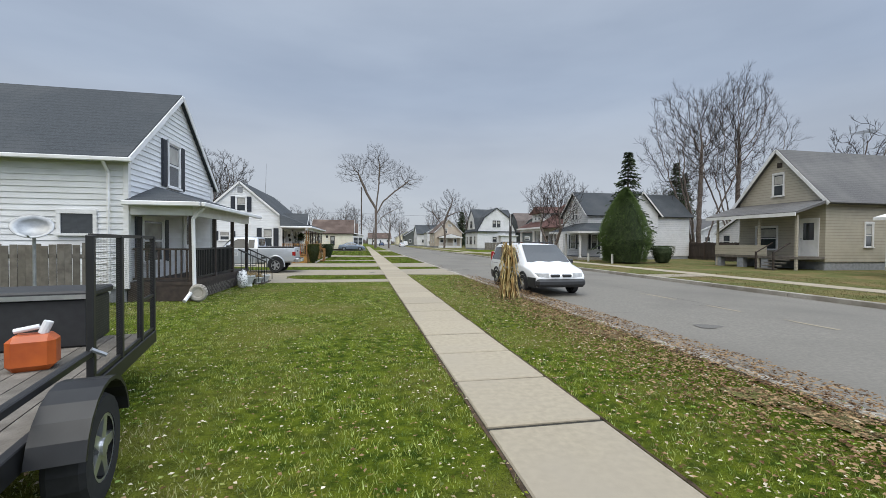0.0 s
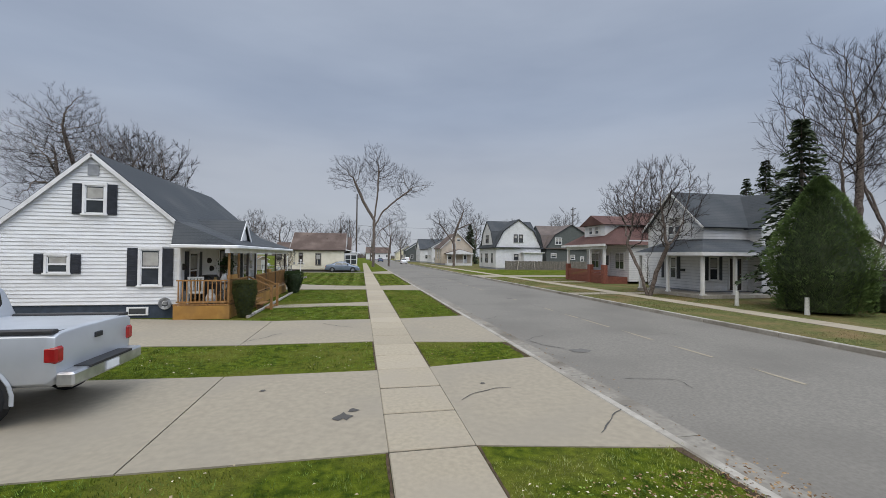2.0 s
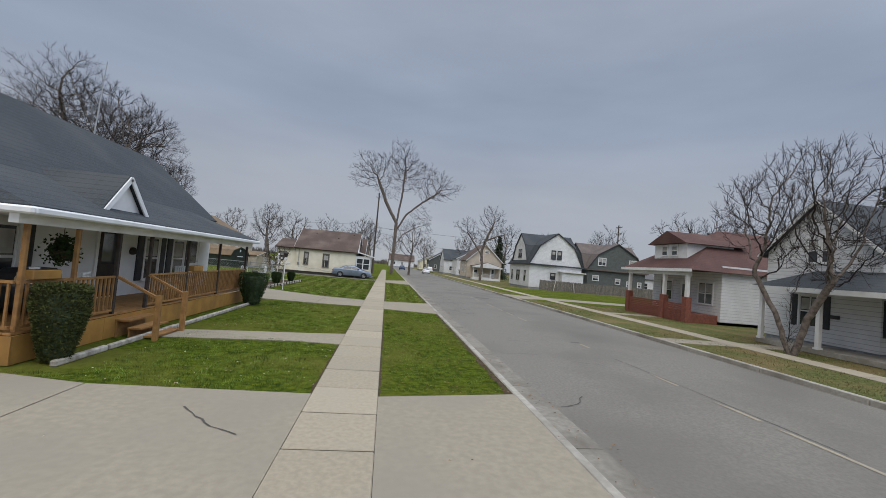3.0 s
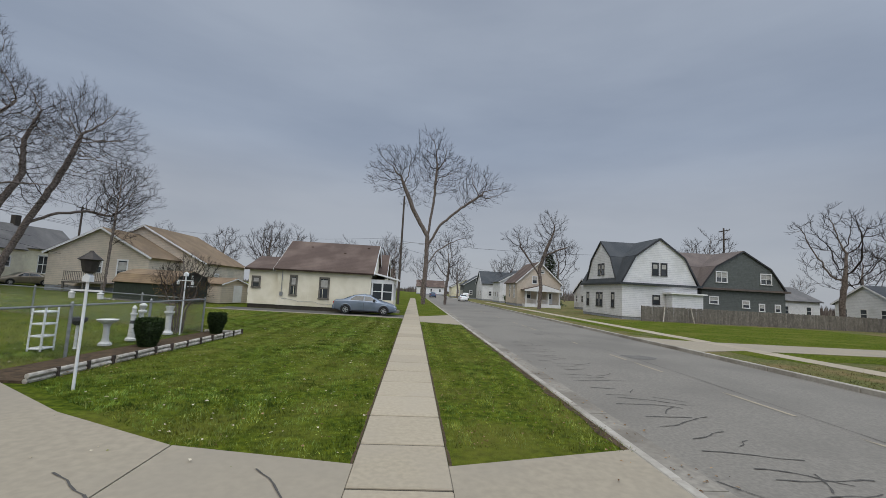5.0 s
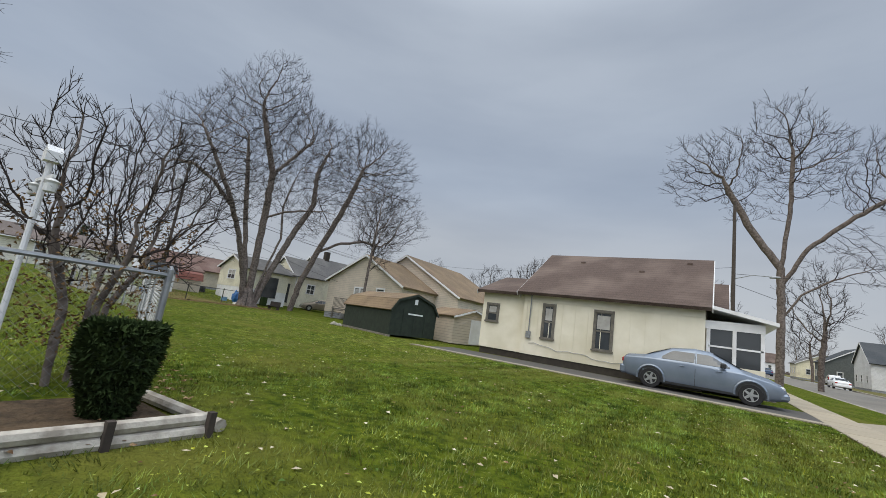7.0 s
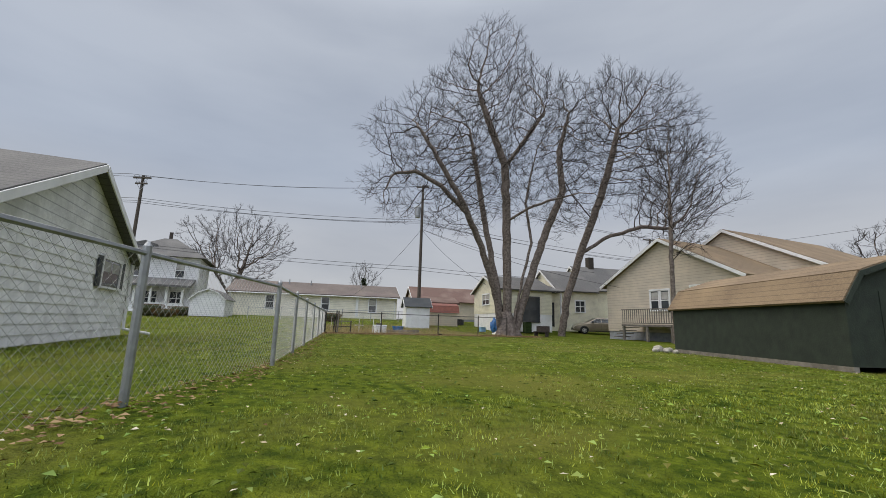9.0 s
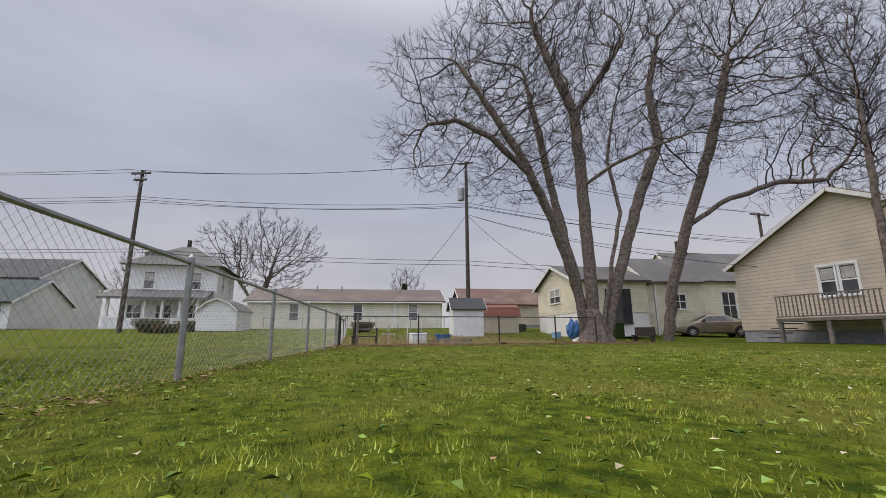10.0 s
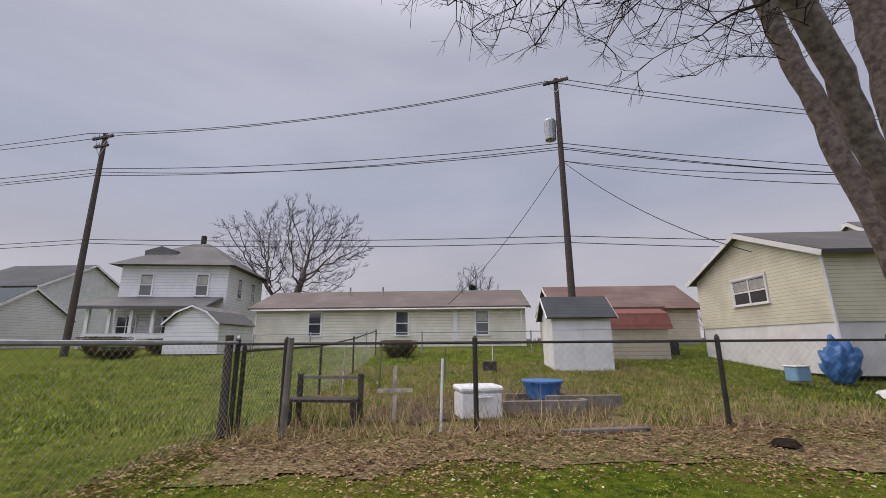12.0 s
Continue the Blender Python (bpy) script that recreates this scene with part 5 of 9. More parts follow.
me.from_pydata([(0, 0, 0), (0.296, 0, 0), (0.296, 0.024, 0), (0, 0.024, 0), (0, 0, 0.235), (0.296, 0, 0.235), (0.296, 0.006, 0.235), (0, 0.006, 0.235)], [],
               [(0, 1, 2, 3), (4, 7, 6, 5), (3, 2, 6, 7), (0, 4, 5, 1), (0, 3, 7, 4), (1, 5, 6, 2)])
me.materials.append(M["shake"])
rnd = random.Random(31)
for k in range(11):
    z = 0.02 + k * 0.22
    x = SHX0 + 0.02 + (k % 2) * 0.15
    while x < SHX1 - 0.3:
        if not (-28.7 < x + 0.15 < -26.3 and 1.3 < z + 0.1 < 2.35):
            o = new("shingle", me)
            o.parent = h
            o.matrix_world = pose(x, SHY + 0.003, z + rnd.uniform(-0.008, 0.008), 0, rnd.uniform(-0.8, 0.8), 0)
        x += 0.302
SITE = BACK_LOTS
# farther houses to the west
for (x0, x1, y0, y1, ze, zr, rm, lab) in ((-74, -64, 36.5, 44.5, 6.4, 9.0, "shingle", "white two-storey house with dark roof in the next street"), (-64, -57, 42.5, 48.0, 3.5, 5.6, "shingle_teal", "small white bungalow with dark teal roof"),
                                     (-90, -80, 98, 108, 5.0, 7.0, "shingle_brown", "white house with brown roof in the next street")):
    h = simple_house(lab, "y", y0, y1, x0, x1, 0.8, ze, zr, "white_far", rm)
    for k in range(2):
        window(h, "E", x1, y0 + 1.5 + k * 3, 2.2, 0.8, 1.3)
        if ze > 6:
            window(h, "E", x1, y0 + 1.5 + k * 3, 4.6, 0.8, 1.2)
h = simple_house("low garage with rust-brown roof and tan walls", "y", 87.5, 97.0, -66.0, -59.5, 1.05, 3.6, 5.4, "tan_siding", "shingle_rust")
part("garage_door", panel(bmesh.new(), "E", -59.5, 88.2, 92.2, 1.3, 3.1, 0.001, 0.06), "white_trim", h)
SITE = STREET


# ---------------------------------------------------------------- sheds
SITE = pose(-16.6, 90.4, 0, 0, 0, -20) @ Matrix.Diagonal((0.86, 0.95, 1.12, 1.0)) @ pose(13.5, -87.1, 0)
h = thing("barn_shed", "dark green gambrel shed with tan shingle roof", "shed")
x0, x1, y0, y1 = -20.3, -13.5, 87.1, 90.2
ym = (y0 + y1) / 2
prof = [(y0, 0.1), (y1, 0.1), (y1, 1.3), (y1 - 0.35, 1.75), (ym, 2.1), (y0 + 0.35, 1.75), (y0, 1.3)]
part("wall", prism(bmesh.new(), prof, "x", x0, x1), "barn_green", h)
profile_roof(h, [(y0 - 0.1, 1.22), (y0 + 0.33, 1.77), (ym, 2.13), (y1 - 0.33, 1.77), (y1 + 0.1, 1.22)], "x", x0 - 0.1, x1 + 0.1, "shingle_tan", thick=0.06, trim="barn_green")
part("sign", panel(bmesh.new(), "E", x1, ym - 0.45, ym + 0.55, 1.13, 1.2, 0.001, 0.02), "plastic_white", h)
part("sign", panel(bmesh.new(), "E", x1, ym - 0.1, ym + 0.1, 1.65, 1.9, 0.001, 0.02), "plastic_white", h)
for u in (ym - 0.75, ym + 0.75, ym):
    part("door_batten", panel(bmesh.new(), "E", x1, u - 0.03, u + 0.03, 0.15, 1.45, 0.001, 0.018), "barn_green", h)
part("skid", boxed(x0, y0, -0.02, x1, y0 + 0.12, 0.1), "grey_wood", h)

SITE = pose(-14.9, 94.0, 0, 0, 0, -20) @ Matrix.Scale(0.86, 4) @ pose(15.0, -92.1, 0)
h = thing("shed", "small pale beige shed with brown roof", "shed")
part("wall", prism(bmesh.new(), [(92.1, 0.05), (95.5, 0.05), (95.5, 1.85), (93.8, 2.35), (92.1, 1.85)], "x", -18.5, -15.0), "tan_siding", h)
profile_roof(h, [(91.9, 1.8), (93.8, 2.4), (95.7, 1.8)], "x", -18.7, -14.8, "shingle_tan", thick=0.07)
part("door_leaf", panel(bmesh.new(), "E", -15.0, 93.6, 94.7, 0.1, 1.75, 0.001, 0.03), "white_trim", h)

SITE = BACK_LOTS
h = thing("garden_shed", "tall narrow white shed with dark roof", "shed")
part("wall", prism(bmesh.new(), [(-48.4, 0.15), (-46.4, 0.15), (-46.4, 2.3), (-47.4, 3.05), (-48.4, 2.3)], "y", 84.4, 86.6), "white_trim", h)
profile_roof(h, [(-48.6, 2.2), (-47.4, 3.1), (-46.2, 2.2)], "y", 84.2, 86.8, "shingle", thick=0.06)
for u in (84.95, 86.05):
    part("door_leaf", panel(bmesh.new(), "E", -46.4, u - 0.5, u + 0.5, 0.3, 1.75, 0.001, 0.025), "white_trim", h)
part("header", panel(bmesh.new(), "E", -46.4, 84.4, 86.6, 1.8, 1.86, 0.001, 0.03), "white_trim", h)

h = thing("garage", "low tan garage with reddish shingle roof", "garage")
part("wall", boxed(-55.5, 87.0, 0.6, -51.5, 90.6, 2.9), "tan_siding", h)
part("roof", prism(bmesh.new(), [(-55.8, 2.85), (-51.1, 2.85), (-51.1, 3.0), (-53.4, 3.7), (-55.8, 3.0)], "y", 86.7, 90.9), "shingle_rust", h)
h = thing("garden_shed", "low tan shed with steep red-brown roof before the garage", "shed")
part("wall", boxed(-51.3, 87.35, 0.55, -49.7, 90.25, 1.95), "tan_siding", h)
part("roof", prism(bmesh.new(), [(-49.5, 1.88), (-49.85, 2.62), (-50.6, 2.86), (-51.2, 2.62), (-51.42, 1.88)], "y", 87.2, 90.4), "red_metal", h, "red-brown metal roof")
part("door_leaf", panel(bmesh.new(), "E", -49.7, 87.6, 88.8, 0.6, 1.85, 0.001, 0.03), "tan_siding", h)
part("trim_board", panel(bmesh.new(), "E", -49.7, 87.35, 90.25, 1.8, 1.87, 0.001, 0.04), "white_trim", h)

SITE = pose(-53.4, 75.0, 0.75, 0, 0, -8) @ Matrix.Scale(0.9, 4) @ pose(55.0, -58.1, -0.9)
h = thing("metal_shed", "white gambrel garden shed with grey roof", "shed")
part("wall", prism(bmesh.new(), [(56.6, 0.9), (59.6, 0.9), (59.6, 2.5), (58.9, 3.1), (58.1, 3.4), (57.3, 3.1), (56.6, 2.5)], "x", -57.0, -53.5), "white_far", h)
profile_roof(h, [(56.5, 2.45), (57.25, 3.12), (58.1, 3.45), (58.95, 3.12), (59.7, 2.45)], "x", -57.2, -53.3, "shingle_grey", thick=0.05)


SITE = STREET


# ---------------------------------------------------------------- fences
def chain_link(name, p, q, h, label, posts, mesh_gap=0.09, post_mat="galv", rail=0.024, zf=ground_z, shared=False):
    """A wire mesh fence from p to q: posts at the given fractions, a top rail, and crossing wires."""
    ob = thing(name, label, "fence")
    d = math.hypot(q[0] - p[0], q[1] - p[1])
    ux, uy = (q[0] - p[0]) / d, (q[1] - p[1]) / d
    at = lambda f, z: (p[0] + ux * f, p[1] + uy * f, zf(p[0] + ux * f, p[1] + uy * f) + z)
    for f in posts[:-1] if shared else posts:
        bm = bmesh.new()
        tube(bm, at(f * d, -0.05), at(f * d, h + 0.06), 0.035, n=8)
        tube(bm, at(f * d, h + 0.06), at(f * d, h + 0.1), 0.036, 0.012, n=8)
        part("post", bm, post_mat, ob)
    fs = sorted(posts)
    for a, b in zip(fs, fs[1:]):
        part("top_rail", tube(bmesh.new(), at(a * d, h), at(b * d, h), rail, n=6), post_mat, ob)
    verts, faces = [], []
    r = 0.0012
    nrm = (-uy, ux)

    def wire(f0, z0, f1, z1):
        a, b = at(f0, z0), at(f1, z1)
        k = len(verts)
        for c in (a, b):
            verts.append((c[0] + nrm[0] * r, c[1] + nrm[1] * r, c[2]))
            verts.append((c[0] - nrm[0] * r, c[1] - nrm[1] * r, c[2] + r))
            verts.append((c[0] - nrm[0] * r, c[1] - nrm[1] * r, c[2] - r))
        faces.extend([(k, k + 1, k + 4, k + 3), (k + 1, k + 2, k + 5, k + 4), (k + 2, k, k + 3, k + 5)])

    f = -h
    while f < d:
        a, b = max(f, 0.0), min(f + h - 0.04, d)
        if b > a:
            wire(a, 0.04 + (a - f), b, 0.04 + (b - f))
            wire(a, h - (a - f), b, h - (b - f))
        f += mesh_gap
    mesh_part("wire_mesh", verts, faces, "galv", ob, "woven wire mesh")
    return ob


CORNER, BEND, END = (-7.2, 75.45), (-19.0, 79.85), (-36.8, 82.7)
chain_link("wire_fence", CORNER, BEND, 1.22, "galvanised wire mesh fence along the lawn", [0, 0.25, 0.5, 0.75, 1.0], shared=True)
chain_link("wire_fence", BEND, END, 1.22, "galvanised wire mesh fence along the lawn", [0.0, 0.146, 0.292, 0.472, 0.652, 0.809, 1.0])
chain_link("wire_fence", (-7.45, 66.4), CORNER, 1.22, "galvanised wire mesh fence behind the flower bed", [0, 0.35, 0.66, 1.0], shared=True)
chain_link("back_fence", END, (-36.5, 94.6), 1.2, "rusty wire fence with dark posts at the lawn's end", [0, 0.055, 0.277, 0.585, 0.82, 1.0], post_mat="dark_steel", mesh_gap=0.12, rail=0.02)
cpost = thing("fence_post", "thick dark wooden corner post of the back fence", "post", END[0], END[1] - 0.1)
part("shaft", tube(bmesh.new(), (0, 0, -0.1), (0.06, 0.0, 1.32), 0.06, 0.052, n=9), "dark_wood", cpost)
SITE = BACK_LOTS
chain_link("back_fence", (-36.8, 77.6), (-52.0, 76.5), 1.25, "wire fence between the back gardens", [0, 0.3, 0.6, 1.0], post_mat="dark_steel", mesh_gap=0.14, zf=lot_z)
chain_link("back_fence", (-52.0, 70.0), (-54.0, 91.0), 1.1, "wire fence before the long house", [0, 0.14, 0.28, 0.42, 0.56, 0.7, 0.85, 1.0], mesh_gap=0.16, zf=lot_z)
SITE = STREET


def board_fence(name, p, q, h, label, mat, bw=0.14, gap=0.008, posts=2.4, category="fence"):
    ob = thing(name, label, category)
    d = math.hypot(q[0] - p[0], q[1] - p[1])
    ang = math.degrees(math.atan2(q[1] - p[1], q[0] - p[0]))
    ob.matrix_world = pose(p[0], p[1], 0, 0, 0, ang)
    rnd = random.Random(int(d * 10))
    me = bpy.data.meshes.new("board")
    bm = boxed(0, -0.011, 0.03, bw, 0.011, h, bevel=0.004)
    bm.to_mesh(me)
    bm.free()
    me.materials.append(M[mat])
    n = int(d / (bw + gap))
    for k in range(min(n, 290)):
        o = new("board", me)
        o.parent = ob
        o.matrix_local = pose(k * (bw + gap), rnd.uniform(-0.006, 0.006), rnd.uniform(-0.03, 0.03), 0, rnd.uniform(-0.6, 0.6), 0)
    for z in (0.35, h - 0.3):
        part("rail", boxed(0, 0.013, z, d, 0.05, z + 0.09), mat, ob)
    k = 0.0
    while k < d:
        part("post", boxed(k - 0.045, 0.02, -0.1, k + 0.045, 0.11, h + 0.05), mat, ob)
        k += posts
    return ob


board_fence("board_fence", (24.6, 101.4), (62.0, 102.2), 1.55, "weathered grey board fence beside the white house", "grey_wood", bw=0.16)
board_fence("board_fence", (30.6, 40.5), (33.5, 57.0), 1.75, "dark brown board fence behind the trees", "dark_wood")
board_fence("board_fence", (-12.0, 27.2), (-7.2, 27.3), 1.5, "weathered board fence beside the white house", "grey_wood")
for k, (xx, lean) in enumerate(((26.6, 0.45), (30.0, -0.1))):
    t_ = thing("prop", "pale timber prop leaning on the board fence", "prop")
    part("strut", tube(bmesh.new(), (xx, 100.9, 0), (xx + lean, 101.33, 1.6), 0.06, n=5), "timber", t_)


# ---------------------------------------------------------------- trees
def colonise(seed, stems, crown, count, step, reach, kill, rounds=160, up=0.12):
    """Grow branch nodes towards scattered points of a crown. stems: lists of points from the ground up. crown: ellipsoids (centre, radii)."""
    rng = np.random.default_rng(seed)
    pts = []
    total = sum(r[0] * r[1] * r[2] for _, r in crown)
    for c, r in crown:
        n = int(count * r[0] * r[1] * r[2] / total)
        d = rng.normal(size=(n, 3))
        d /= np.linalg.norm(d, axis=1)[:, None]
        lobe = rng.normal(size=(16, 3))
        lobe /= np.linalg.norm(lobe, axis=1)[:, None]
        swell = 0.66 + 0.5 * np.exp(-7 * (1 - (d @ lobe.T).max(1)))[:, None]
        pts.append(np.array(c) + d * np.array(r) * swell * (rng.uniform(0.0, 1.0, (n, 1)) ** 0.48))
    pts = np.concatenate(pts)
    nodes, parent = [], []
    for stem in stems:
        last = -1
        for a, b in zip(stem, stem[1:]):
            a, b = np.array(a, float), np.array(b, float)
            k = max(1, int(np.linalg.norm(b - a) / step))
            for q in range(k):
                nodes.append(a + (b - a) * q / k + (rng.normal(size=3) * step * 0.06 if q else 0))
                parent.append(last)
                last = len(nodes) - 1
        nodes.append(np.array(stem[-1], float))
        parent.append(last)
    near = np.full(len(pts), 1e9)
    who = np.zeros(len(pts), int)
    done = 0
    for _ in range(rounds):
        fresh = np.array(nodes[done:])
        if len(fresh) == 0:
            break
        d = np.linalg.norm(pts[:, None] - fresh[None], axis=2)
        m = d.argmin(1)
        dm = d[np.arange(len(pts)), m]
        better = dm < near
        near[better], who[better] = dm[better], m[better] + done
        done = len(nodes)
        keep = near > kill
        pts, near, who = pts[keep], near[keep], who[keep]
        act = near < reach
        if not act.any():
            break
        arr = np.array(nodes)
        way = pts[act] - arr[who[act]]
        way /= np.linalg.norm(way, axis=1)[:, None]
        tot = np.zeros((len(nodes), 3))
        np.add.at(tot, who[act], way)
        for k in np.unique(who[act]):
            v = tot[k]
            v = v / (np.linalg.norm(v) + 1e-6) + rng.normal(size=3) * 0.22 + (0, 0, up)
            nodes.append(arr[k] + step * v / np.linalg.norm(v))
            parent.append(int(k))
    return nodes, parent


def branch_lines(nodes, parent, seed, tip=0.011, twig=0.7, per=3, r_root=None, power=2.35):
    """Lines of (points, radii) from nodes: radii by the pipe rule, with short twigs set on every thin end."""
    rng = random.Random(seed)
    n = len(nodes)
    kids = [[] for _ in range(n)]
    for k, p in enumerate(parent):
        if p >= 0:
            kids[p].append(k)
    rad = [0.0] * n
    for k in range(n - 1, -1, -1):
        rad[k] = sum(rad[c] ** power for c in kids[k]) ** (1 / power) if kids[k] else tip
    big = max(rad)
    if r_root:
        e = math.log(r_root / tip) / math.log(big / tip)
        rad = [tip * (r / tip) ** e for r in rad]
    lines = []
    todo = [k for k, p in enumerate(parent) if p < 0]
    starts = [(None, k) for k in todo]
    while starts:
        p, k = starts.pop()
        pts, rr = ([Vector(nodes[p])], [min(rad[p], rad[k] * 1.15)]) if p is not None else ([], [])
        while True:
            pts.append(Vector(nodes[k]))
            rr.append(rad[k])
            if not kids[k]:
                break
            order = sorted(kids[k], key=lambda c: -rad[c])
            starts += [(k, c) for c in order[1:]]
            k = order[0]
        if p is None and pts[0].z > 1.0:
            # a limb set on a stem is never thicker than half the foot
            rr = [min(r, 0.5 * max(rad)) for r in rr]
        if len(pts) > 1:
            lines.append((pts, rr))
    fine = []
    heart = sum((Vector(q) for q in nodes), Vector()) / n
    for k in range(n):
        if rad[k] < tip * 2.2 and parent[k] >= 0:
            a = Vector(nodes[k])
            d = (a - Vector(nodes[parent[k]])).normalized()
            away = (a - heart).normalized() * 0.3
            for _ in range(per if not kids[k] else max(1, per - 1)):
                v = (d + away + Vector((rng.gauss(0, 0.5), rng.gauss(0, 0.5), rng.gauss(0.5, 0.4)))).normalized()
                ln = twig * rng.uniform(0.5, 1.2)
                m = a + v * ln * 0.5
                v2 = (v + Vector((rng.gauss(0, 0.3), rng.gauss(0, 0.3), rng.gauss(0.12, 0.25)))).normalized()
                e = m + v2 * ln * 0.5
                fine.append(([a, m, e], [tip * 0.75, tip * 0.6, tip * 0.35]))
                for _ in range(2):
                    v3 = (v2 + Vector((rng.gauss(0, 0.6), rng.gauss(0, 0.6), rng.gauss(0.15, 0.5)))).normalized()
                    fine.append(([m, m + v3 * ln * rng.uniform(0.3, 0.55)], [tip * 0.5, tip * 0.3]))
    return lines, fine


def tubes(lines, sides):
    verts, faces = [], []
    for pts, rad in lines:
        n = sides(max(rad))
        base = len(verts)
        s = None
        for i, (p, r) in enumerate(zip(pts, rad)):
            d = (pts[min(i + 1, len(pts) - 1)] - pts[max(i - 1, 0)]).normalized()
            s = d.orthogonal().normalized() if s is None else (s - d * s.dot(d)).normalized()
            t = d.cross(s)
            for k in range(n):
                a = 2 * math.pi * k / n
                verts.append(p + (s * math.cos(a) + t * math.sin(a)) * r)
        for i in range(len(pts) - 1):
            for k in range(n):
                a, b = base + i * n + k, base + i * n + (k + 1) % n
                faces.append((a, b, b + n, a + n))
    return verts, faces


def bare_tree(label, x, y, seed, stems, crown, count=900, step=0.45, r_root=0.3, tip=0.012, twig=0.7, per=3, z=0.0, reach=None, kill=None, up=0.12):
    ob = thing("tree", label, "tree", x, y, z)
    nodes, parent = colonise(seed, stems, crown, count, step, reach or step * 14, kill or step * 1.9, up=up)
    lines, fine = branch_lines(nodes, parent, seed, tip, twig, per, r_root)
    cut = tip * 4.5
    v, f = tubes([q for q in lines if max(q[1]) > cut], lambda r: 10 if r > 0.12 else 6)
    mesh_part("trunk", v, f, "bark", ob, smooth=True)
    v, f = tubes([q for q in lines if max(q[1]) <= cut] + fine, lambda r: 4 if r > tip * 2 else 3)
    mesh_part("crown", v, f, "twig", ob, "bare twiggy branches")
    return ob


# the great maple at the back fence: several stems from one foot
great_maple = bare_tree("large bare maple with several stems beside the back fence", -37.5, 95.2, 11,
          [[(0.0, -0.45, -0.1), (0.4, -1.05, 2.4), (0.75, -1.9, 4.4), (1.1, -2.8, 6.2), (1.5, -4.2, 8.5), (1.5, -5.8, 10.9), (1.2, -7.4, 13.4)],
           [(1.4, -3.9, 8.0), (1.5, -5.9, 9.6), (1.2, -7.6, 10.4), (0.8, -8.8, 10.2)],
           [(-0.3, -0.1, -0.1), (-0.5, -0.5, 3.4), (-0.8, -1.3, 7.5), (-1.0, -1.9, 11.4), (-1.2, -2.6, 15.5)],
           [(0.05, 0.05, -0.1), (0.0, 0.0, 4.8), (0.0, -0.05, 9.0), (0.0, -0.2, 12.6), (-0.4, -1.4, 16.0), (-0.6, -2.2, 18.5)],
           [(0.0, -0.2, 12.4), (0.6, 1.2, 14.6), (1.2, 2.6, 17.0)],
           [(0.2, 0.4, -0.1), (0.6, 1.3, 3.4), (1.1, 2.6, 7.5), (1.6, 3.8, 10.6), (1.5, 3.6, 13.8), (1.9, 4.4, 17.0)],
           [(0.35, 0.1, -0.1), (0.8, 0.7, 3.6), (0.9, 1.5, 6.6), (0.6, 1.2, 9.6), (1.0, 1.6, 12.5)],
           [(0.0, -0.05, 8.2), (1.4, 0.9, 9.0), (3.0, 2.0, 9.4), (4.4, 2.9, 9.6)]],
          [((0.0, -1.0, 16.4), (6.2, 6.4, 6.4)), ((0.2, -6.4, 12.2), (4.6, 4.4, 4.0)), ((0.8, 4.2, 14.6), (4.6, 4.2, 5.2)), ((0.6, -8.6, 9.0), (3.2, 2.6, 2.4)), ((1.0, -5.4, 8.0), (3.2, 3.2, 2.0)), ((2.6, 3.0, 9.2), (3.2, 3.0, 2.2)), ((-0.5, 0.3, 10.5), (3.0, 3.0, 2.6)), ((2.5, -3.5, 10.5), (3.0, 3.0, 2.6))],
          count=7600, step=0.4, r_root=0.31, tip=0.0115, twig=0.95, per=3, kill=0.6)
bm = bmesh.new()
NA, NZ = 28, 9
ring = []
for j in range(NZ):
    t = j / (NZ - 1)
    row = []
    for i in range(NA):
        a = 2 * math.pi * i / NA
        lobe = 0.5 + 0.5 * math.cos(5 * a + 0.8 * math.sin(2 * a) + 0.4 * t)
        r = 0.56 + 0.42 * (1 - t) ** 2.6 * (0.45 + 0.75 * lobe) + 0.05 * lobe + 0.04 * noise.noise((3 * math.cos(a), 3 * math.sin(a), 2 * t))
        r *= 1 - 0.42 * t ** 3
        row.append(bm.verts.new((0.1 + r * math.cos(a), 0.0 + r * math.sin(a) * 1.05 - 0.12 * t, -0.12 + 1.75 * t)))
    ring.append(row)
for j in range(NZ - 1):
    for i in range(NA):
        bm.faces.new((ring[j][i], ring[j][(i + 1) % NA], ring[j + 1][(i + 1) % NA], ring[j + 1][i]))
bm.faces.new(ring[-1])
part("bole", bm, "bark", great_maple, smooth=True)
bare_tree("bare leaning maple beside the back fence", -38.4, 100.6, 23,
          [[(0, 0, -0.1), (0.4, 0.35, 3.2), (1.0, 1.1, 6.2), (1.9, 1.9, 9.4), (2.7, 2.7, 12.8), (3.2, 3.4, 16.4)], [(1.0, 1.2, 6.4), (2.2, 2.6, 7.6), (3.8, 4.6, 8.4), (5.2, 6.2, 8.2)],
           [(1.8, 1.8, 9.0), (1.2, 0.4, 11.0), (0.6, -0.8, 13.6)]],
          [((4.0, 4.2, 15.8), (5.2, 5.0, 5.8)), ((5.4, 6.4, 11.0), (4.2, 4.2, 3.8)), ((5.0, 6.0, 7.8), (2.6, 2.8, 1.8))], count=3500, step=0.43, r_root=0.28, tip=0.0115, twig=0.95, per=3, kill=0.6)
bare_tree("slim upright bare tree beside the tan house", -28.3, 100.2, 5, [[(0, 0, -0.1), (0.1, 0, 4.5), (0.2, 0.1, 9.0)]],
          [((0.3, 0.1, 8.6), (2.0, 2.0, 4.4))], count=1100, step=0.28, r_root=0.12, twig=0.7, per=3, up=0.7, kill=0.46)
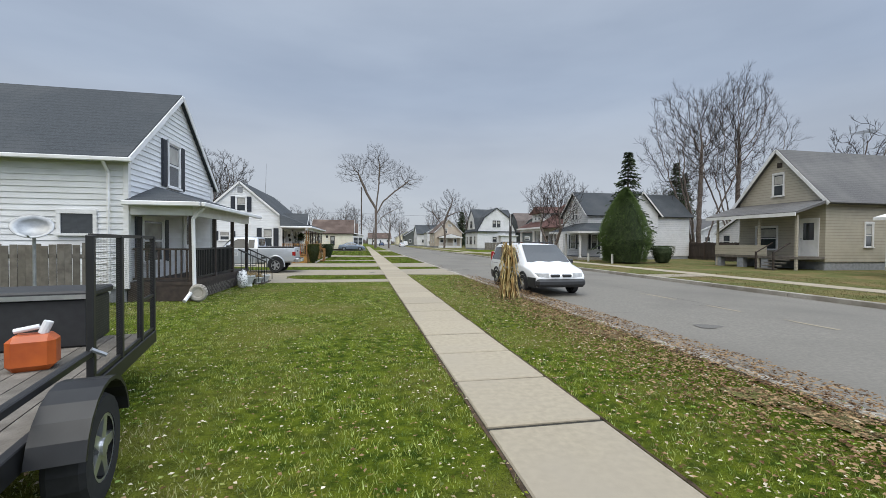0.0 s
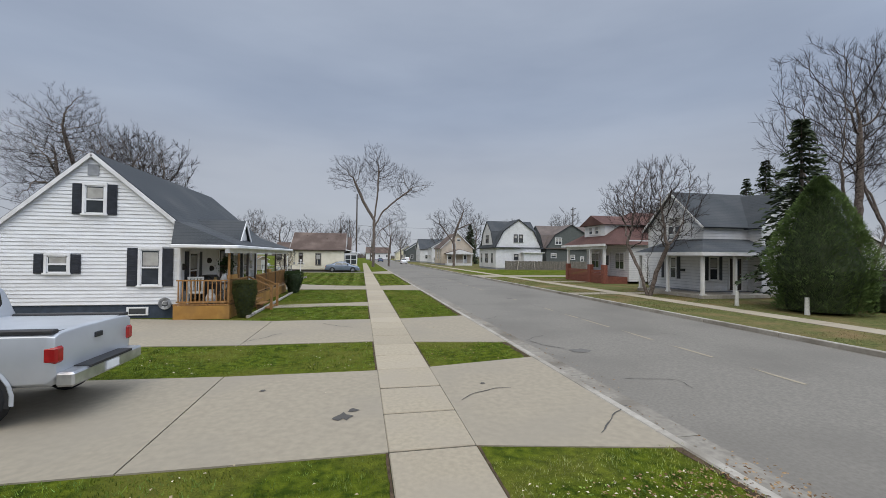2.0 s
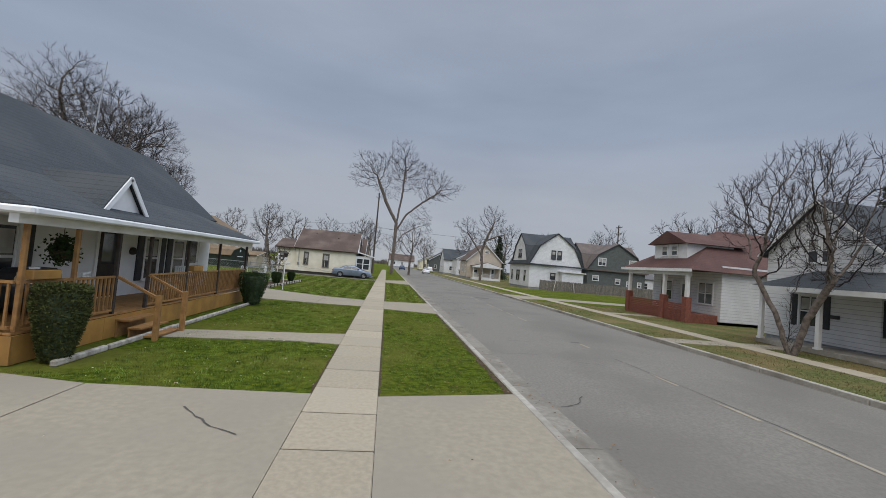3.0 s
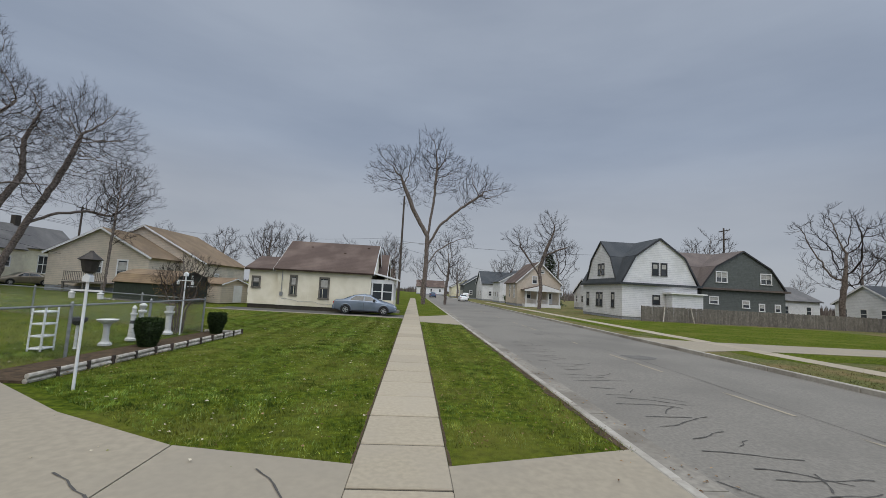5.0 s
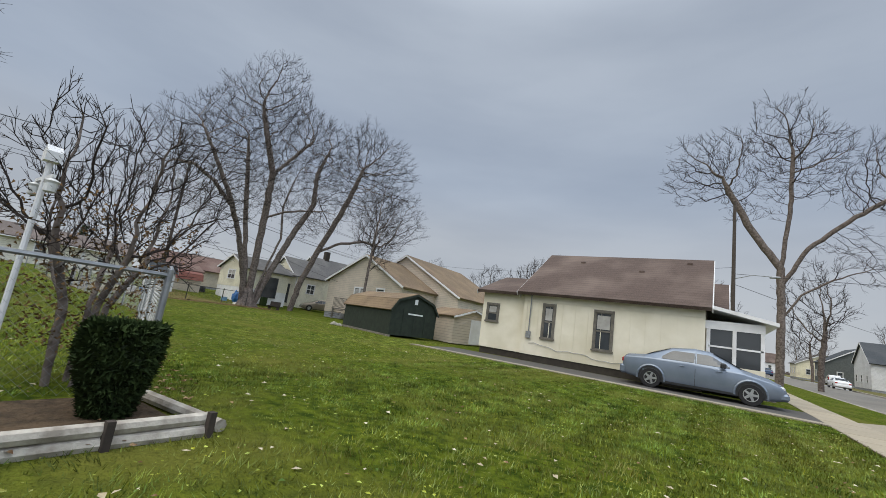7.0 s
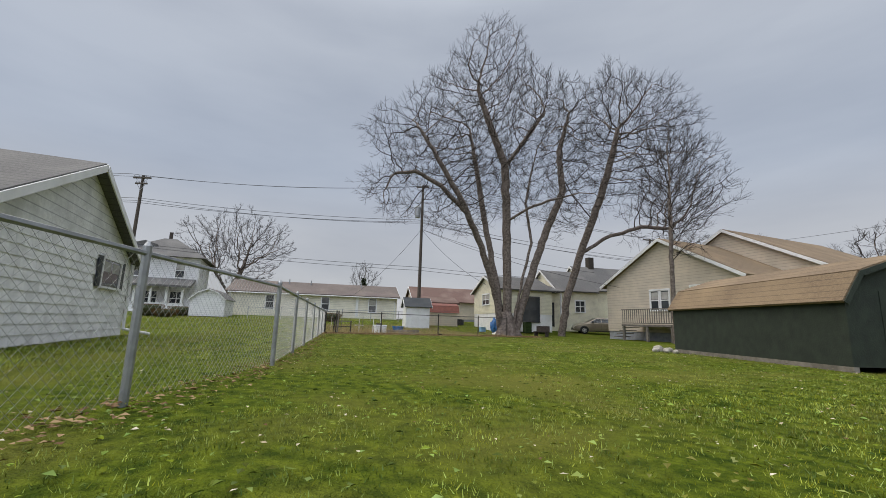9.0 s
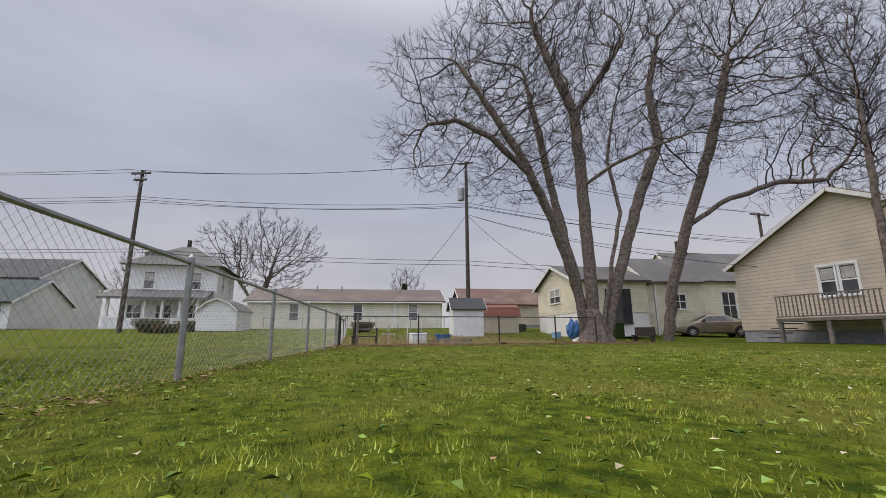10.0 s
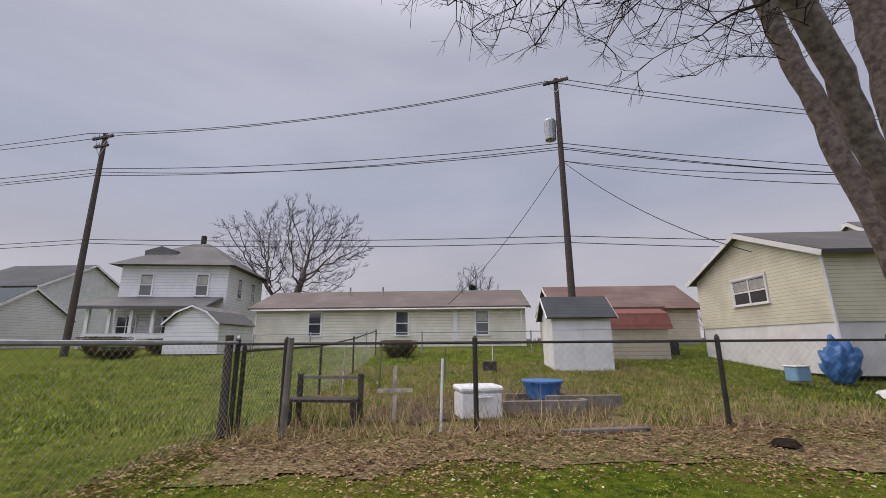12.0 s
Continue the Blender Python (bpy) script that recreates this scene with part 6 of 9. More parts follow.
bare_tree("tall bare street tree on the verge", 2.0, 117.0, 41,
          [[(0, 0, -0.1), (0.1, 0, 4.5), (0.1, 0.2, 9.5), (-2.0, 0.2, 13.0), (-4.0, 0.3, 17.5)], [(0.1, 0.2, 9.5), (0.7, 0, 14.5), (0.9, 0.2, 19.5)], [(0.1, 0.1, 8.0), (1.8, -0.2, 11.2), (4.6, -0.4, 13.8), (7.6, 0, 16.0)], [(0.1, 0.1, 5.2), (1.4, 0.2, 7.4), (3.4, 0.2, 8.8)]],
          [((-4.8, 0, 18.6), (4.4, 4.2, 3.8)), ((0.8, 0.2, 20.0), (4.6, 4.6, 4.4)), ((7.2, 0, 16.4), (4.2, 3.8, 3.2)), ((4.6, 0, 9.6), (2.9, 2.4, 1.9)), ((3.8, 0, 18.2), (3.8, 3.6, 3.2)), ((-2.4, 0, 15.6), (2.4, 2.4, 2.6))],
          count=3400, step=0.5, r_root=0.34, tip=0.016, twig=1.1, per=3, kill=0.85)
for xx, yy, sd in ((34.5, 55.5, 8), (38.8, 55.0, 9)):
    bare_tree("large bare tree behind the dark fence", xx, yy, sd,
              [[(0, 0, -0.1), (-0.5, 0.7, 4), (-1.8, 2.0, 9.0)], [(0.3, 0, -0.1), (0.2, -0.2, 5), (0.4, -0.2, 12.0)], [(0.4, -0.3, -0.1), (1.0, -1.2, 4), (2.0, -3.0, 9.0)], [(0.1, 0.2, -0.1), (-0.8, -0.4, 4), (-2.6, -1.0, 9.0)], [(0.2, 0.2, -0.1), (0.4, 1.2, 4), (1.0, 3.6, 9.5)]],
              [((0, 0, 12.4), (5.2, 5.4, 7.4))], count=2500, step=0.5, r_root=0.24, twig=1.0, per=4, up=0.5, kill=0.85)
bare_tree("small bare crab apple before the white porch", 17.5, 55.2, 17,
          [[(0, 0, -0.1), (-0.2, 0.5, 1.6), (-0.6, 1.2, 3.2)], [(0.1, -0.1, -0.1), (0.3, -0.4, 1.5), (0.5, -1.2, 3.2)], [(0, 0.1, -0.1), (0.1, 0.1, 2.2)]],
          [((0.1, -0.3, 5.4), (2.9, 3.3, 2.7)), ((0.0, -0.8, 7.2), (1.6, 1.8, 1.6))], count=2100, step=0.25, r_root=0.13, tip=0.01, twig=0.6, per=3, kill=0.42)
shrub = bare_tree("bare multi-stemmed shrub tree inside the wire fence", -7.85, 75.0, 31,
          [[(0.15 * math.cos(a), 0.15 * math.sin(a), -0.05), (0.2 * math.cos(a), 0.2 * math.sin(a), 0.8), (0.45 * math.cos(a), 0.45 * math.sin(a), 1.35)] for a in (0.3, 1.5, 2.6, 3.9, 5.2)],
          [((0, 0, 1.95), (1.15, 1.15, 0.95))], count=1500, step=0.12, r_root=0.04, tip=0.005, twig=0.24, per=3, up=0.25, kill=0.18)
rnd = random.Random(61)
verts, faces = [], []
for k in range(1500):
    a, q, z = rnd.random() * 6.283, math.sqrt(rnd.random()), rnd.uniform(0.35, 1.9)
    c = Vector((q * (0.35 + 0.35 * z) * math.cos(a), q * (0.35 + 0.35 * z) * math.sin(a), z))
    d = Vector((rnd.gauss(0, 1), rnd.gauss(0, 1), rnd.gauss(-0.4, 0.6))).normalized() * 0.045
    w = d.orthogonal().normalized() * 0.014
    verts += [c - w, c + w, c + d]
    faces.append((3 * k, 3 * k + 1, 3 * k + 2))
mesh_part("dry_leaves", verts, faces, "dry_bush", shrub, "a few brown leaves still hanging")
bare_tree("bare wide tree behind the long house", -67.6, 74.8, 37, [[(0, 0, -0.1), (-0.2, 0.2, 2.6), (0.2, 1.4, 5.5)], [(-0.2, 0.2, 2.4), (0.2, -1.6, 5.0)]],
          [((0, 0.4, 8.0), (5.0, 6.4, 4.6)), ((0, 3.5, 9.0), (3, 3.5, 3.0))], count=2400, step=0.45, r_root=0.32, tip=0.015, per=4, z=1.1, kill=0.7)
bare_tree("bare tree behind the white house", -17.8, 70.0, 51, [[(0, 0, -0.1), (0, 0, 3.5), (0.3, 0.3, 6.0)]],
          [((0, 0, 7.8), (4.8, 4.8, 4.0))], count=2400, step=0.42, r_root=0.28, tip=0.014, per=4, kill=0.66)

bare_tree("tall bare tree before the tan gabled house", 19.6, 121.0, 67,
          [[(0, 0, -0.1), (0.2, 0, 3.4), (0.0, 0.3, 6.2), (1.0, 0.2, 9.2), (2.2, 0.3, 12.2)], [(0.1, 0.1, 5.0), (-1.8, 0.2, 7.6), (-3.2, 0, 9.4)], [(0.5, 0.2, 8.0), (2.4, -0.3, 9.0), (4.0, -0.2, 9.6)]],
          [((1.6, 0, 12.2), (2.8, 3.0, 2.8)), ((-3.2, 0, 10.0), (2.8, 2.6, 2.2)), ((3.8, 0, 9.6), (2.2, 2.2, 1.8)), ((0, 0, 8.6), (3.0, 3.0, 1.8))], count=1700, step=0.42, r_root=0.27, tip=0.016, twig=0.9, per=3, kill=0.75)

# plainer trees beyond the houses, in a few shapes
plain = [bare_tree("bare leafless tree beyond the houses", -400.0 - 30 * k, 300.0, 200 + k, [[(0, 0, -0.1), (0.1, 0, 2.5), (0.2 * k, 0.3, 5.0)]],
                   [((0, 0, 7.6), (3.6 + 0.4 * k, 3.8, 4.0 - 0.2 * k))], count=620, step=0.5, r_root=0.24, tip=0.02, twig=1.0, per=3) for k in range(3)]
far_trees = ((-16, 118, 0.85), (-21.5, 121, 0.8), (-30, 128, 0.9), (-38, 124, 0.8), (5.6, 124, 0.95), (-3.6, 132, 0.85), (25, 160, 1.1), (47, 126, 1.0), (62, 104, 1.1), (33, 152, 1.3), (3, 190, 1.1), (-8, 205, 1.1), (14, 185, 1.1), (30, 200, 1.2), (52, 30, 1.2), (58, 36, 1.1), (31.5, 75.0, 0.85), (-80.5, 93.3, 0.75), (-88, 56, 1.0), (-16, 160, 1.1), (44, 40, 1.2), (52, 52, 1.2), (62, 60, 1.2), (48, 72, 1.0), (52, 96, 1.0), (58, 92, 1.1), (50, 88, 0.9), (40, 134, 0.9), (-6, 150, 1.2), (-24, 132, 1.0))
far_trees += ((49, 103, 1.25), (55, 100, 1.1), (66, 101, 1.2), (74, 106, 1.2), (45, 119, 1.15), (35, 124, 0.9))
# the rows of trees that close the view
far_trees += tuple((205 * math.sin(0.085 * k - 1.0) * (1 + 0.18 * math.sin(7.3 * k)), 60 + 205 * math.cos(0.085 * k - 1.0) * (1 + 0.18 * math.sin(7.3 * k)), 1.05 + 0.3 * math.sin(3.1 * k)) for k in range(27) if not 10 < k < 13)
for k, (x, y, sc) in enumerate(far_trees):
    copy_thing(plain[k % 3], pose(x, y, ground_z(x, y), 0, 0, 67 * k) @ Matrix.Diagonal((sc, sc, sc * (1 + 0.08 * (k % 2)), 1)))
for k, (x, y, sc) in enumerate(((-12, 172, 1.0), (38, 176, 1.2), (70, 118, 1.1))):
    plain[k].matrix_world = pose(x, y, 0, 0, 0, 40 * k) @ Matrix.Diagonal((sc, sc, sc, 1))


def spruce(label, x, y, height, radius, seed, skirt=0.8, z=0.0):
    """A pointed spruce: whorls of drooping boughs, each hung with sprays, with gaps between the whorls."""
    rnd = random.Random(seed)
    ob = thing("spruce", label, "tree", x, y, z)
    part("trunk", tube(bmesh.new(), (0, 0, -0.1), (0, 0, height * 0.97), radius * 0.08, 0.015, n=8), "bark", ob)
    verts, faces = [], []
    h = skirt
    while h < height - 0.1:
        g = (h - skirt) / (height - skirt)
        for k in range(rnd.randint(6, 10)):
            a = rnd.random() * 6.283
            ln = radius * (1 - g) ** 0.9 * rnd.uniform(0.6, 1.1) + 0.12
            m = max(3, int(ln / (0.13 + 0.035 * radius)))
            for i in range(m):
                f = (i + 0.6) / m
                c = Vector((ln * f * math.cos(a), ln * f * math.sin(a), h + 0.12 * ln * f - 0.4 * ln * f * f + rnd.gauss(0, 0.05)))
                for q in (-1, 1):
                    b = a + q * rnd.uniform(0.4, 1.2)
                    side = Vector((math.cos(b), math.sin(b), rnd.uniform(-0.9, 0.05))).normalized()
                    w = (0.42 - 0.16 * f) * rnd.uniform(0.7, 1.3) * (0.55 + 0.16 * radius)
                    n = Vector((math.cos(a), math.sin(a), rnd.uniform(-0.3, 0.4))) * (0.07 + 0.03 * radius)
                    i0 = len(verts)
                    verts.extend([c - n, c + n, c + side * w + n * 0.5])
                    faces.append((i0, i0 + 1, i0 + 2))
        h += rnd.uniform(0.18, 0.32) * (0.6 + 0.16 * radius)
    mesh_part("crown", verts, faces, "spruce", ob, "drooping dark evergreen boughs")
    return ob


def juniper(label, x, y, height, radius, seed, count=48000):
    """A broad rounded evergreen of fine upswept sprays over a solid core, its dark colour put there for the shaded
    inside.
    """
    rnd = random.Random(seed)
    ob = thing("juniper", label, "tree", x, y)
    part("trunk", tube(bmesh.new(), (0, 0, -0.1), (0, 0, height * 0.7), 0.16, 0.04, n=8), "bark", ob)
    verts, faces = [], []
    for k in range(count):
        g = rnd.random()
        a = rnd.random() * 6.283
        prof = max(0.06, 1 - ((g - 0.3) / 0.72) ** 1.7) if g > 0.3 else 0.8 + 0.2 * g / 0.3
        lump = 1 + 0.16 * noise.noise((math.cos(a) * 1.7, math.sin(a) * 1.7, g * 4.0 + seed)) + 0.1 * noise.noise((math.cos(a) * 5, math.sin(a) * 5, g * 11.0))
        r = radius * prof * lump * (rnd.uniform(0.86, 1.04) if rnd.random() < 0.75 else math.sqrt(rnd.random()))
        c = Vector((r * math.cos(a), r * math.sin(a), 0.12 + (height - 0.3) * g))
        d = Vector((math.cos(a) * 0.6 + rnd.gauss(0, 0.4), math.sin(a) * 0.6 + rnd.gauss(0, 0.4), rnd.uniform(0.5, 1.3))).normalized() * rnd.uniform(0.08, 0.17)
        w = d.orthogonal().normalized() * rnd.uniform(0.018, 0.034)
        i = len(verts)
        verts += [c - w, c + w, c + d]
        faces.append((i, i + 1, i + 2))
    mesh_part("crown", verts, faces, "juniper", ob, "dense soft evergreen sprays")
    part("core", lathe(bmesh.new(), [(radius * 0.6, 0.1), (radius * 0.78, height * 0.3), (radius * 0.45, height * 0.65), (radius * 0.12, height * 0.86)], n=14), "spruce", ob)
    return ob


juniper("broad rounded green juniper across the street", 20.0, 47.0, 6.3, 1.95, 3)
spruce("tall ragged spruce behind the juniper", 21.7, 49.1, 9.7, 2.7, 14, 1.5)
spruce("dark spruce behind the houses", 64.9, 91.8, 16.5, 4.2, 4)
spruce("dark spruce behind the dark fence", 46.0, 72.0, 14.2, 3.4, 5)
spruce("small dark spruce behind the long house", -72.0, 92.0, 7.0, 1.6, 6)
spruce("dark spruce at the end of the street", 36.0, 168.0, 13.0, 3.4, 7)
spruce("dark spruce beyond the tan gabled house", 31.0, 150.0, 12.0, 3.6, 17)


def hedge_bush(label, x, y, h, r, seed, count=3500, name="bush", mat="hedge", z0=0.0):
    """A clipped evergreen bush, wider at the top, of many small sprays over a solid dark green core added for the
    shaded inside.
    """
    rnd = random.Random(seed)
    ob = thing(name, label, "bush", x, y, z0)
    bm = lathe(bmesh.new(), [(r * 0.35, 0.02), (r * 0.55, 0.15), (r * 0.8, h * 0.6), (r * 0.78, h * 0.88), (r * 0.4, h * 0.95)], n=12)
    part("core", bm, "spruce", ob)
    verts, faces = [], []
    for k in range(count):
        a, z = rnd.random() * 2 * math.pi, rnd.random()
        rr = r * (0.5 + 0.5 * min(1, z * 1.5))
        if rnd.random() < 0.3:
            rr *= math.sqrt(rnd.random())
            zz = h * rnd.uniform(0.93, 1.02)
        else:
            rr *= rnd.uniform(0.86, 1.03)
            zz = h * (0.04 + 0.94 * z)
        rr *= 1 + 0.09 * noise.noise((math.cos(a) * 2, math.sin(a) * 2, zz * 3 + seed))
        c = Vector((rr * math.cos(a), rr * math.sin(a), zz))
        d = Vector((rnd.gauss(0, 1) + math.cos(a), rnd.gauss(0, 1) + math.sin(a), rnd.gauss(0.4, 1))).normalized()
        s = d.orthogonal().normalized()
        i = len(verts)
        verts += [c - s * 0.014, c + s * 0.014, c + d * 0.06]
        faces.append((i, i + 1, i + 2))
    mesh_part("foliage", verts, faces, mat, ob)
    return ob


hedge_bush("clipped dark green evergreen bush in the flower bed", -6.45, 74.92, 0.76, 0.28, 1, 9000)
hedge_bush("clipped dark green evergreen bush in the flower bed", -6.7, 71.45, 0.8, 0.33, 2, 5000)
for bx, by, bh, br in ((-52.6, 70.6, 0.9, 1.1), (-53.6, 73.0, 0.7, 1.3), (-51.4, 72.0, 0.6, 0.9), (-49.4, 84.8, 0.7, 0.8)):
    hedge_bush("tangled heap of dry brown brush", bx, by, bh, br, int(by * 7), 3500, "brush_pile", "dry_bush", ground_z(bx, by))
hedge_bush("rounded dark green bush at the deck corner", -4.62, 48.6, 1.35, 0.4, 4, 8000, mat="porch_bush")
hedge_bush("rounded evergreen bush at the deck end", -4.4, 58.6, 1.3, 0.55, 5, 5000)
hedge_bush("dark evergreen bush beside the street", 21.0, 146.0, 1.8, 1.6, 7, 3000)
hedge_bush("dark green shrub beside the juniper", 23.2, 46.6, 1.4, 0.9, 8, 6000)


# ---------------------------------------------------------------- poles and cables
def pole(label, x, y, h, z=0.0, arms=((0.6, 1.1),), ang=0.0, transformer=False, lamp=False):
    ob = thing("utility_pole", label, "pole", x, y, z, ang)
    part("shaft", tube(bmesh.new(), (0, 0, -0.2), (0, 0, h), 0.17, 0.11, n=10), "pole_wood", ob)
    for dz, half in arms:
        arm = part("crossarm", boxed(-half, -0.16, h - dz - 0.06, half, -0.05, h - dz + 0.06), "pole_wood", ob)
        for u in (-half + 0.08, -half * 0.4, half * 0.4, half - 0.08):
            part("insulator", tube(bmesh.new(), (u, -0.1, h - dz + 0.06), (u, -0.1, h - dz + 0.22), 0.04, 0.025, n=7), "galv", arm)
        part("brace", tube(bmesh.new(), (-half * 0.7, -0.12, h - dz - 0.05), (0, -0.12, h - dz - 0.6), 0.02, n=4), "galv", arm)
        part("brace", tube(bmesh.new(), (half * 0.7, -0.12, h - dz - 0.05), (0, -0.12, h - dz - 0.6), 0.02, n=4), "galv", arm)
    if transformer:
        part("transformer", lathe(bmesh.new(), [(0.05, h - 3.2), (0.26, h - 3.15), (0.28, h - 2.2), (0.22, h - 2.1), (0.06, h - 2.0)], -0.42, 0, 12), "galv", ob)
    if lamp:
        bm = bmesh.new()
        tube(bm, (0, 0, lamp), (1.2, 0, lamp + 0.35), 0.03, n=6)
        tube(bm, (1.2, 0, lamp + 0.35), (2.3, 0, lamp + 0.3), 0.03, n=6)
        part("lamp_arm", bm, "galv", ob)
        part("lamp_head", boxed(2.2, -0.13, lamp + 0.18, 2.85, 0.13, lamp + 0.33, bevel=0.04), "galv", ob)
    return ob


def cable(label, p, q, sag=0.5, r=0.018, n=14):
    ob = thing("cable", label, "cable")
    pts = [Vector(p).lerp(Vector(q), i / n) - Vector((0, 0, sag * 4 * (i / n) * (1 - i / n))) for i in range(n + 1)]
    v, f = tubes([(pts, [r] * len(pts))], lambda k: 5)
    mesh_part("strand", v, f, "wire", ob)
    return ob


pole("dark wooden utility pole with a street lamp", -1.3, 112.0, 13.9, arms=(), lamp=7.6)
pole("wooden utility pole with crossarms beyond the houses", 46.0, 117.0, 13.5, arms=((0.4, 1.1), (1.7, 1.0)), ang=90)
P1, P2, P3 = (-52.9, 68.7, 12.4), (-47.9, 92.2, 13.7), (-45.3, 118.5, 10.8)
pole("wooden utility pole with crossarms behind the gardens", P1[0], P1[1], P1[2] - 0.6, z=0.6, arms=((0.25, 0.75), (0.75, 0.5)), ang=68)
pole("wooden utility pole with a grey transformer", P2[0], P2[1], P2[2] - 0.2, z=0.2, arms=((0.2, 0.6),), ang=60, transformer=True)
pole("wooden utility pole with one crossarm behind the tan house", P3[0], P3[1], P3[2] - 0.4, z=0.4, arms=((0.2, 1.1),), ang=90)
pole("wooden utility pole with crossarms behind the white house", -26.0, 50.0, 7.8, arms=((0.2, 0.9), (0.9, 0.6)), ang=0)
for d1, d2, d3, sg, off in ((0.0, 0.0, 0.0, 0.5, 0.9), (0.0, 0.15, 0.0, 0.6, -0.9), (2.0, 3.4, 2.4, 0.35, 0.1), (2.2, 3.7, 2.6, 0.45, 0.2), (2.4, 3.6, 2.8, 0.4, -0.1), (5.9, 7.9, 5.4, 0.15, 0.1), (6.1, 8.2, 5.7, 0.2, 0.15)):
    a, b, c = (P1[0], P1[1] + off, P1[2] - d1), (P2[0], P2[1] + off * 0.5, P2[2] - d2), (P3[0], P3[1] + off, P3[2] - d3)
    cable("black overhead cable between the poles", a, b, sg)
    cable("black overhead cable between the poles", b, c, sg)
    cable("black overhead cable leading away", a, (-62, 30 + off, P1[2] - d1), sg)
for tx, ty, tz in ((-43.2, 96.6, 4.1), (-39.6, 105.1, 5.4), (-55.1, 87.6, 3.4), (-34.2, 102.4, 3.6)):
    cable("black service drop cable from the pole", (P2[0], P2[1], 9.4), (tx, ty, tz), 0.5, 0.015)
cable("black overhead cable over the street", (-1.3, 112, 8.0), (46.0, 117, 9.5), 0.8)
cable("black overhead cable over the street", (-1.3, 112, 7.2), (40.0, 190, 7.5), 0.8)
cable("black overhead cable over the lots", (-1.3, 112, 8.5), (-45.7, 119.9, 9.5), 1.2, 0.012)


# ---------------------------------------------------------------- vehicles
class Shell:
    """A car body from stations (x, z_bottom, z_belt, z_top, half_bottom, half_belt, half_top), front towards +x."""

    def __init__(self, st):
        self.st = st

    def row(self, x):
        for a, b in zip(self.st, self.st[1:]):
            if a[0] <= x <= b[0]:
                f = (x - a[0]) / (b[0] - a[0])
                return [p + (q - p) * f for p, q in zip(a, b)]
        return list(self.st[0] if x < self.st[0][0] else self.st[-1])

    def side(self, x, z):
        _, zb, zm, zt, wb, wm, wt = self.row(x)
        if z >= zm:
            f = min(1, (z - zm) / max(zt - zm, 1e-3))
            return wm + (wt - wm) * f
        f = max(0, (z - zb) / (zm - zb))
        return wb + (wm - wb) * min(1, f * 2.2)

    def mesh(self):
        bm = bmesh.new()
        rings = []
        for x, zb, zm, zt, wb, wm, wt in self.st:
            half = [(wb * 0.9, zb), (wb, zb + 0.06), (wm, zb + (zm - zb) * 0.45), (wm, zm), (wt, zt - 0.03), (wt - 0.09, zt + 0.012), (wt * 0.45, zt + 0.03)]
            pts = half + [(-w, z) for w, z in half[::-1]]
            rings.append([bm.verts.new((x, w, z)) for w, z in pts])
        n = len(rings[0])
        for a, b in zip(rings, rings[1:]):
            for i in range(n):
                bm.faces.new((a[i], a[(i + 1) % n], b[(i + 1) % n], b[i]))
        bm.faces.new(rings[0])
        bm.faces.new(rings[-1][::-1])
        return bm

    def skin(self, x0, x1, lo, hi, off, sign, nx=8, nz=3):
        """A panel lying on one flank between the heights lo(x) and hi(x)."""
        bm = bmesh.new()
        lo = lo if callable(lo) else (lambda x, v=lo: v)
        hi = hi if callable(hi) else (lambda x, v=hi: v)
        g = []
        for i in range(nx + 1):
            x = x0 + (x1 - x0) * i / nx
            g.append([bm.verts.new((x, sign * (self.side(x, lo(x) + (hi(x) - lo(x)) * k / nz) + off), lo(x) + (hi(x) - lo(x)) * k / nz)) for k in range(nz + 1)])
        for a, b in zip(g, g[1:]):
            for k in range(nz):
                bm.faces.new((a[k], b[k], b[k + 1], a[k + 1]))
        return bm


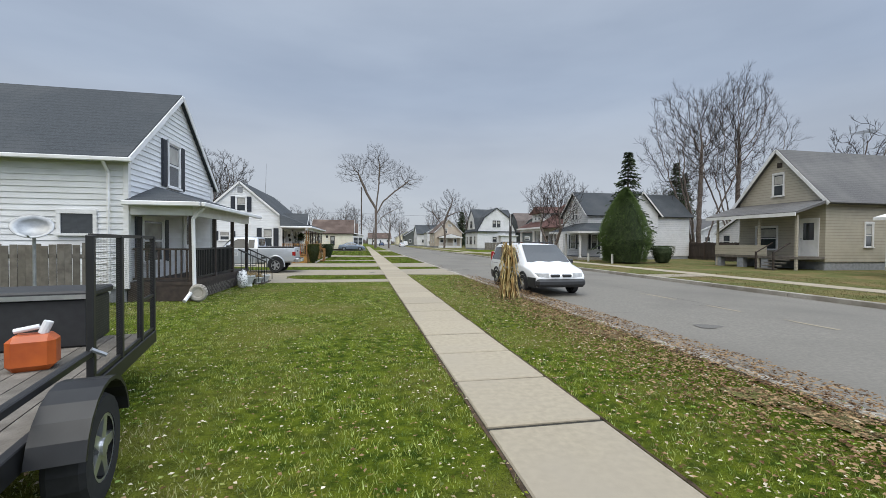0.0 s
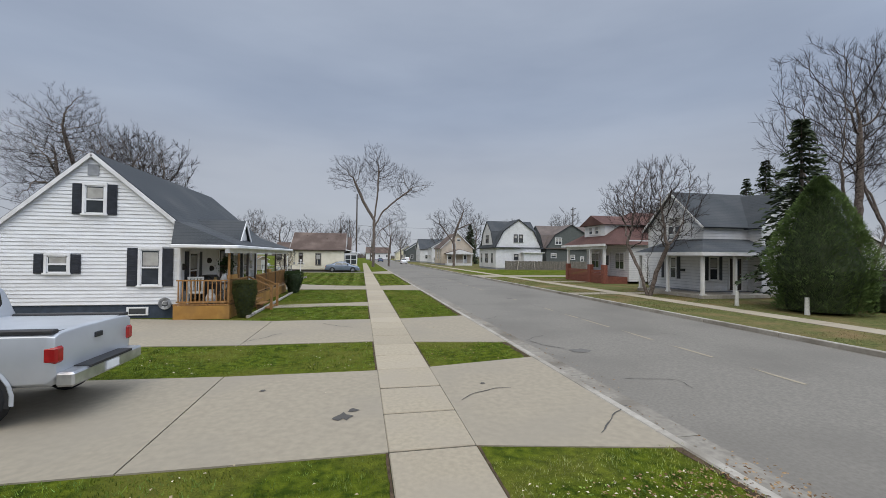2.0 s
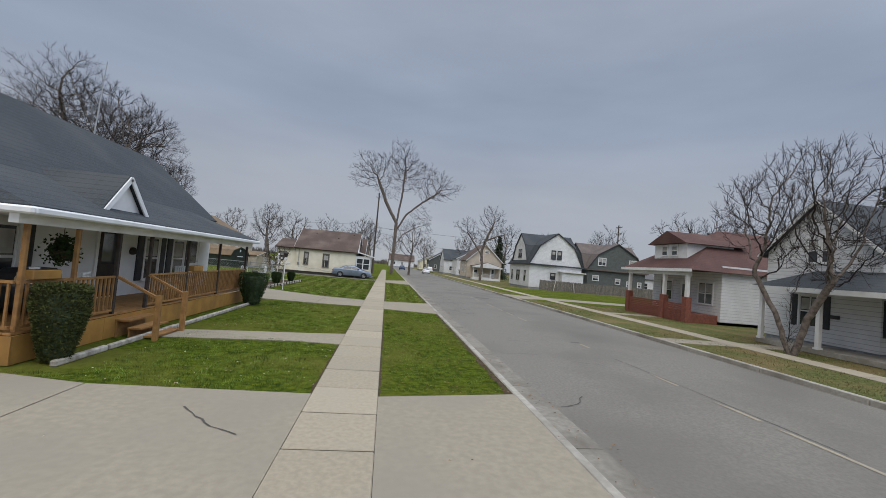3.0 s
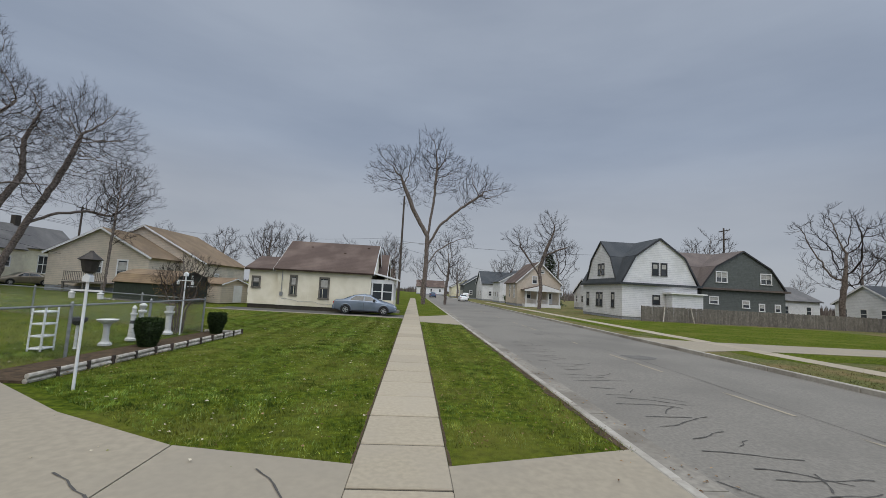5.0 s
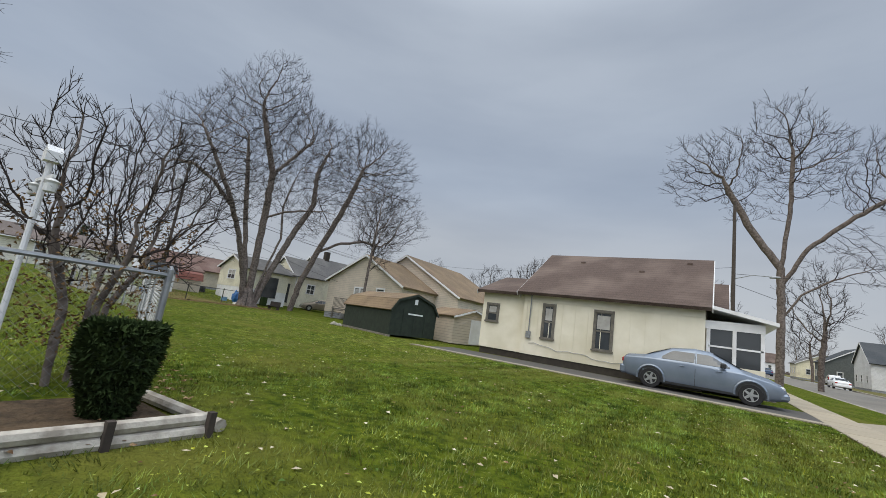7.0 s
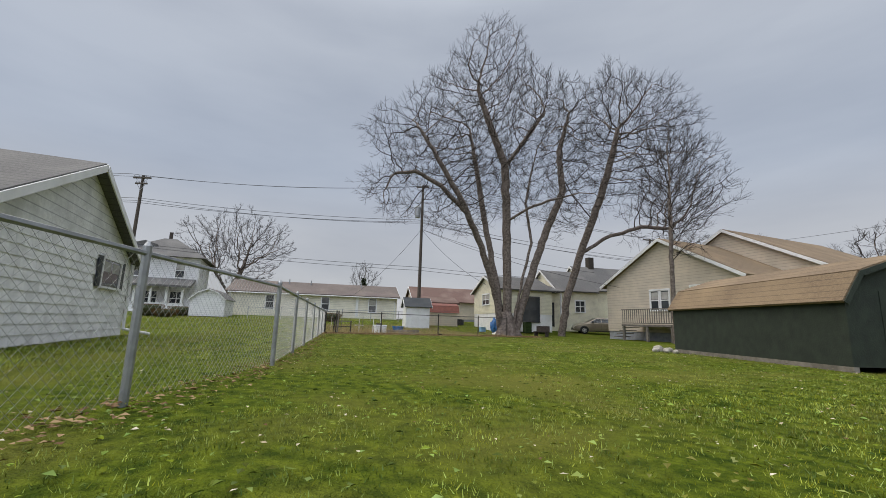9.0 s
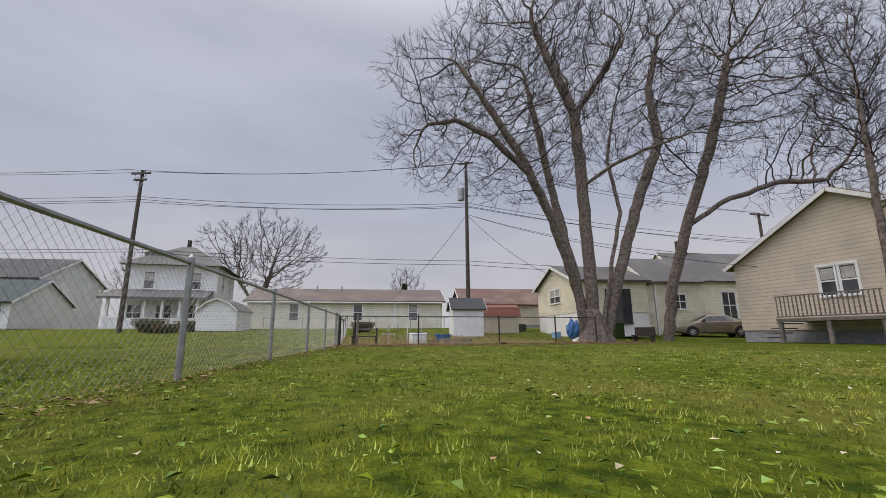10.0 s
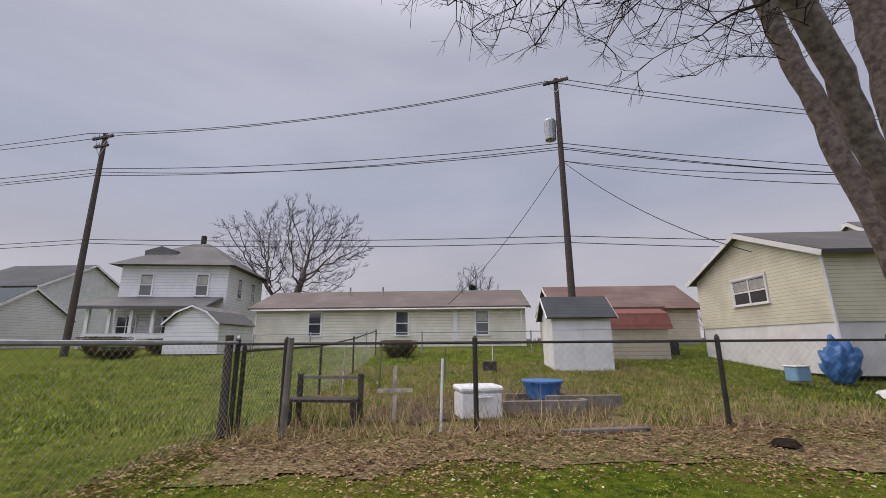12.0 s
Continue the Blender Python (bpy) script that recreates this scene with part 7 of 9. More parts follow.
def wheel(parent, x, y, r, w, spokes=5):
    sgn = 1 if y > 0 else -1
    wh = new("wheel")
    wh.parent = parent
    wh.matrix_local = pose(x, y, r, 0, 0, 0)
    n = 20
    bm = bmesh.new()
    prof = [(r * 0.62, -w / 2), (r * 0.95, -w / 2), (r, -w / 2 + 0.03), (r, w / 2 - 0.03), (r * 0.95, w / 2), (r * 0.62, w / 2)]
    rings = [[bm.verts.new((q * math.cos(2 * math.pi * i / n), c, q * math.sin(2 * math.pi * i / n))) for i in range(n)] for q, c in prof]
    for a, b in zip(rings, rings[1:] + rings[:1]):
        for i in range(n):
            bm.faces.new((a[i], a[(i + 1) % n], b[(i + 1) % n], b[i]))
    part("tyre", bm, "rubber", wh)
    bm = bmesh.new()
    c = sgn * (w / 2 - 0.01)
    tube(bm, (0, c - sgn * 0.12, 0), (0, c - sgn * 0.05, 0), r * 0.62, n=n)
    part("rim_well", bm, "black_plastic", wh)
    bm = bmesh.new()
    tube(bm, (0, c - sgn * 0.05, 0), (0, c + sgn * 0.012, 0), r * 0.16, n=10)
    for k in range(spokes):
        a = 2 * math.pi * k / spokes
        ca, sa = math.cos(a), math.sin(a)
        ps = [(0.1 * r, -0.13 * r), (0.6 * r, -0.085 * r), (0.6 * r, 0.085 * r), (0.1 * r, 0.13 * r)]
        lo = [bm.verts.new((u * ca - v * sa, c - sgn * 0.045, u * sa + v * ca)) for u, v in ps]
        hi = [bm.verts.new((u * ca - v * sa, c, u * sa + v * ca)) for u, v in ps]
        bm.faces.new(lo)
        bm.faces.new(hi)
        for i in range(4):
            bm.faces.new((lo[i], lo[(i + 1) % 4], hi[(i + 1) % 4], hi[i]))
    for i in range(n):
        a, b = 2 * math.pi * i / n, 2 * math.pi * (i + 1) / n
        q = [bm.verts.new((rr * math.cos(t), c + sgn * 0.005, rr * math.sin(t))) for rr, t in ((0.56 * r, a), (0.63 * r, a), (0.63 * r, b), (0.56 * r, b))]
        bm.faces.new(q)
    part("rim", bm, "chrome", wh)
    return wh


def arch(parent, sh, x, r, sign, mat):
    """A flat dark panel on the flank, put there for the shade of the wheel opening, with a lip."""
    bm = bmesh.new()
    n = 12
    c = bm.verts.new((x, sign * (sh.side(x, r) + 0.004), r * 0.9))
    rim = []
    for i in range(n + 1):
        a = math.pi * (-0.08 + 1.16 * i / n)
        px, pz = x + (r + 0.075) * math.cos(a), r + (r + 0.075) * math.sin(a)
        rim.append(bm.verts.new((px, sign * (sh.side(px, pz) + 0.004), max(pz, 0.2))))
    for a, b in zip(rim, rim[1:]):
        bm.faces.new((c, a, b))
    part("wheel_arch", bm, "black_plastic", parent)
    bm = bmesh.new()
    g = []
    for i in range(n + 1):
        a = math.pi * (-0.05 + 1.1 * i / n)
        row = []
        for q, o in ((r + 0.065, 0.01), (r + 0.09, 0.025), (r + 0.13, 0.006)):
            px, pz = x + q * math.cos(a), r + q * math.sin(a)
            row.append(bm.verts.new((px, sign * (sh.side(px, pz) + o), max(pz, 0.2))))
        g.append(row)
    for a, b in zip(g, g[1:]):
        for k in range(2):
            bm.faces.new((a[k], b[k], b[k + 1], a[k + 1]))
    part("arch_lip", bm, mat, parent)


def windscreen(parent, x0, z0, w0, x1, z1, w1, name="windscreen"):
    bm = bmesh.new()
    d = 0.02 if x0 > x1 else -0.02
    g = []
    for x, z, w in ((x0, z0, w0), ((x0 + x1) / 2, (z0 + z1) / 2 + 0.02, (w0 + w1) / 2), (x1, z1, w1)):
        g.append([bm.verts.new((x + d - d * 1.2 * (u * u), u * w, z + 0.036)) for u in (-1, -0.5, 0, 0.5, 1)])
    for a, b in zip(g, g[1:]):
        for k in range(4):
            bm.faces.new((a[k], a[k + 1], b[k + 1], b[k]))
    return part(name, bm, "car_glass", parent)


def vehicle(name, label, category, x, y, z, rz, st, paint, axles, r, kind):
    ob = thing(name, label, category, x, y, z, rz)
    sh = Shell(st)
    body = part("body", sh.mesh(), paint, ob, smooth=False)
    md = body.modifiers.new("bevel", "BEVEL")
    md.width, md.segments, md.limit_method, md.angle_limit = 0.05, 2, "ANGLE", radians(22)
    for f in body.data.polygons:
        f.use_smooth = True
    for ax in axles:
        for s in (1, -1):
            wheel(ob, ax, s * (sh.side(ax, r) - 0.07), r, 0.21)
            arch(ob, sh, ax, r, s, "black_plastic" if kind == "van" else paint)
    x_f, x_r = st[-1][0], st[0][0]
    for s in (1, -1):
        wf = st[-1][5]
        mir = part("mirror", boxed(-0.11, -0.07, -0.08, 0.05, 0.09, 0.08, bevel=0.03), "black_plastic", ob)
        mir.matrix_local = pose({"van": 1.0, "pickup": 0.95, "sedan": 0.72}[kind], s * (sh.side(0.8, st[4][2]) + 0.09), st[4][2] + 0.1)
    return ob, sh


# white minivan with grey lower panels, parked at the kerb
VAN = [(-2.46, 0.42, 0.98, 1.30, 0.84, 0.88, 0.76), (-2.38, 0.33, 1.0, 1.62, 0.88, 0.92, 0.72), (-2.0, 0.28, 1.02, 1.7, 0.91, 0.95, 0.74), (-0.8, 0.27, 1.02, 1.73, 0.92, 0.96, 0.76), (0.55, 0.27, 1.0, 1.69, 0.92, 0.96, 0.74), (1.5, 0.27, 0.97, 1.06, 0.92, 0.95, 0.82), (2.1, 0.27, 0.86, 0.92, 0.9, 0.92, 0.74), (2.38, 0.3, 0.7, 0.74, 0.84, 0.87, 0.7), (2.48, 0.36, 0.62, 0.64, 0.74, 0.78, 0.66)]


def minivan(label, x, y, z, rz, paint, lower):
    v, sh = vehicle("minivan", label, "car", x, y, z, rz, VAN, paint, (1.5, -1.5), 0.335, "van")
    for s in (1, -1):
        part("side_glass", sh.skin(-2.2, -0.28, 1.08, lambda q: 1.56 + 0.03 * min(1, (q + 2.2) * 2), 0.008, s, 10), "car_glass", v)
        part("side_glass", sh.skin(-0.14, 0.98, 1.06, lambda q: min(1.58, 1.58 - (q - 0.3) * 0.62) if q > 0.3 else 1.58, 0.008, s, 8), "car_glass", v)
        for a, b in ((-1.08, 1.08), (-2.38, -1.92), (1.92, 2.42)):
            part("lower_panel", sh.skin(a, b, 0.3, 0.6 if abs(a) < 1.5 else 0.62, 0.01, s, 6), lower, v)
        part("side_moulding", sh.skin(-1.05, 1.05, 0.6, 0.64, 0.018, s, 6, 1), lower, v)
        part("track", sh.skin(-2.1, -1.2, 0.93, 0.945, 0.01, s, 5, 1), "black_plastic", v)
        for a in (-0.45, 0.02):
            part("door_handle", boxed(a, s * (sh.side(a, 0.9) + 0.002), 0.88, a + 0.15, s * (sh.side(a, 0.9) + 0.03), 0.91, bevel=0.006), paint, v)
        rk = new("roof_rack")
        rk.parent = v
        bm = bmesh.new()
        tube(bm, (-1.9, s * 0.63, 1.79), (0.25, s * 0.63, 1.79), 0.018, n=6)
        for a in (-1.9, -0.85, 0.25):
            tube(bm, (a, s * 0.64, 1.7), (a, s * 0.63, 1.79), 0.025, n=6)
        part("rail", bm, "black_plastic", rk)
        part("headlight", prism(bmesh.new(), [(2.3, s * 0.45), (2.5, s * 0.42), (2.44, s * 0.76), (2.28, s * 0.84)], "z", 0.63, 0.77), "clear_lens", v)
        part("tail_light", boxed(-2.485, s * 0.84 - 0.06, 0.95, -2.36, s * 0.84 + 0.06, 1.38, bevel=0.02), "red_lens", v)
        part("fog_light", boxed(2.47, s * 0.55 - 0.06, 0.42, 2.52, s * 0.55 + 0.06, 0.5, bevel=0.015), "clear_lens", v)
    windscreen(v, 1.47, 1.06, 0.78, 0.62, 1.665, 0.66)
    windscreen(v, -2.44, 1.1, 0.7, -2.37, 1.58, 0.62, "rear_window")
    part("bumper", boxed(2.3, -0.86, 0.3, 2.56, 0.86, 0.6, bevel=0.1), lower, v)
    part("bumper", boxed(-2.54, -0.88, 0.36, -2.36, 0.88, 0.64, bevel=0.05), lower, v)
    for s in (1, -1):
        part("grille", boxed(2.4, s * 0.2 - 0.15, 0.645, 2.53, s * 0.2 + 0.15, 0.73, bevel=0.02), "black_plastic", v)
    part("hood_seam", boxed(1.5, -0.7, 1.02, 1.54, 0.7, 1.075), "black_plastic", v)
    return v


SITE = pose(5.2, 31.2, -0.1) @ Matrix.Diagonal((1.0, 0.92, 0.97, 1.0)) @ pose(-5.2, -31.2, 0.1)
minivan("white minivan with grey lower panels parked at the kerb", 5.2, 31.2, -0.1, -90, "white_paint", "black_plastic")
SITE = STREET
minivan("dark blue minivan parked beside the porch", -12.3, 39.4, 0.016, 175, "navy_paint", "navy_paint")
minivan("white van parked behind the yellow house", -17.5, 103.5, 0.0, 0, "white_paint", "white_paint")
minivan("white van parked far along the street", 14.8, 172.0, 0.0, 85, "white_paint", "white_paint")

# silver pickup on the driveway
PICK = [(-2.62, 0.62, 1.2, 1.24, 0.88, 0.93, 0.92), (-2.5, 0.52, 1.22, 1.26, 0.92, 0.95, 0.93), (-0.62, 0.5, 1.22, 1.26, 0.93, 0.96, 0.94), (-0.58, 0.45, 1.2, 1.76, 0.93, 0.95, 0.72), (0.1, 0.44, 1.2, 1.8, 0.93, 0.95, 0.72), (0.72, 0.44, 1.2, 1.77, 0.93, 0.95, 0.7), (1.32, 0.44, 1.18, 1.24, 0.93, 0.95, 0.84), (2.3, 0.48, 1.08, 1.12, 0.91, 0.93, 0.78), (2.52, 0.52, 1.0, 1.04, 0.86, 0.88, 0.76), (2.6, 0.55, 0.92, 0.96, 0.8, 0.82, 0.74)]
SITE = pose(-4.25, 39.42, 0) @ Matrix.Diagonal((0.87, 1.0, 1.0, 1.0)) @ pose(4.25, -39.42, 0)
v, sh = vehicle("pickup_truck", "silver extended-cab pickup truck on the concrete driveway", "car", -7.05, 39.42, 0.016, 180, PICK, "silver_paint", (1.62, -1.58), 0.385, "pickup")
for s in (1, -1):
    part("side_glass", sh.skin(0.02, 1.0, 1.24, lambda q: 1.68 if q < 0.55 else 1.68 - (q - 0.55) * 0.8, 0.008, s, 8), "car_glass", v)
    part("side_glass", sh.skin(-0.42, -0.1, 1.24, 1.66, 0.008, s, 4), "car_glass", v)
    part("door_seam", sh.skin(-0.06, -0.04, 0.5, 1.72, 0.003, s, 1, 6), "black_plastic", v)
    part("door_seam", sh.skin(1.14, 1.16, 0.5, 1.18, 0.003, s, 1, 4), "black_plastic", v)
    part("bed_seam", sh.skin(-0.62, -0.58, 0.52, 1.2, 0.003, s, 1, 4), "black_plastic", v)
    part("door_handle", boxed(0.06, s * (sh.side(0.1, 1.08) + 0.002), 1.06, 0.22, s * (sh.side(0.1, 1.08) + 0.035), 1.1, bevel=0.006), "black_plastic", v)
    part("running_board", boxed(-0.5, s * 0.93 - 0.06, 0.36, 1.1, s * 0.93 + 0.06, 0.42, bevel=0.015), "chrome", v)
    part("tail_light", boxed(-2.66, s * 0.87 - 0.075, 0.85, -2.46, s * 0.87 + 0.085, 1.08, bevel=0.03), "red_lens", v)
    part("bed_rail", boxed(-2.58, s * 0.87 - 0.07, 1.25, -0.64, s * 0.87 + 0.07, 1.31, bevel=0.015), "black_plastic", v)
    part("headlight", boxed(2.42, s * 0.68 - 0.16, 0.8, 2.62, s * 0.68 + 0.16, 0.97, bevel=0.03), "clear_lens", v)
part("door_sign", sh.skin(0.42, 0.92, 0.86, 1.05, 0.006, 1, 3, 1), "plastic_white", v, "white magnetic door sign")
for k in range(3):
    part("door_sign_line", sh.skin(0.46, 0.88 - 0.06 * k, 0.89 + k * 0.05, 0.915 + k * 0.05, 0.009, 1, 2, 1), "black_plastic", v)
part("decal", sh.skin(-1.05, -0.8, 0.72, 0.8, 0.006, 1, 2, 1), "black_plastic", v)
# dark panel at rail height stands in for the open bed's shaded inside
part("bed_floor", boxed(-2.55, -0.8, 1.262, -0.66, 0.8, 1.274), "black_plastic", v)
part("tailgate_handle", boxed(-2.65, -0.09, 1.05, -2.6, 0.09, 1.13, bevel=0.01), "black_plastic", v)
part("bumper", boxed(-2.86, -0.9, 0.52, -2.6, 0.9, 0.72, bevel=0.03), "chrome", v)
part("bumper_step", boxed(-2.87, -0.55, 0.7, -2.62, 0.55, 0.735), "black_plastic", v)
part("plate", boxed(-2.88, -0.16, 0.56, -2.862, 0.16, 0.68), "plastic_white", v)
part("bumper", boxed(2.5, -0.9, 0.45, 2.74, 0.9, 0.68, bevel=0.04), "chrome", v)
part("grille", boxed(2.5, -0.48, 0.72, 2.64, 0.48, 0.95, bevel=0.02), "black_plastic", v)
windscreen(v, 1.28, 1.24, 0.8, 0.78, 1.74, 0.66)
windscreen(v, -0.61, 1.32, 0.68, -0.6, 1.66, 0.62, "rear_window")

SITE = STREET
SEDAN = [(-2.22, 0.4, 0.82, 0.86, 0.7, 0.76, 0.62), (-2.1, 0.3, 0.92, 0.97, 0.8, 0.83, 0.66), (-1.55, 0.22, 0.96, 1.03, 0.85, 0.88, 0.66), (-0.75, 0.2, 0.95, 1.36, 0.86, 0.89, 0.58), (-0.1, 0.2, 0.94, 1.43, 0.86, 0.89, 0.59), (0.35, 0.2, 0.92, 1.39, 0.86, 0.89, 0.58), (1.2, 0.2, 0.89, 0.98, 0.86, 0.88, 0.72), (1.85, 0.22, 0.76, 0.82, 0.83, 0.85, 0.64), (2.15, 0.27, 0.64, 0.68, 0.76, 0.78, 0.6), (2.25, 0.32, 0.56, 0.58, 0.64, 0.66, 0.55)]


def sedan(label, x, y, z, rz, paint):
    v, sh = vehicle("sedan", label, "car", x, y, z, rz, SEDAN, paint, (1.38, -1.32), 0.315, "sedan")
    for s in (1, -1):
        part("side_glass", sh.skin(-0.02, 0.86, 0.99, lambda q: 1.3 if q < 0.35 else 1.3 - (q - 0.35) * 0.55, 0.008, s, 8), "car_glass", v)
        part("side_glass", sh.skin(-1.0, -0.08, 1.0, lambda q: 1.3 if q > -0.7 else 1.3 - (-0.7 - q) * 0.75, 0.008, s, 8), "car_glass", v)
        part("door_seam", sh.skin(-0.06, -0.045, 0.3, 1.33, 0.003, s, 1, 6), "black_plastic", v)
        part("sill", sh.skin(-0.95, 1.0, 0.22, 0.29, 0.008, s, 4, 1), "black_plastic", v)
        for a in (-0.3, 0.7):
            part("door_handle", boxed(a - 0.2, s * (sh.side(a, 0.85) + 0.002), 0.83, a - 0.03, s * (sh.side(a, 0.85) + 0.03), 0.86, bevel=0.006), paint, v)
        part("headlight", boxed(1.98, s * 0.6 - 0.16, 0.56, 2.2, s * 0.6 + 0.14, 0.68, bevel=0.04), "clear_lens", v)
        part("tail_light", boxed(-2.24, s * 0.66 - 0.12, 0.7, -2.08, s * 0.66 + 0.14, 0.86, bevel=0.03), "red_lens", v)
    windscreen(v, 1.16, 0.98, 0.68, 0.42, 1.37, 0.54)
    windscreen(v, -1.5, 1.03, 0.62, -0.8, 1.34, 0.54, "rear_window")
    part("bumper", boxed(2.0, -0.78, 0.28, 2.3, 0.78, 0.5, bevel=0.06), paint, v)
    part("bumper", boxed(-2.3, -0.8, 0.32, -2.08, 0.8, 0.62, bevel=0.06), paint, v)
    part("grille", boxed(2.2, -0.35, 0.4, 2.32, 0.35, 0.5, bevel=0.02), "black_plastic", v)
    return v


sedan("pale blue sedan parked beside the yellow house", -2.85, 90.15, 0.016, 0, "blue_paint")
sedan("dark blue car parked behind the pickup", -11.4, 42.6, 0.0, 178, "navy_paint")
sedan("bronze sedan parked beside the pale yellow house", -40.94, 106.69, float(ground_z(-40.94, 106.69)), -122, "bronze_paint")
sedan("dark car parked far along the street", 6.2, 178.0, -0.05, 90, "navy_paint")
sedan("white car parked far along the street", 11.5, 150.0, -0.05, 90, "white_paint")
sedan("white car parked behind the garden shed", -49.5, 104.0, 0.4, 52, "white_paint")

# ---------------------------------------------------------------- utility trailer on the lawn
tr = thing("utility_trailer", "black utility trailer with tall posts and wire mesh along one side", "trailer", -3.5, 22.2, 0, 13)
TW, TL, TZ = 1.7, 4.3, 0.52
for k in range(10):
    part("deck_board", boxed(-TW + 0.06 + k * (TW - 0.12) / 10, -TL, TZ - 0.045, -TW + 0.06 + (k + 0.93) * (TW - 0.12) / 10, -0.05, TZ), "grey_wood", tr)
for a in (-TW, -0.06):
    part("side_beam", boxed(a, -TL, TZ - 0.12, a + 0.06, 0, TZ + 0.02, bevel=0.006), "black_steel", tr)
part("top_rail", boxed(-TW, -TL, TZ + 0.28, -TW + 0.05, -0.1, TZ + 0.33, bevel=0.006), "black_steel", tr)
part("top_rail", boxed(-0.06, -TL, TZ + 0.22, -0.01, -1.95, TZ + 0.27, bevel=0.006), "black_steel", tr)
for k in range(4):
    part("stake", boxed(-TW, -TL + 0.05 + k * 1.35, TZ, -TW + 0.05, -TL + 0.1 + k * 1.35, TZ + 0.29), "black_steel", tr)
part("stake", boxed(-0.06, -TL + 0.1, TZ, -0.01, -TL + 0.15, TZ + 0.23), "black_steel", tr)
for yy in (-TL, -0.06):
    part("cross_beam", boxed(-TW, yy, TZ - 0.12, 0, yy + 0.06, TZ - 0.05), "black_steel", tr)
gate = new("side_gate")
gate.parent = tr
for yy in (-2.02, -1.3, -0.6, -0.03):
    part("gate_post", boxed(-0.055, yy - 0.028, TZ - 0.02, -0.005, yy + 0.028, 1.66, bevel=0.006), "black_steel", gate)
for z in (TZ + 0.03, 1.64):
    part("gate_rail", boxed(-0.045, -2.02, z, -0.015, 0.0, z + 0.03), "black_steel", gate)
part("gate_strut", boxed(-0.045, -0.6, 0.95, -0.015, 0.06, 0.98), "black_steel", gate)
part("gate_latch", tube(bmesh.new(), (-0.02, -2.06, 0.8), (0.06, -2.02, 0.74), 0.018, n=6), "galv", gate)
verts, faces = [], []
for k in range(56):
    u = -2.0 + k * 1.97 / 55
    z = TZ + 0.08 + k * 1.06 / 55
    for b in ([(-0.03, u - 0.0015, TZ + 0.05), (-0.03, u + 0.0015, TZ + 0.05), (-0.027, u + 0.0015, 1.64), (-0.027, u - 0.0015, 1.64)],
              [(-0.024, -2.0, z - 0.0015), (-0.024, 0, z - 0.0015), (-0.021, 0, z + 0.0015), (-0.021, -2.0, z + 0.0015)]):
        i = len(verts)
        verts += b
        faces.append((i, i + 1, i + 2, i + 3))
mesh_part("gate_mesh", verts, faces, "black_steel", gate, "fine black wire mesh")
for a in (0.15, -TW - 0.15):
    wheel(tr, a, 0.0, 0.33, 0.2)
    w_ = tr.children[-1]
    w_.matrix_local = pose(a, -2.75, 0.33, 0, 0, 90)
    bm = bmesh.new()
    ring = [(-2.75 + 0.42 * math.cos(radians(q)), 0.36 + 0.4 * math.sin(radians(q))) for q in range(10, 171, 16)]
    inner = [(-2.75 + 0.395 * math.cos(radians(q)), 0.36 + 0.375 * math.sin(radians(q))) for q in range(10, 171, 16)]
    prism(bm, ring + inner[::-1], "x", a - 0.13, a + 0.13)
    part("mudguard", bm, "black_steel", tr)
part("drawbar", boxed(-TW / 2 - 0.05, -TL - 1.2, TZ - 0.12, -TW / 2 + 0.05, -TL, TZ - 0.05), "black_steel", tr)
tb = thing("toolbox", "large black toolbox with a bright metal lid edge", "toolbox", -4.35, 21.75, TZ, 13)
part("case", boxed(-0.75, -0.35, 0.0, 0.45, 0.35, 0.5, bevel=0.02), "black_plastic", tb)
part("lid", boxed(-0.78, -0.38, 0.5, 0.48, 0.38, 0.58, bevel=0.02), "black_plastic", tb)
part("lid_trim", boxed(-0.79, -0.392, 0.5, 0.49, -0.381, 0.545), "chrome", tb)
gc = thing("fuel_can", "red and orange plastic fuel can with a pale cap", "can", -3.8, 20.75, TZ, 20)
part("can_body", boxed(-0.16, -0.12, 0.0, 0.16, 0.12, 0.3, bevel=0.05), "plastic_red", gc)
part("cap", tube(bmesh.new(), (0.06, 0, 0.3), (0.1, 0, 0.4), 0.035, n=10), "plastic_white", gc)
part("grip", tube(bmesh.new(), (-0.12, 0, 0.33), (0.04, 0, 0.36), 0.022, n=8), "plastic_white", gc)
sd = thing("satellite_dish", "grey satellite dish on a short mast", "dish", -7.75, 26.7, 0)
part("mast", tube(bmesh.new(), (0, 0, 0), (0, 0, 1.75), 0.03, n=8), "galv", sd)
bm = bmesh.new()
bmesh.ops.create_uvsphere(bm, u_segments=20, v_segments=12, radius=0.42)
bmesh.ops.delete(bm, geom=[q for q in bm.verts if q.co.z > -0.22], context="VERTS")
bmesh.ops.solidify(bm, geom=bm.faces[:], thickness=0.012)
for q in bm.verts:
    q.co.z += 0.38
dish = part("dish", bm, "galv", sd, smooth=True)
dish.matrix_local = pose(0.05, -0.1, 1.85, 65, 0, 25) @ Matrix.Diagonal((1.15, 0.9, 1, 1))
part("arm", tube(bmesh.new(), (0, -0.1, 1.65), (0.2, -0.5, 1.7), 0.015, n=6), "galv", sd)

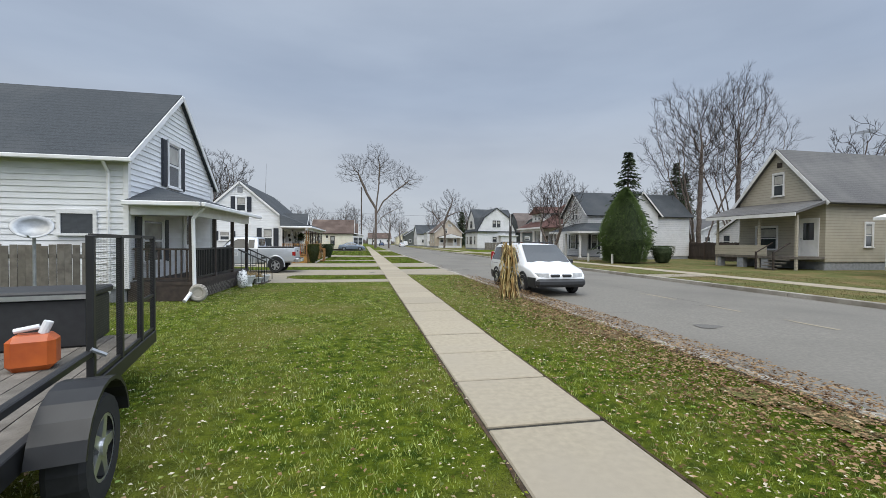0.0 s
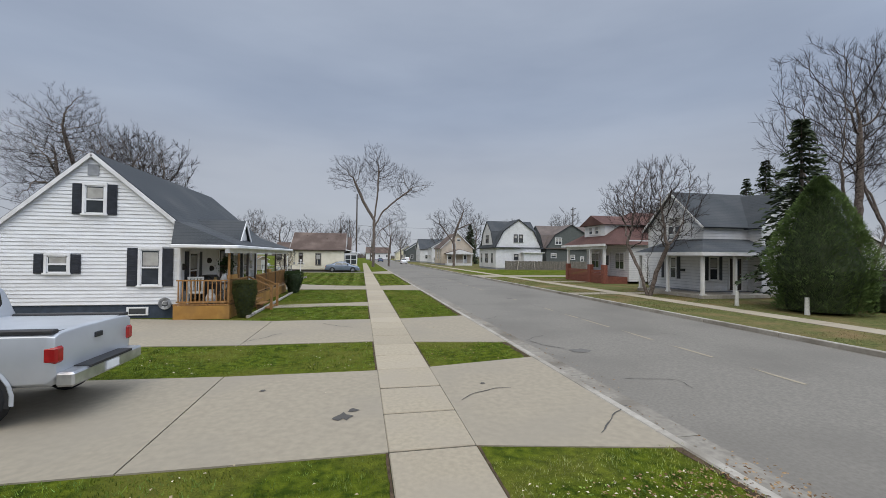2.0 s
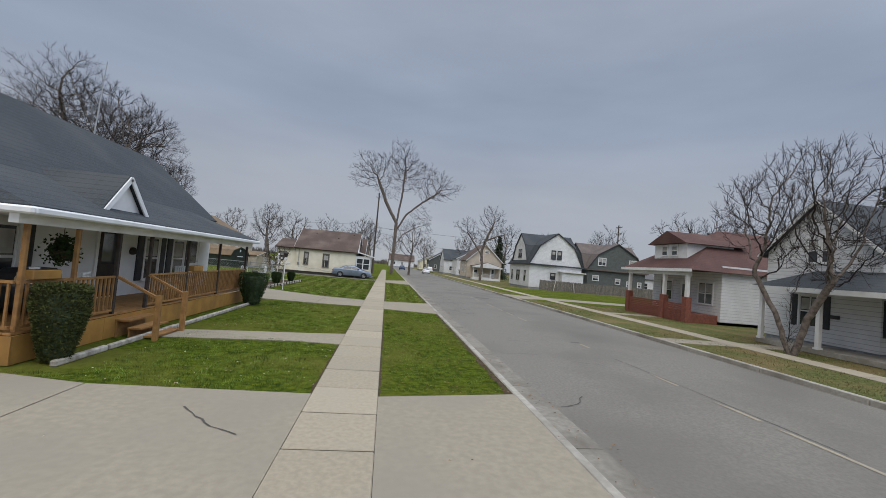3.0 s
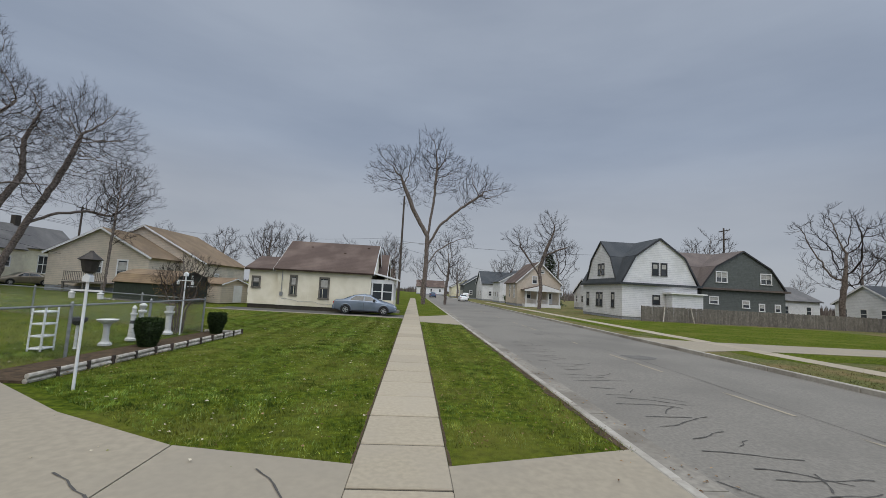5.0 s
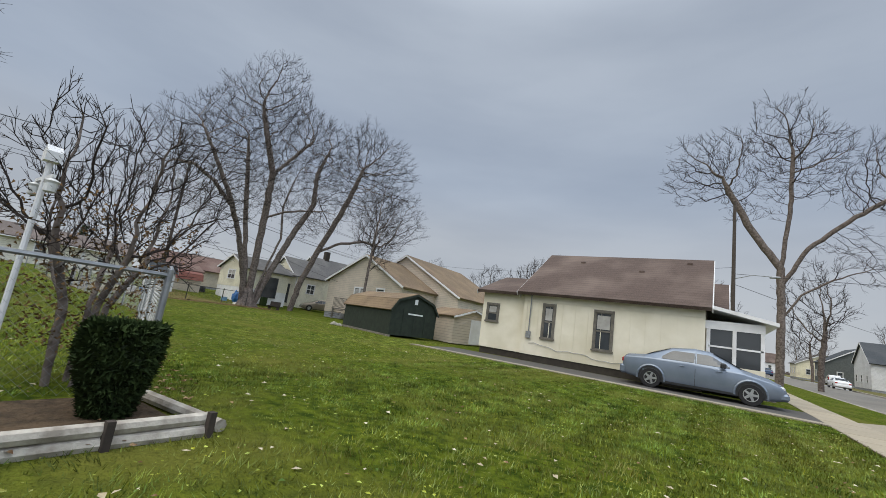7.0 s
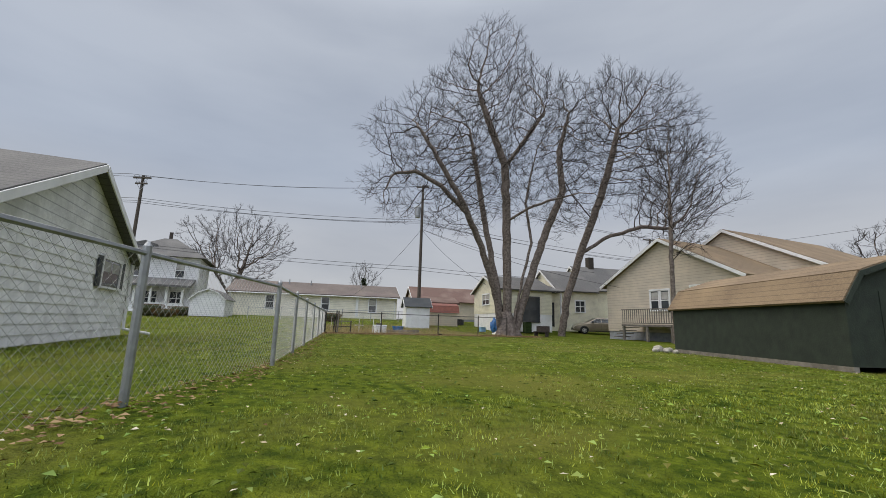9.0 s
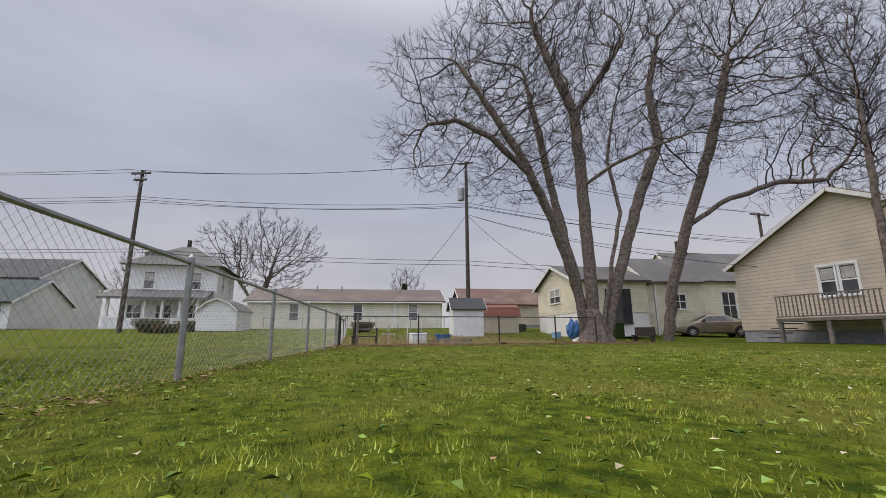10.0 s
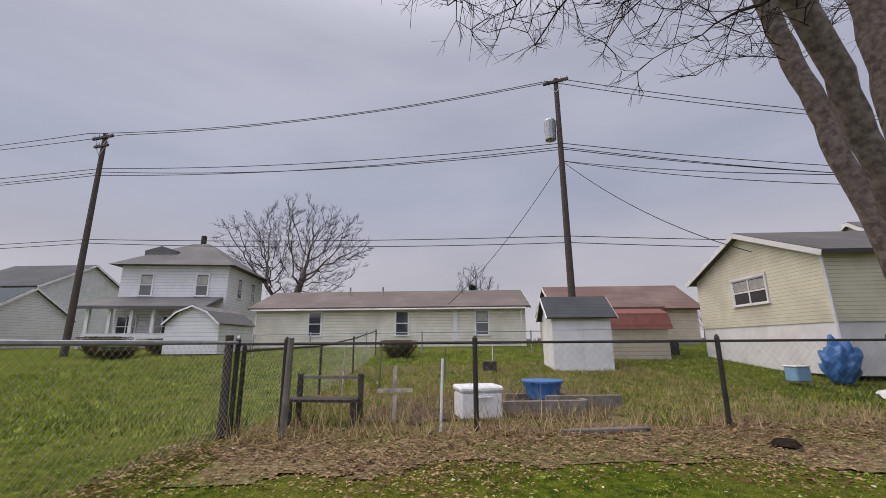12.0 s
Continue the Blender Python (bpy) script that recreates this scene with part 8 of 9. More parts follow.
# ---------------------------------------------------------------- things beside the first porch and on the verge
ty = thing("spare_wheel", "old pale wheel leaning against the porch skirt", "wheel", -5.3, 28.55, 0, 0)
bm = bmesh.new()
for i in range(18):
    a, b = 2 * math.pi * i / 18, 2 * math.pi * (i + 1) / 18
    tube(bm, (0.17 * math.cos(a), 0, 0.24 + 0.17 * math.sin(a)), (0.17 * math.cos(b), 0, 0.24 + 0.17 * math.sin(b)), 0.07, n=7)
tube(bm, (0, -0.03, 0.24), (0, 0.03, 0.24), 0.12, n=12)
part("tyre", bm, "kerb", ty)


def planter(label, x, y, r=0.2, h=0.26, mat="white_stone", plant=True, seed=1):
    ob = thing("planter", label, "planter", x, y)
    part("pot", lathe(bmesh.new(), [(r * 0.62, 0), (r * 0.66, 0.03), (r * 0.55, 0.07), (r, h * 0.8), (r * 1.1, h * 0.86), (r * 1.1, h), (r * 0.9, h), (r * 0.88, h * 0.88)], n=14), mat, ob)
    if plant:
        rnd = random.Random(seed)
        verts, faces = [], []
        for k in range(120):
            a, l = rnd.random() * 6.28, rnd.uniform(0.1, 0.3)
            c = Vector((rnd.gauss(0, r * 0.35), rnd.gauss(0, r * 0.35), h * 0.9))
            d = Vector((math.cos(a) * 0.7, math.sin(a) * 0.7, rnd.uniform(0.3, 1.2))).normalized() * l
            s = d.orthogonal().normalized() * 0.014
            i = len(verts)
            verts += [c - s, c + s, c + d]
            faces.append((i, i + 1, i + 2))
        mesh_part("dried_plant", verts, faces, "straw", ob)
    return ob


planter("white urn planter beside the path", -4.8, 33.75, 0.2, 0.3, plant=False)
planter("white bucket planter beside the porch steps", -4.9, 33.1, 0.19, 0.27, seed=2)
planter("white and grey planter beside the porch", -5.05, 32.4, 0.22, 0.4, seed=3)
bg = thing("garden_bag", "white patterned bag standing beside the porch", "bag", -5.1, 31.85, 0.0, 15)
bm = bmesh.new()
bmesh.ops.create_icosphere(bm, subdivisions=3, radius=1.0)
for q in bm.verts:
    z = q.co.z
    q.co = Vector((q.co.x * (0.17 + 0.05 * z * z), q.co.y * (0.26 - 0.06 * z), 0.3 + 0.31 * z)) * (1 + 0.14 * noise.noise(q.co * 3.1))
    q.co.z = max(0.01, q.co.z)
part("bag", bm, "patterned_cloth", bg, smooth=True)

sp = thing("sign_post", "dark steel sign post on the verge", "post", 3.17, 28.1)
part("shaft", boxed(-0.03, -0.02, 0, 0.03, 0.02, 2.45), "dark_steel", sp)
sg = part("sign", boxed(-0.16, -0.004, -0.17, 0.16, 0.004, 0.17, bevel=0.003), "curtain", sp, "faded street sign plate")
sg.matrix_local = pose(0.0, -0.028, 2.26, 0, 0, 62)
cs = thing("corn_stalks", "bundle of dry corn stalks tied to the sign post", "decoration", 3.1, 28.02)
rnd = random.Random(9)
for k in range(11):
    a = rnd.random() * 6.28
    part("stalk", tube(bmesh.new(), (0.1 * math.cos(a), 0.1 * math.sin(a), 0), (0.09 * math.cos(a + 2) + rnd.gauss(0, 0.05), 0.1 * math.sin(a + 2), rnd.uniform(1.0, 1.6)), 0.011, 0.006, n=5), "corn", cs)
verts, faces = [], []
for k in range(430):
    a, z = rnd.random() * 6.28, rnd.choice((rnd.uniform(0.08, 0.55), rnd.uniform(0.3, 1.1), rnd.uniform(1.0, 1.55)))
    w = 0.075 + 0.06 * noise.noise((z * 3.0, a, 0.0)) + 0.02 * max(0.0, 0.6 - z)
    c = Vector((w * math.cos(a), w * math.sin(a), z))
    l = rnd.uniform(0.14, 0.5)
    o = Vector((math.cos(a + rnd.gauss(0, 0.6)), math.sin(a + rnd.gauss(0, 0.6)), 0.0))
    s = Vector((-o.y, o.x, 0.2)).normalized() * rnd.uniform(0.01, 0.03)
    m, e = c + o * l * 0.3 + Vector((0, 0, l * 0.25)), c + o * l * 0.55 + Vector((0, 0, -l * rnd.uniform(0.2, 1.1)))
    i = len(verts)
    verts += [c - s * 0.6, c + s * 0.6, m + s, m - s, e]
    faces += [(i, i + 1, i + 2, i + 3), (i + 3, i + 2, i + 4)]
mesh_part("leaves", verts, faces, "corn", cs)

# things on the deck of the second house
tb = thing("porch_table", "small dark table on the wooden deck", "table", -5.65, 49.2, DZ)
part("tabletop", boxed(-0.4, -0.3, 0.68, 0.4, 0.3, 0.72, bevel=0.01), "dark_wood", tb)
for sx in (-0.34, 0.34):
    for sy in (-0.24, 0.24):
        part("leg", boxed(sx - 0.025, sy - 0.025, 0, sx + 0.025, sy + 0.025, 0.68), "dark_wood", tb)
for xx, yy, zz, hh, ml, lab in ((-5.5, 49.1, DZ + 0.72, 0.34, "white_stone", "white glazed jar on the porch table"), (-5.85, 49.25, DZ + 0.72, 0.2, "straw", "pale wicker pot on the porch table"), (-5.35, 49.75, DZ, 0.42, "white_stone", "white glazed jar on the deck"), (-5.75, 48.5, DZ, 0.5, "white_stone", "white glazed jar on the deck")):
    jr = thing("jar", lab, "jar", xx, yy, zz)
    part("body", lathe(bmesh.new(), [(hh * 0.2, 0), (hh * 0.32, hh * 0.1), (hh * 0.36, hh * 0.45), (hh * 0.2, hh * 0.8), (hh * 0.24, hh), (hh * 0.18, hh)], n=12), ml, jr)
for yy in (48.75, 54.8):
    rb = thing("rail_planter", "brown wooden planter box on the deck rail", "planter", DX - 0.05, yy, DZ + 0.885)
    part("box", boxed(-0.1, -0.32, 0, 0.1, 0.32, 0.17, bevel=0.012), "deck_panel", rb)
    part("soil_fill", boxed(-0.085, -0.3, 0.165, 0.085, 0.3, 0.174), "soil", rb)
for yy, zz in ((48.95, 1.75), (51.6, 1.95), (51.9, 1.6), (54.5, 1.8)):
    pq = thing("wall_plaque", "small dark ornament hung on the white wall", "ornament", FX + 0.035, yy, zz)
    part("plaque", lathe(bmesh.new(), [(0.02, 0), (0.1, 0.03), (0.13, 0.12), (0.08, 0.22), (0.02, 0.24)], n=10), "dark_steel", pq)
for k, (xx, yy, rz) in enumerate(((-6.35, 48.75, 20), (-5.6, 50.2, -70), (-5.9, 56.0, 80))):
    ch = thing("porch_chair", "white slatted patio chair on the wooden deck", "chair", xx, yy, DZ, rz, group="porch chairs")
    part("seat", boxed(-0.27, -0.27, 0.34, 0.27, 0.27, 0.42, bevel=0.02), "white_stone", ch)
    for q in range(5):
        part("back_slat", boxed(-0.26 + q * 0.11, 0.22, 0.42, -0.18 + q * 0.11, 0.26, 0.88, bevel=0.008), "white_stone", ch)
    part("top_rail", boxed(-0.27, 0.215, 0.88, 0.27, 0.265, 0.95, bevel=0.015), "white_stone", ch)
    for sx in (-0.25, 0.25):
        part("armrest", boxed(sx - 0.03, -0.25, 0.58, sx + 0.03, 0.25, 0.63, bevel=0.01), "white_stone", ch)
        for sy in (-0.24, 0.24):
            part("leg", boxed(sx - 0.025, sy - 0.025, 0, sx + 0.025, sy + 0.025, 0.34 if sy > 0 else 0.58), "white_stone", ch)
gr = thing("covered_grill", "covered barbecue grill on the deck", "grill", -6.45, 50.3, DZ)
part("cover", boxed(-0.3, -0.55, 0.05, 0.3, 0.55, 0.95, bevel=0.12), "black_plastic", gr)
hb = thing("hanging_basket", "hanging basket with trailing greenery under the porch roof", "plant", -5.7, 50.0, 1.75)
part("basket", lathe(bmesh.new(), [(0.08, 0), (0.18, 0.08), (0.22, 0.18), (0.2, 0.18)], n=12), "soil", hb)
rnd = random.Random(4)
verts, faces = [], []
for k in range(1200):
    a = rnd.random() * 6.28
    rr = abs(rnd.gauss(0.1, 0.11))
    c = Vector((rr * math.cos(a), rr * math.sin(a), 0.22 + rnd.gauss(0.02, 0.12) - rr * 0.3))
    d = Vector((rnd.gauss(0, 1), rnd.gauss(0, 1), rnd.gauss(0, 1))).normalized() * 0.07
    s = d.orthogonal() * 0.3
    i = len(verts)
    verts += [c - s, c + s, c + d]
    faces.append((i, i + 1, i + 2))
mesh_part("greenery", verts, faces, "hedge", hb, "trailing green leaves")
part("hanger", tube(bmesh.new(), (0, 0, 0.1), (0, 0, RZ - 1.75 - 0.06), 0.006, n=4), "wire", hb)
for k in range(8):
    tm = thing("edging_timber", "weathered timber edging below the deck", "edging", 0, 0, group="deck edging")
    part("timber", boxed(-4.5 + (0.02 if k % 2 else 0), 48.3 + k * 1.4, 0.0, -4.39, 49.65 + k * 1.4, 0.11, bevel=0.02), "timber", tm)
rl = thing("hose_reel", "coiled garden hose on the wall", "hose", -7.3, SY - 0.16, 0.55)
bm = bmesh.new()
for q in (0.13, 0.17, 0.2):
    for i in range(16):
        a, b = 2 * math.pi * i / 16, 2 * math.pi * (i + 1) / 16
        tube(bm, (q * math.cos(a), 0, q * math.sin(a)), (q * math.cos(b), 0, q * math.sin(b)), 0.022, n=5)
part("coil", bm, "galv", rl)
part("bracket", boxed(-0.06, 0.0, -0.06, 0.06, 0.13, 0.06), "galv", rl)

# ---------------------------------------------------------------- flower bed behind the wire fence
bed = tagged(part("flower_bed", outline(bmesh.new(), [(-7.35, 67.2), (-6.15, 67.2), (-5.8, 75.3), (-7.05, 75.3)], -0.05, 0.05), "soil"), "bare soil flower bed with dead leaves", "flower bed", kind="structure")
a0, a1 = Vector((-6.15, 67.1, 0)), Vector((-5.75, 75.4, 0))
for lay in range(2):
    for k in range(4):
        p, q = a0.lerp(a1, k / 4 + 0.01), a0.lerp(a1, (k + 1) / 4 - 0.004)
        tm = thing("edging_timber", "weathered landscape timber edging the flower bed", "edging", group="bed edging")
        bm = bmesh.new()
        tube(bm, p + Vector((0.03 * lay, 0, 0.045 + lay * 0.09)), q + Vector((-0.03 * lay, 0, 0.045 + lay * 0.09)), 0.048, n=8)
        part("timber", bm, "timber", tm)
        if lay:
            for f in (0.3, 0.66, 1.0):
                c = p.lerp(q, f)
                part("stake", boxed(c.x + 0.02, c.y - 0.03, 0, c.x + 0.075, c.y + 0.02, 0.2), "dark_wood", tm)
tm = thing("edging_timber", "weathered landscape timber across the bed's end", "edging", group="bed edging")
bm = bmesh.new()
tube(bm, (-7.05, 75.38, 0.07), (-5.78, 75.5, 0.06), 0.055, n=8)
part("timber", bm, "timber", tm)


def bird_post(label, x, y, h):
    ob = thing("bird_feeder", label, "bird feeder", x, y)
    part("shaft", tube(bmesh.new(), (0, 0, 0), (0, 0, h), 0.024, n=8), "white_trim", ob)
    part("crossarm", boxed(-0.26, -0.012, h - 0.17, 0.26, 0.012, h - 0.14), "white_trim", ob)
    bx = part("nest_box", prism(bmesh.new(), [(-0.06, h), (0.06, h), (0.06, h + 0.09), (0, h + 0.15), (-0.06, h + 0.09)], "y", -0.055, 0.055), "white_trim", ob)
    for s in (-1, 1):
        part("feeder", lathe(bmesh.new(), [(0.03, h - 0.3), (0.045, h - 0.29), (0.045, h - 0.22), (0.055, h - 0.2), (0.01, h - 0.17)], s * 0.24, 0, 10), "white_stone", ob)
    return ob


fp = bird_post("white post with bird feeders at the lawn's edge", -5.15, 66.95, 1.85)
part("lantern", lathe(bmesh.new(), [(0.06, 2.0), (0.1, 2.03), (0.14, 2.22), (0.19, 2.24), (0.05, 2.36), (0.02, 2.4)], n=8), "dark_steel", fp, "dark lantern-shaped feeder")
bird_post("white post with a nest box in the flower bed", -7.4, 74.35, 2.05)


def ornament(name, label, x, y, profile, mat="white_stone", extra=None):
    ob = thing(name, label, "garden ornament", x, y, 0.05)
    part("shaft", lathe(bmesh.new(), profile, n=14), mat, ob)
    for nm, pr, mt in extra or ():
        part(nm, lathe(bmesh.new(), pr, n=14), mt, ob)
    return ob


ornament("bird_bath", "white bird bath on a fluted pedestal", -7.75, 71.35, [(0.16, 0), (0.16, 0.05), (0.1, 0.1), (0.075, 0.2), (0.075, 0.5), (0.1, 0.58)], extra=(("bowl", [(0.1, 0.58), (0.24, 0.66), (0.26, 0.7), (0.22, 0.69), (0.05, 0.63)], "white_stone"),))
ornament("pedestal", "white stone pedestal beside the fence", -7.7, 74.15, [(0.17, 0), (0.17, 0.06), (0.11, 0.11), (0.09, 0.18), (0.09, 0.62), (0.13, 0.7), (0.16, 0.72), (0.16, 0.78)], extra=(("pot", [(0.09, 0.78), (0.14, 0.95), (0.12, 0.95)], "white_stone"),))
ornament("lighthouse_ornament", "small white lighthouse garden ornament", -7.75, 72.4, [(0.15, 0), (0.15, 0.06), (0.1, 0.1), (0.065, 0.75), (0.1, 0.77), (0.1, 0.81), (0.055, 0.82), (0.055, 0.94), (0.075, 0.95), (0.01, 1.05)], extra=(("band", [(0.092, 0.25), (0.085, 0.36)], "black_plastic"), ("band", [(0.08, 0.5), (0.073, 0.6)], "black_plastic")))
ornament("lamp_ornament", "white lamp-post garden ornament", -8.0, 73.2, [(0.15, 0), (0.12, 0.06), (0.05, 0.12), (0.04, 0.75), (0.12, 0.78), (0.12, 0.83), (0.05, 0.86), (0.12, 1.0), (0.02, 1.08)])
ornament("mailbox_stand", "white post with a dark round planter", -7.95, 70.6, [(0.05, 0), (0.035, 0.05), (0.035, 0.62)], extra=(("bowl", [(0.08, 0.6), (0.2, 0.72), (0.19, 0.8), (0.1, 0.78)], "black_plastic"),))
rk = thing("newspaper_rack", "white tiered plant rack inside the wire fence", "rack", -8.6, 70.4, 0.0)
for k in range(4):
    part("tray", boxed(-0.16, -0.2, 0.05 + k * 0.3, 0.16, 0.2, 0.09 + k * 0.3, bevel=0.01), "plastic_white", rk)
for sx in (-0.15, 0.15):
    for sy in (-0.19, 0.19):
        part("leg", boxed(sx - 0.015, sy - 0.015, 0, sx + 0.015, sy + 0.015, 1.1), "plastic_white", rk)

# ---------------------------------------------------------------- back garden behind the end fence
ck = thing("cooler", "white plastic cooler box in the weedy garden", "cooler", -37.75, 86.2, 0.02, 6)
part("case", boxed(-0.26, -0.34, 0.0, 0.26, 0.34, 0.4, bevel=0.03), "plastic_white", ck)
part("lid", boxed(-0.28, -0.36, 0.405, 0.28, 0.36, 0.5, bevel=0.03), "plastic_white", ck)
part("handle", tube(bmesh.new(), (0.29, -0.16, 0.34), (0.29, 0.16, 0.34), 0.014, n=6), "plastic_white", ck)
for dx, dy, ang, ln, hh in ((0.0, 0.0, 88, 0.85, 0.2), (-1.25, 0.05, 88, 0.85, 0.18), (-0.62, -0.8, 0, 0.62, 0.19), (-0.62, 0.85, 2, 0.62, 0.2), (1.75, 0.35, 92, 0.62, 0.07), (-0.3, 0.95, 86, 0.7, 0.24)):
    pl = thing("garden_board", "weathered board edging a raised garden bed", "board", -38.15 + dx, 87.35 + dy, 0.0, ang)
    part("board", boxed(-ln, -0.05, 0.0, ln, 0.05, hh, bevel=0.01), "grey_wood", pl)
tbk = thing("blue_tub", "blue plastic tub on the raised garden bed", "tub", -39.1, 87.75, 0.1, 15)
part("tub", lathe(bmesh.new(), [(0.27, 0), (0.3, 0.02), (0.38, 0.32), (0.41, 0.34), (0.36, 0.34), (0.26, 0.06)], n=16), "plastic_blue", tbk)
part("rim", lathe(bmesh.new(), [(0.37, 0.325), (0.42, 0.33), (0.42, 0.36), (0.37, 0.36)], n=16), "plastic_blue", tbk)
bn = thing("garden_bench", "broken wooden bench among the weeds", "bench", -37.4, 83.8, 0.0, 78)
part("seat", boxed(-0.55, -0.18, 0.36, 0.55, -0.02, 0.4), "dark_wood", bn)
part("seat", boxed(-0.55, 0.01, 0.36, 0.5, 0.17, 0.4), "dark_wood", bn)
part("backrest", boxed(-0.45, 0.19, 0.66, 0.55, 0.22, 0.71), "grey_wood", bn)
for sx in (-0.48, 0.5):
    for sy in (-0.14, 0.19):
        part("leg", boxed(sx - 0.035, sy - 0.03, 0, sx + 0.035, sy + 0.03, 0.4 if sy < 0 else 0.74), "dark_wood", bn)
for xx, yy, hh, ml in ((-36.75, 85.5, 0.98, "plastic_white"), (-40.8, 83.6, 1.0, "timber"), (-43.2, 86.2, 0.9, "grey_wood"), (-41.6, 84.4, 1.2, "grey_wood"), (-45.0, 88.0, 1.0, "plastic_white")):
    sk = thing("garden_stake", "thin upright garden stake", "stake", xx, yy, float(ground_z(xx, yy)))
    part("stake", tube(bmesh.new(), (0, 0, 0), (0.02, 0.03, hh), 0.02, n=6), ml, sk)
cx = thing("garden_stake", "pale wooden stake with a short crossbar", "stake", -37.6, 84.85, 0.0)
part("stake", boxed(-0.012, -0.03, 0, 0.012, 0.03, 0.85), "timber", cx)
part("crossbar", boxed(0.013, -0.28, 0.44, 0.03, 0.28, 0.5), "timber", cx)
po = thing("fence_stump", "weathered wooden post bound with vines", "post", -36.65, 83.42, 0.0)
part("shaft", tube(bmesh.new(), (0, 0, -0.1), (0.02, 0.03, 1.28), 0.05, 0.042, n=8), "grey_wood", po)
SITE = BACK_LOTS
cr = thing("crate", "dark crate in the weedy garden", "crate", -46.5, 82.0, float(lot_z(-46.5)))
part("case", boxed(-0.25, -0.25, 0, 0.25, 0.25, 0.35, bevel=0.01), "dark_wood", cr)
tp = thing("tarp_pile", "blue tarpaulin draped over stored things", "tarp", -43.0, 91.75, 0.2, 20)
bm = bmesh.new()
bmesh.ops.create_icosphere(bm, subdivisions=4, radius=1.0)
for q in bm.verts:
    q.co = Vector((q.co.x * 0.42, q.co.y * 0.46, max(-0.05, q.co.z * 0.62 + 0.5))) * (1 + 0.3 * noise.noise(q.co * 2.3) + 0.1 * noise.noise(q.co * 6))
part("tarpaulin", bm, "plastic_blue", tp, smooth=True)
bn2 = thing("blue_bin", "blue plastic storage bin", "bin", -43.1, 90.6, 0.2, 10)
part("bin_body", boxed(-0.2, -0.24, 0, 0.2, 0.24, 0.4, bevel=0.03), "plastic_pale_blue", bn2)
part("lid", boxed(-0.22, -0.26, 0.4, 0.22, 0.26, 0.45, bevel=0.02), "plastic_white", bn2)
wp = thing("white_bags", "torn white plastic bags on the ground", "bag", -40.5, 91.0, 0.05)
bm = bmesh.new()
bmesh.ops.create_icosphere(bm, subdivisions=3, radius=0.32)
for q in bm.verts:
    q.co = Vector((q.co.x * 1.5, q.co.y * 1.1, max(-0.03, q.co.z * 0.7))) * (1 + 0.6 * noise.noise(q.co * 5))
part("bag", bm, "plastic_white", wp)
ac = thing("air_conditioner", "dark grey outdoor air conditioner unit", "air conditioner", -51.6, 91.0, 0.5)
part("case", boxed(-0.4, -0.4, 0, 0.4, 0.4, 0.8, bevel=0.03), "black_plastic", ac)
part("fan_guard", tube(bmesh.new(), (0, 0, 0.8), (0, 0, 0.83), 0.3, n=16), "dark_steel", ac)
rb = thing("rubbish_bin", "dark green rubbish bin beside the house", "bin", -42.6, 94.6, 0.2)
part("bin_body", boxed(-0.3, -0.3, 0, 0.3, 0.3, 0.95, bevel=0.04), "hedge", rb)
part("lid", boxed(-0.33, -0.33, 0.95, 0.33, 0.33, 1.02, bevel=0.03), "black_plastic", rb)
bk = thing("garden_swing", "low dark garden seat under the trees", "seat", -39.6, 94.4, 0.0, 30)
part("seat", boxed(-0.6, -0.25, 0.35, 0.6, 0.25, 0.42), "dark_wood", bk)
part("backrest", boxed(-0.6, 0.2, 0.42, 0.6, 0.26, 0.85), "dark_wood", bk)
for sx in (-0.5, 0.5):
    part("leg", boxed(sx - 0.04, -0.2, 0, sx + 0.04, 0.2, 0.35), "dark_wood", bk)
SITE = STREET
rnd = random.Random(83)
for k, (sx, sy, sr) in enumerate(((-22.4, 92.0, 0.16), (-22.2, 92.25, 0.12), (-22.6, 92.3, 0.12), (-22.3, 91.7, 0.1), (-22.0, 91.9, 0.12), (-21.6, 91.8, 0.09))):
    og = thing("loose_stone", "rough pale stone lying beside the green shed", "stone", sx, sy, ground_z(sx, sy), 57 * k, group="stones by the shed")
    bm = bmesh.new()
    bmesh.ops.create_icosphere(bm, subdivisions=2, radius=sr)
    for v in bm.verts:
        v.co *= 1 + 0.35 * noise.noise(v.co * 9 + Vector((k, 0, 0)))
        v.co.z = v.co.z * 0.8 + sr * 0.5
    part("stone", bm, "kerb", og)
for k, yy in enumerate((56.4, 61.2)):
    wb = thing("ground_post", "short white marker post beside the pavement", "post", 18.3 + k * 0.2, 49.6 - k * 3.2)
    part("shaft", tube(bmesh.new(), (0, 0, 0), (0, 0, 0.75), 0.1, 0.08, n=8), "white_stone", wb)


# ---------------------------------------------------------------- road marks and cracks
rnd = random.Random(77)


def road_z(x):
    return ROAD_Z + 0.05 * (1 - ((x - 8.4) / 4.6) ** 2)


def crack(bm, px, py, a, n, step, wander, w0, w1, fz):
    """One wandering crack as a chain of narrow quads."""
    for i in range(n):
        a += rnd.gauss(0, wander)
        qx, qy = px + step * math.cos(a), py + step * math.sin(a)
        if qx > 12.6 or qx < 4.35:
            break
        s = Vector((-(qy - py), qx - px, 0)).normalized() * rnd.uniform(w0, w1)
        bm.faces.new([bm.verts.new((c.x, c.y, fz(c.x))) for c in (Vector((px, py, 0)) - s, Vector((px, py, 0)) + s, Vector((qx, qy, 0)) + s, Vector((qx, qy, 0)) - s)])
        px, py = qx, qy


def on_road(x):
    return road_z(x) + 0.006


bm = bmesh.new()
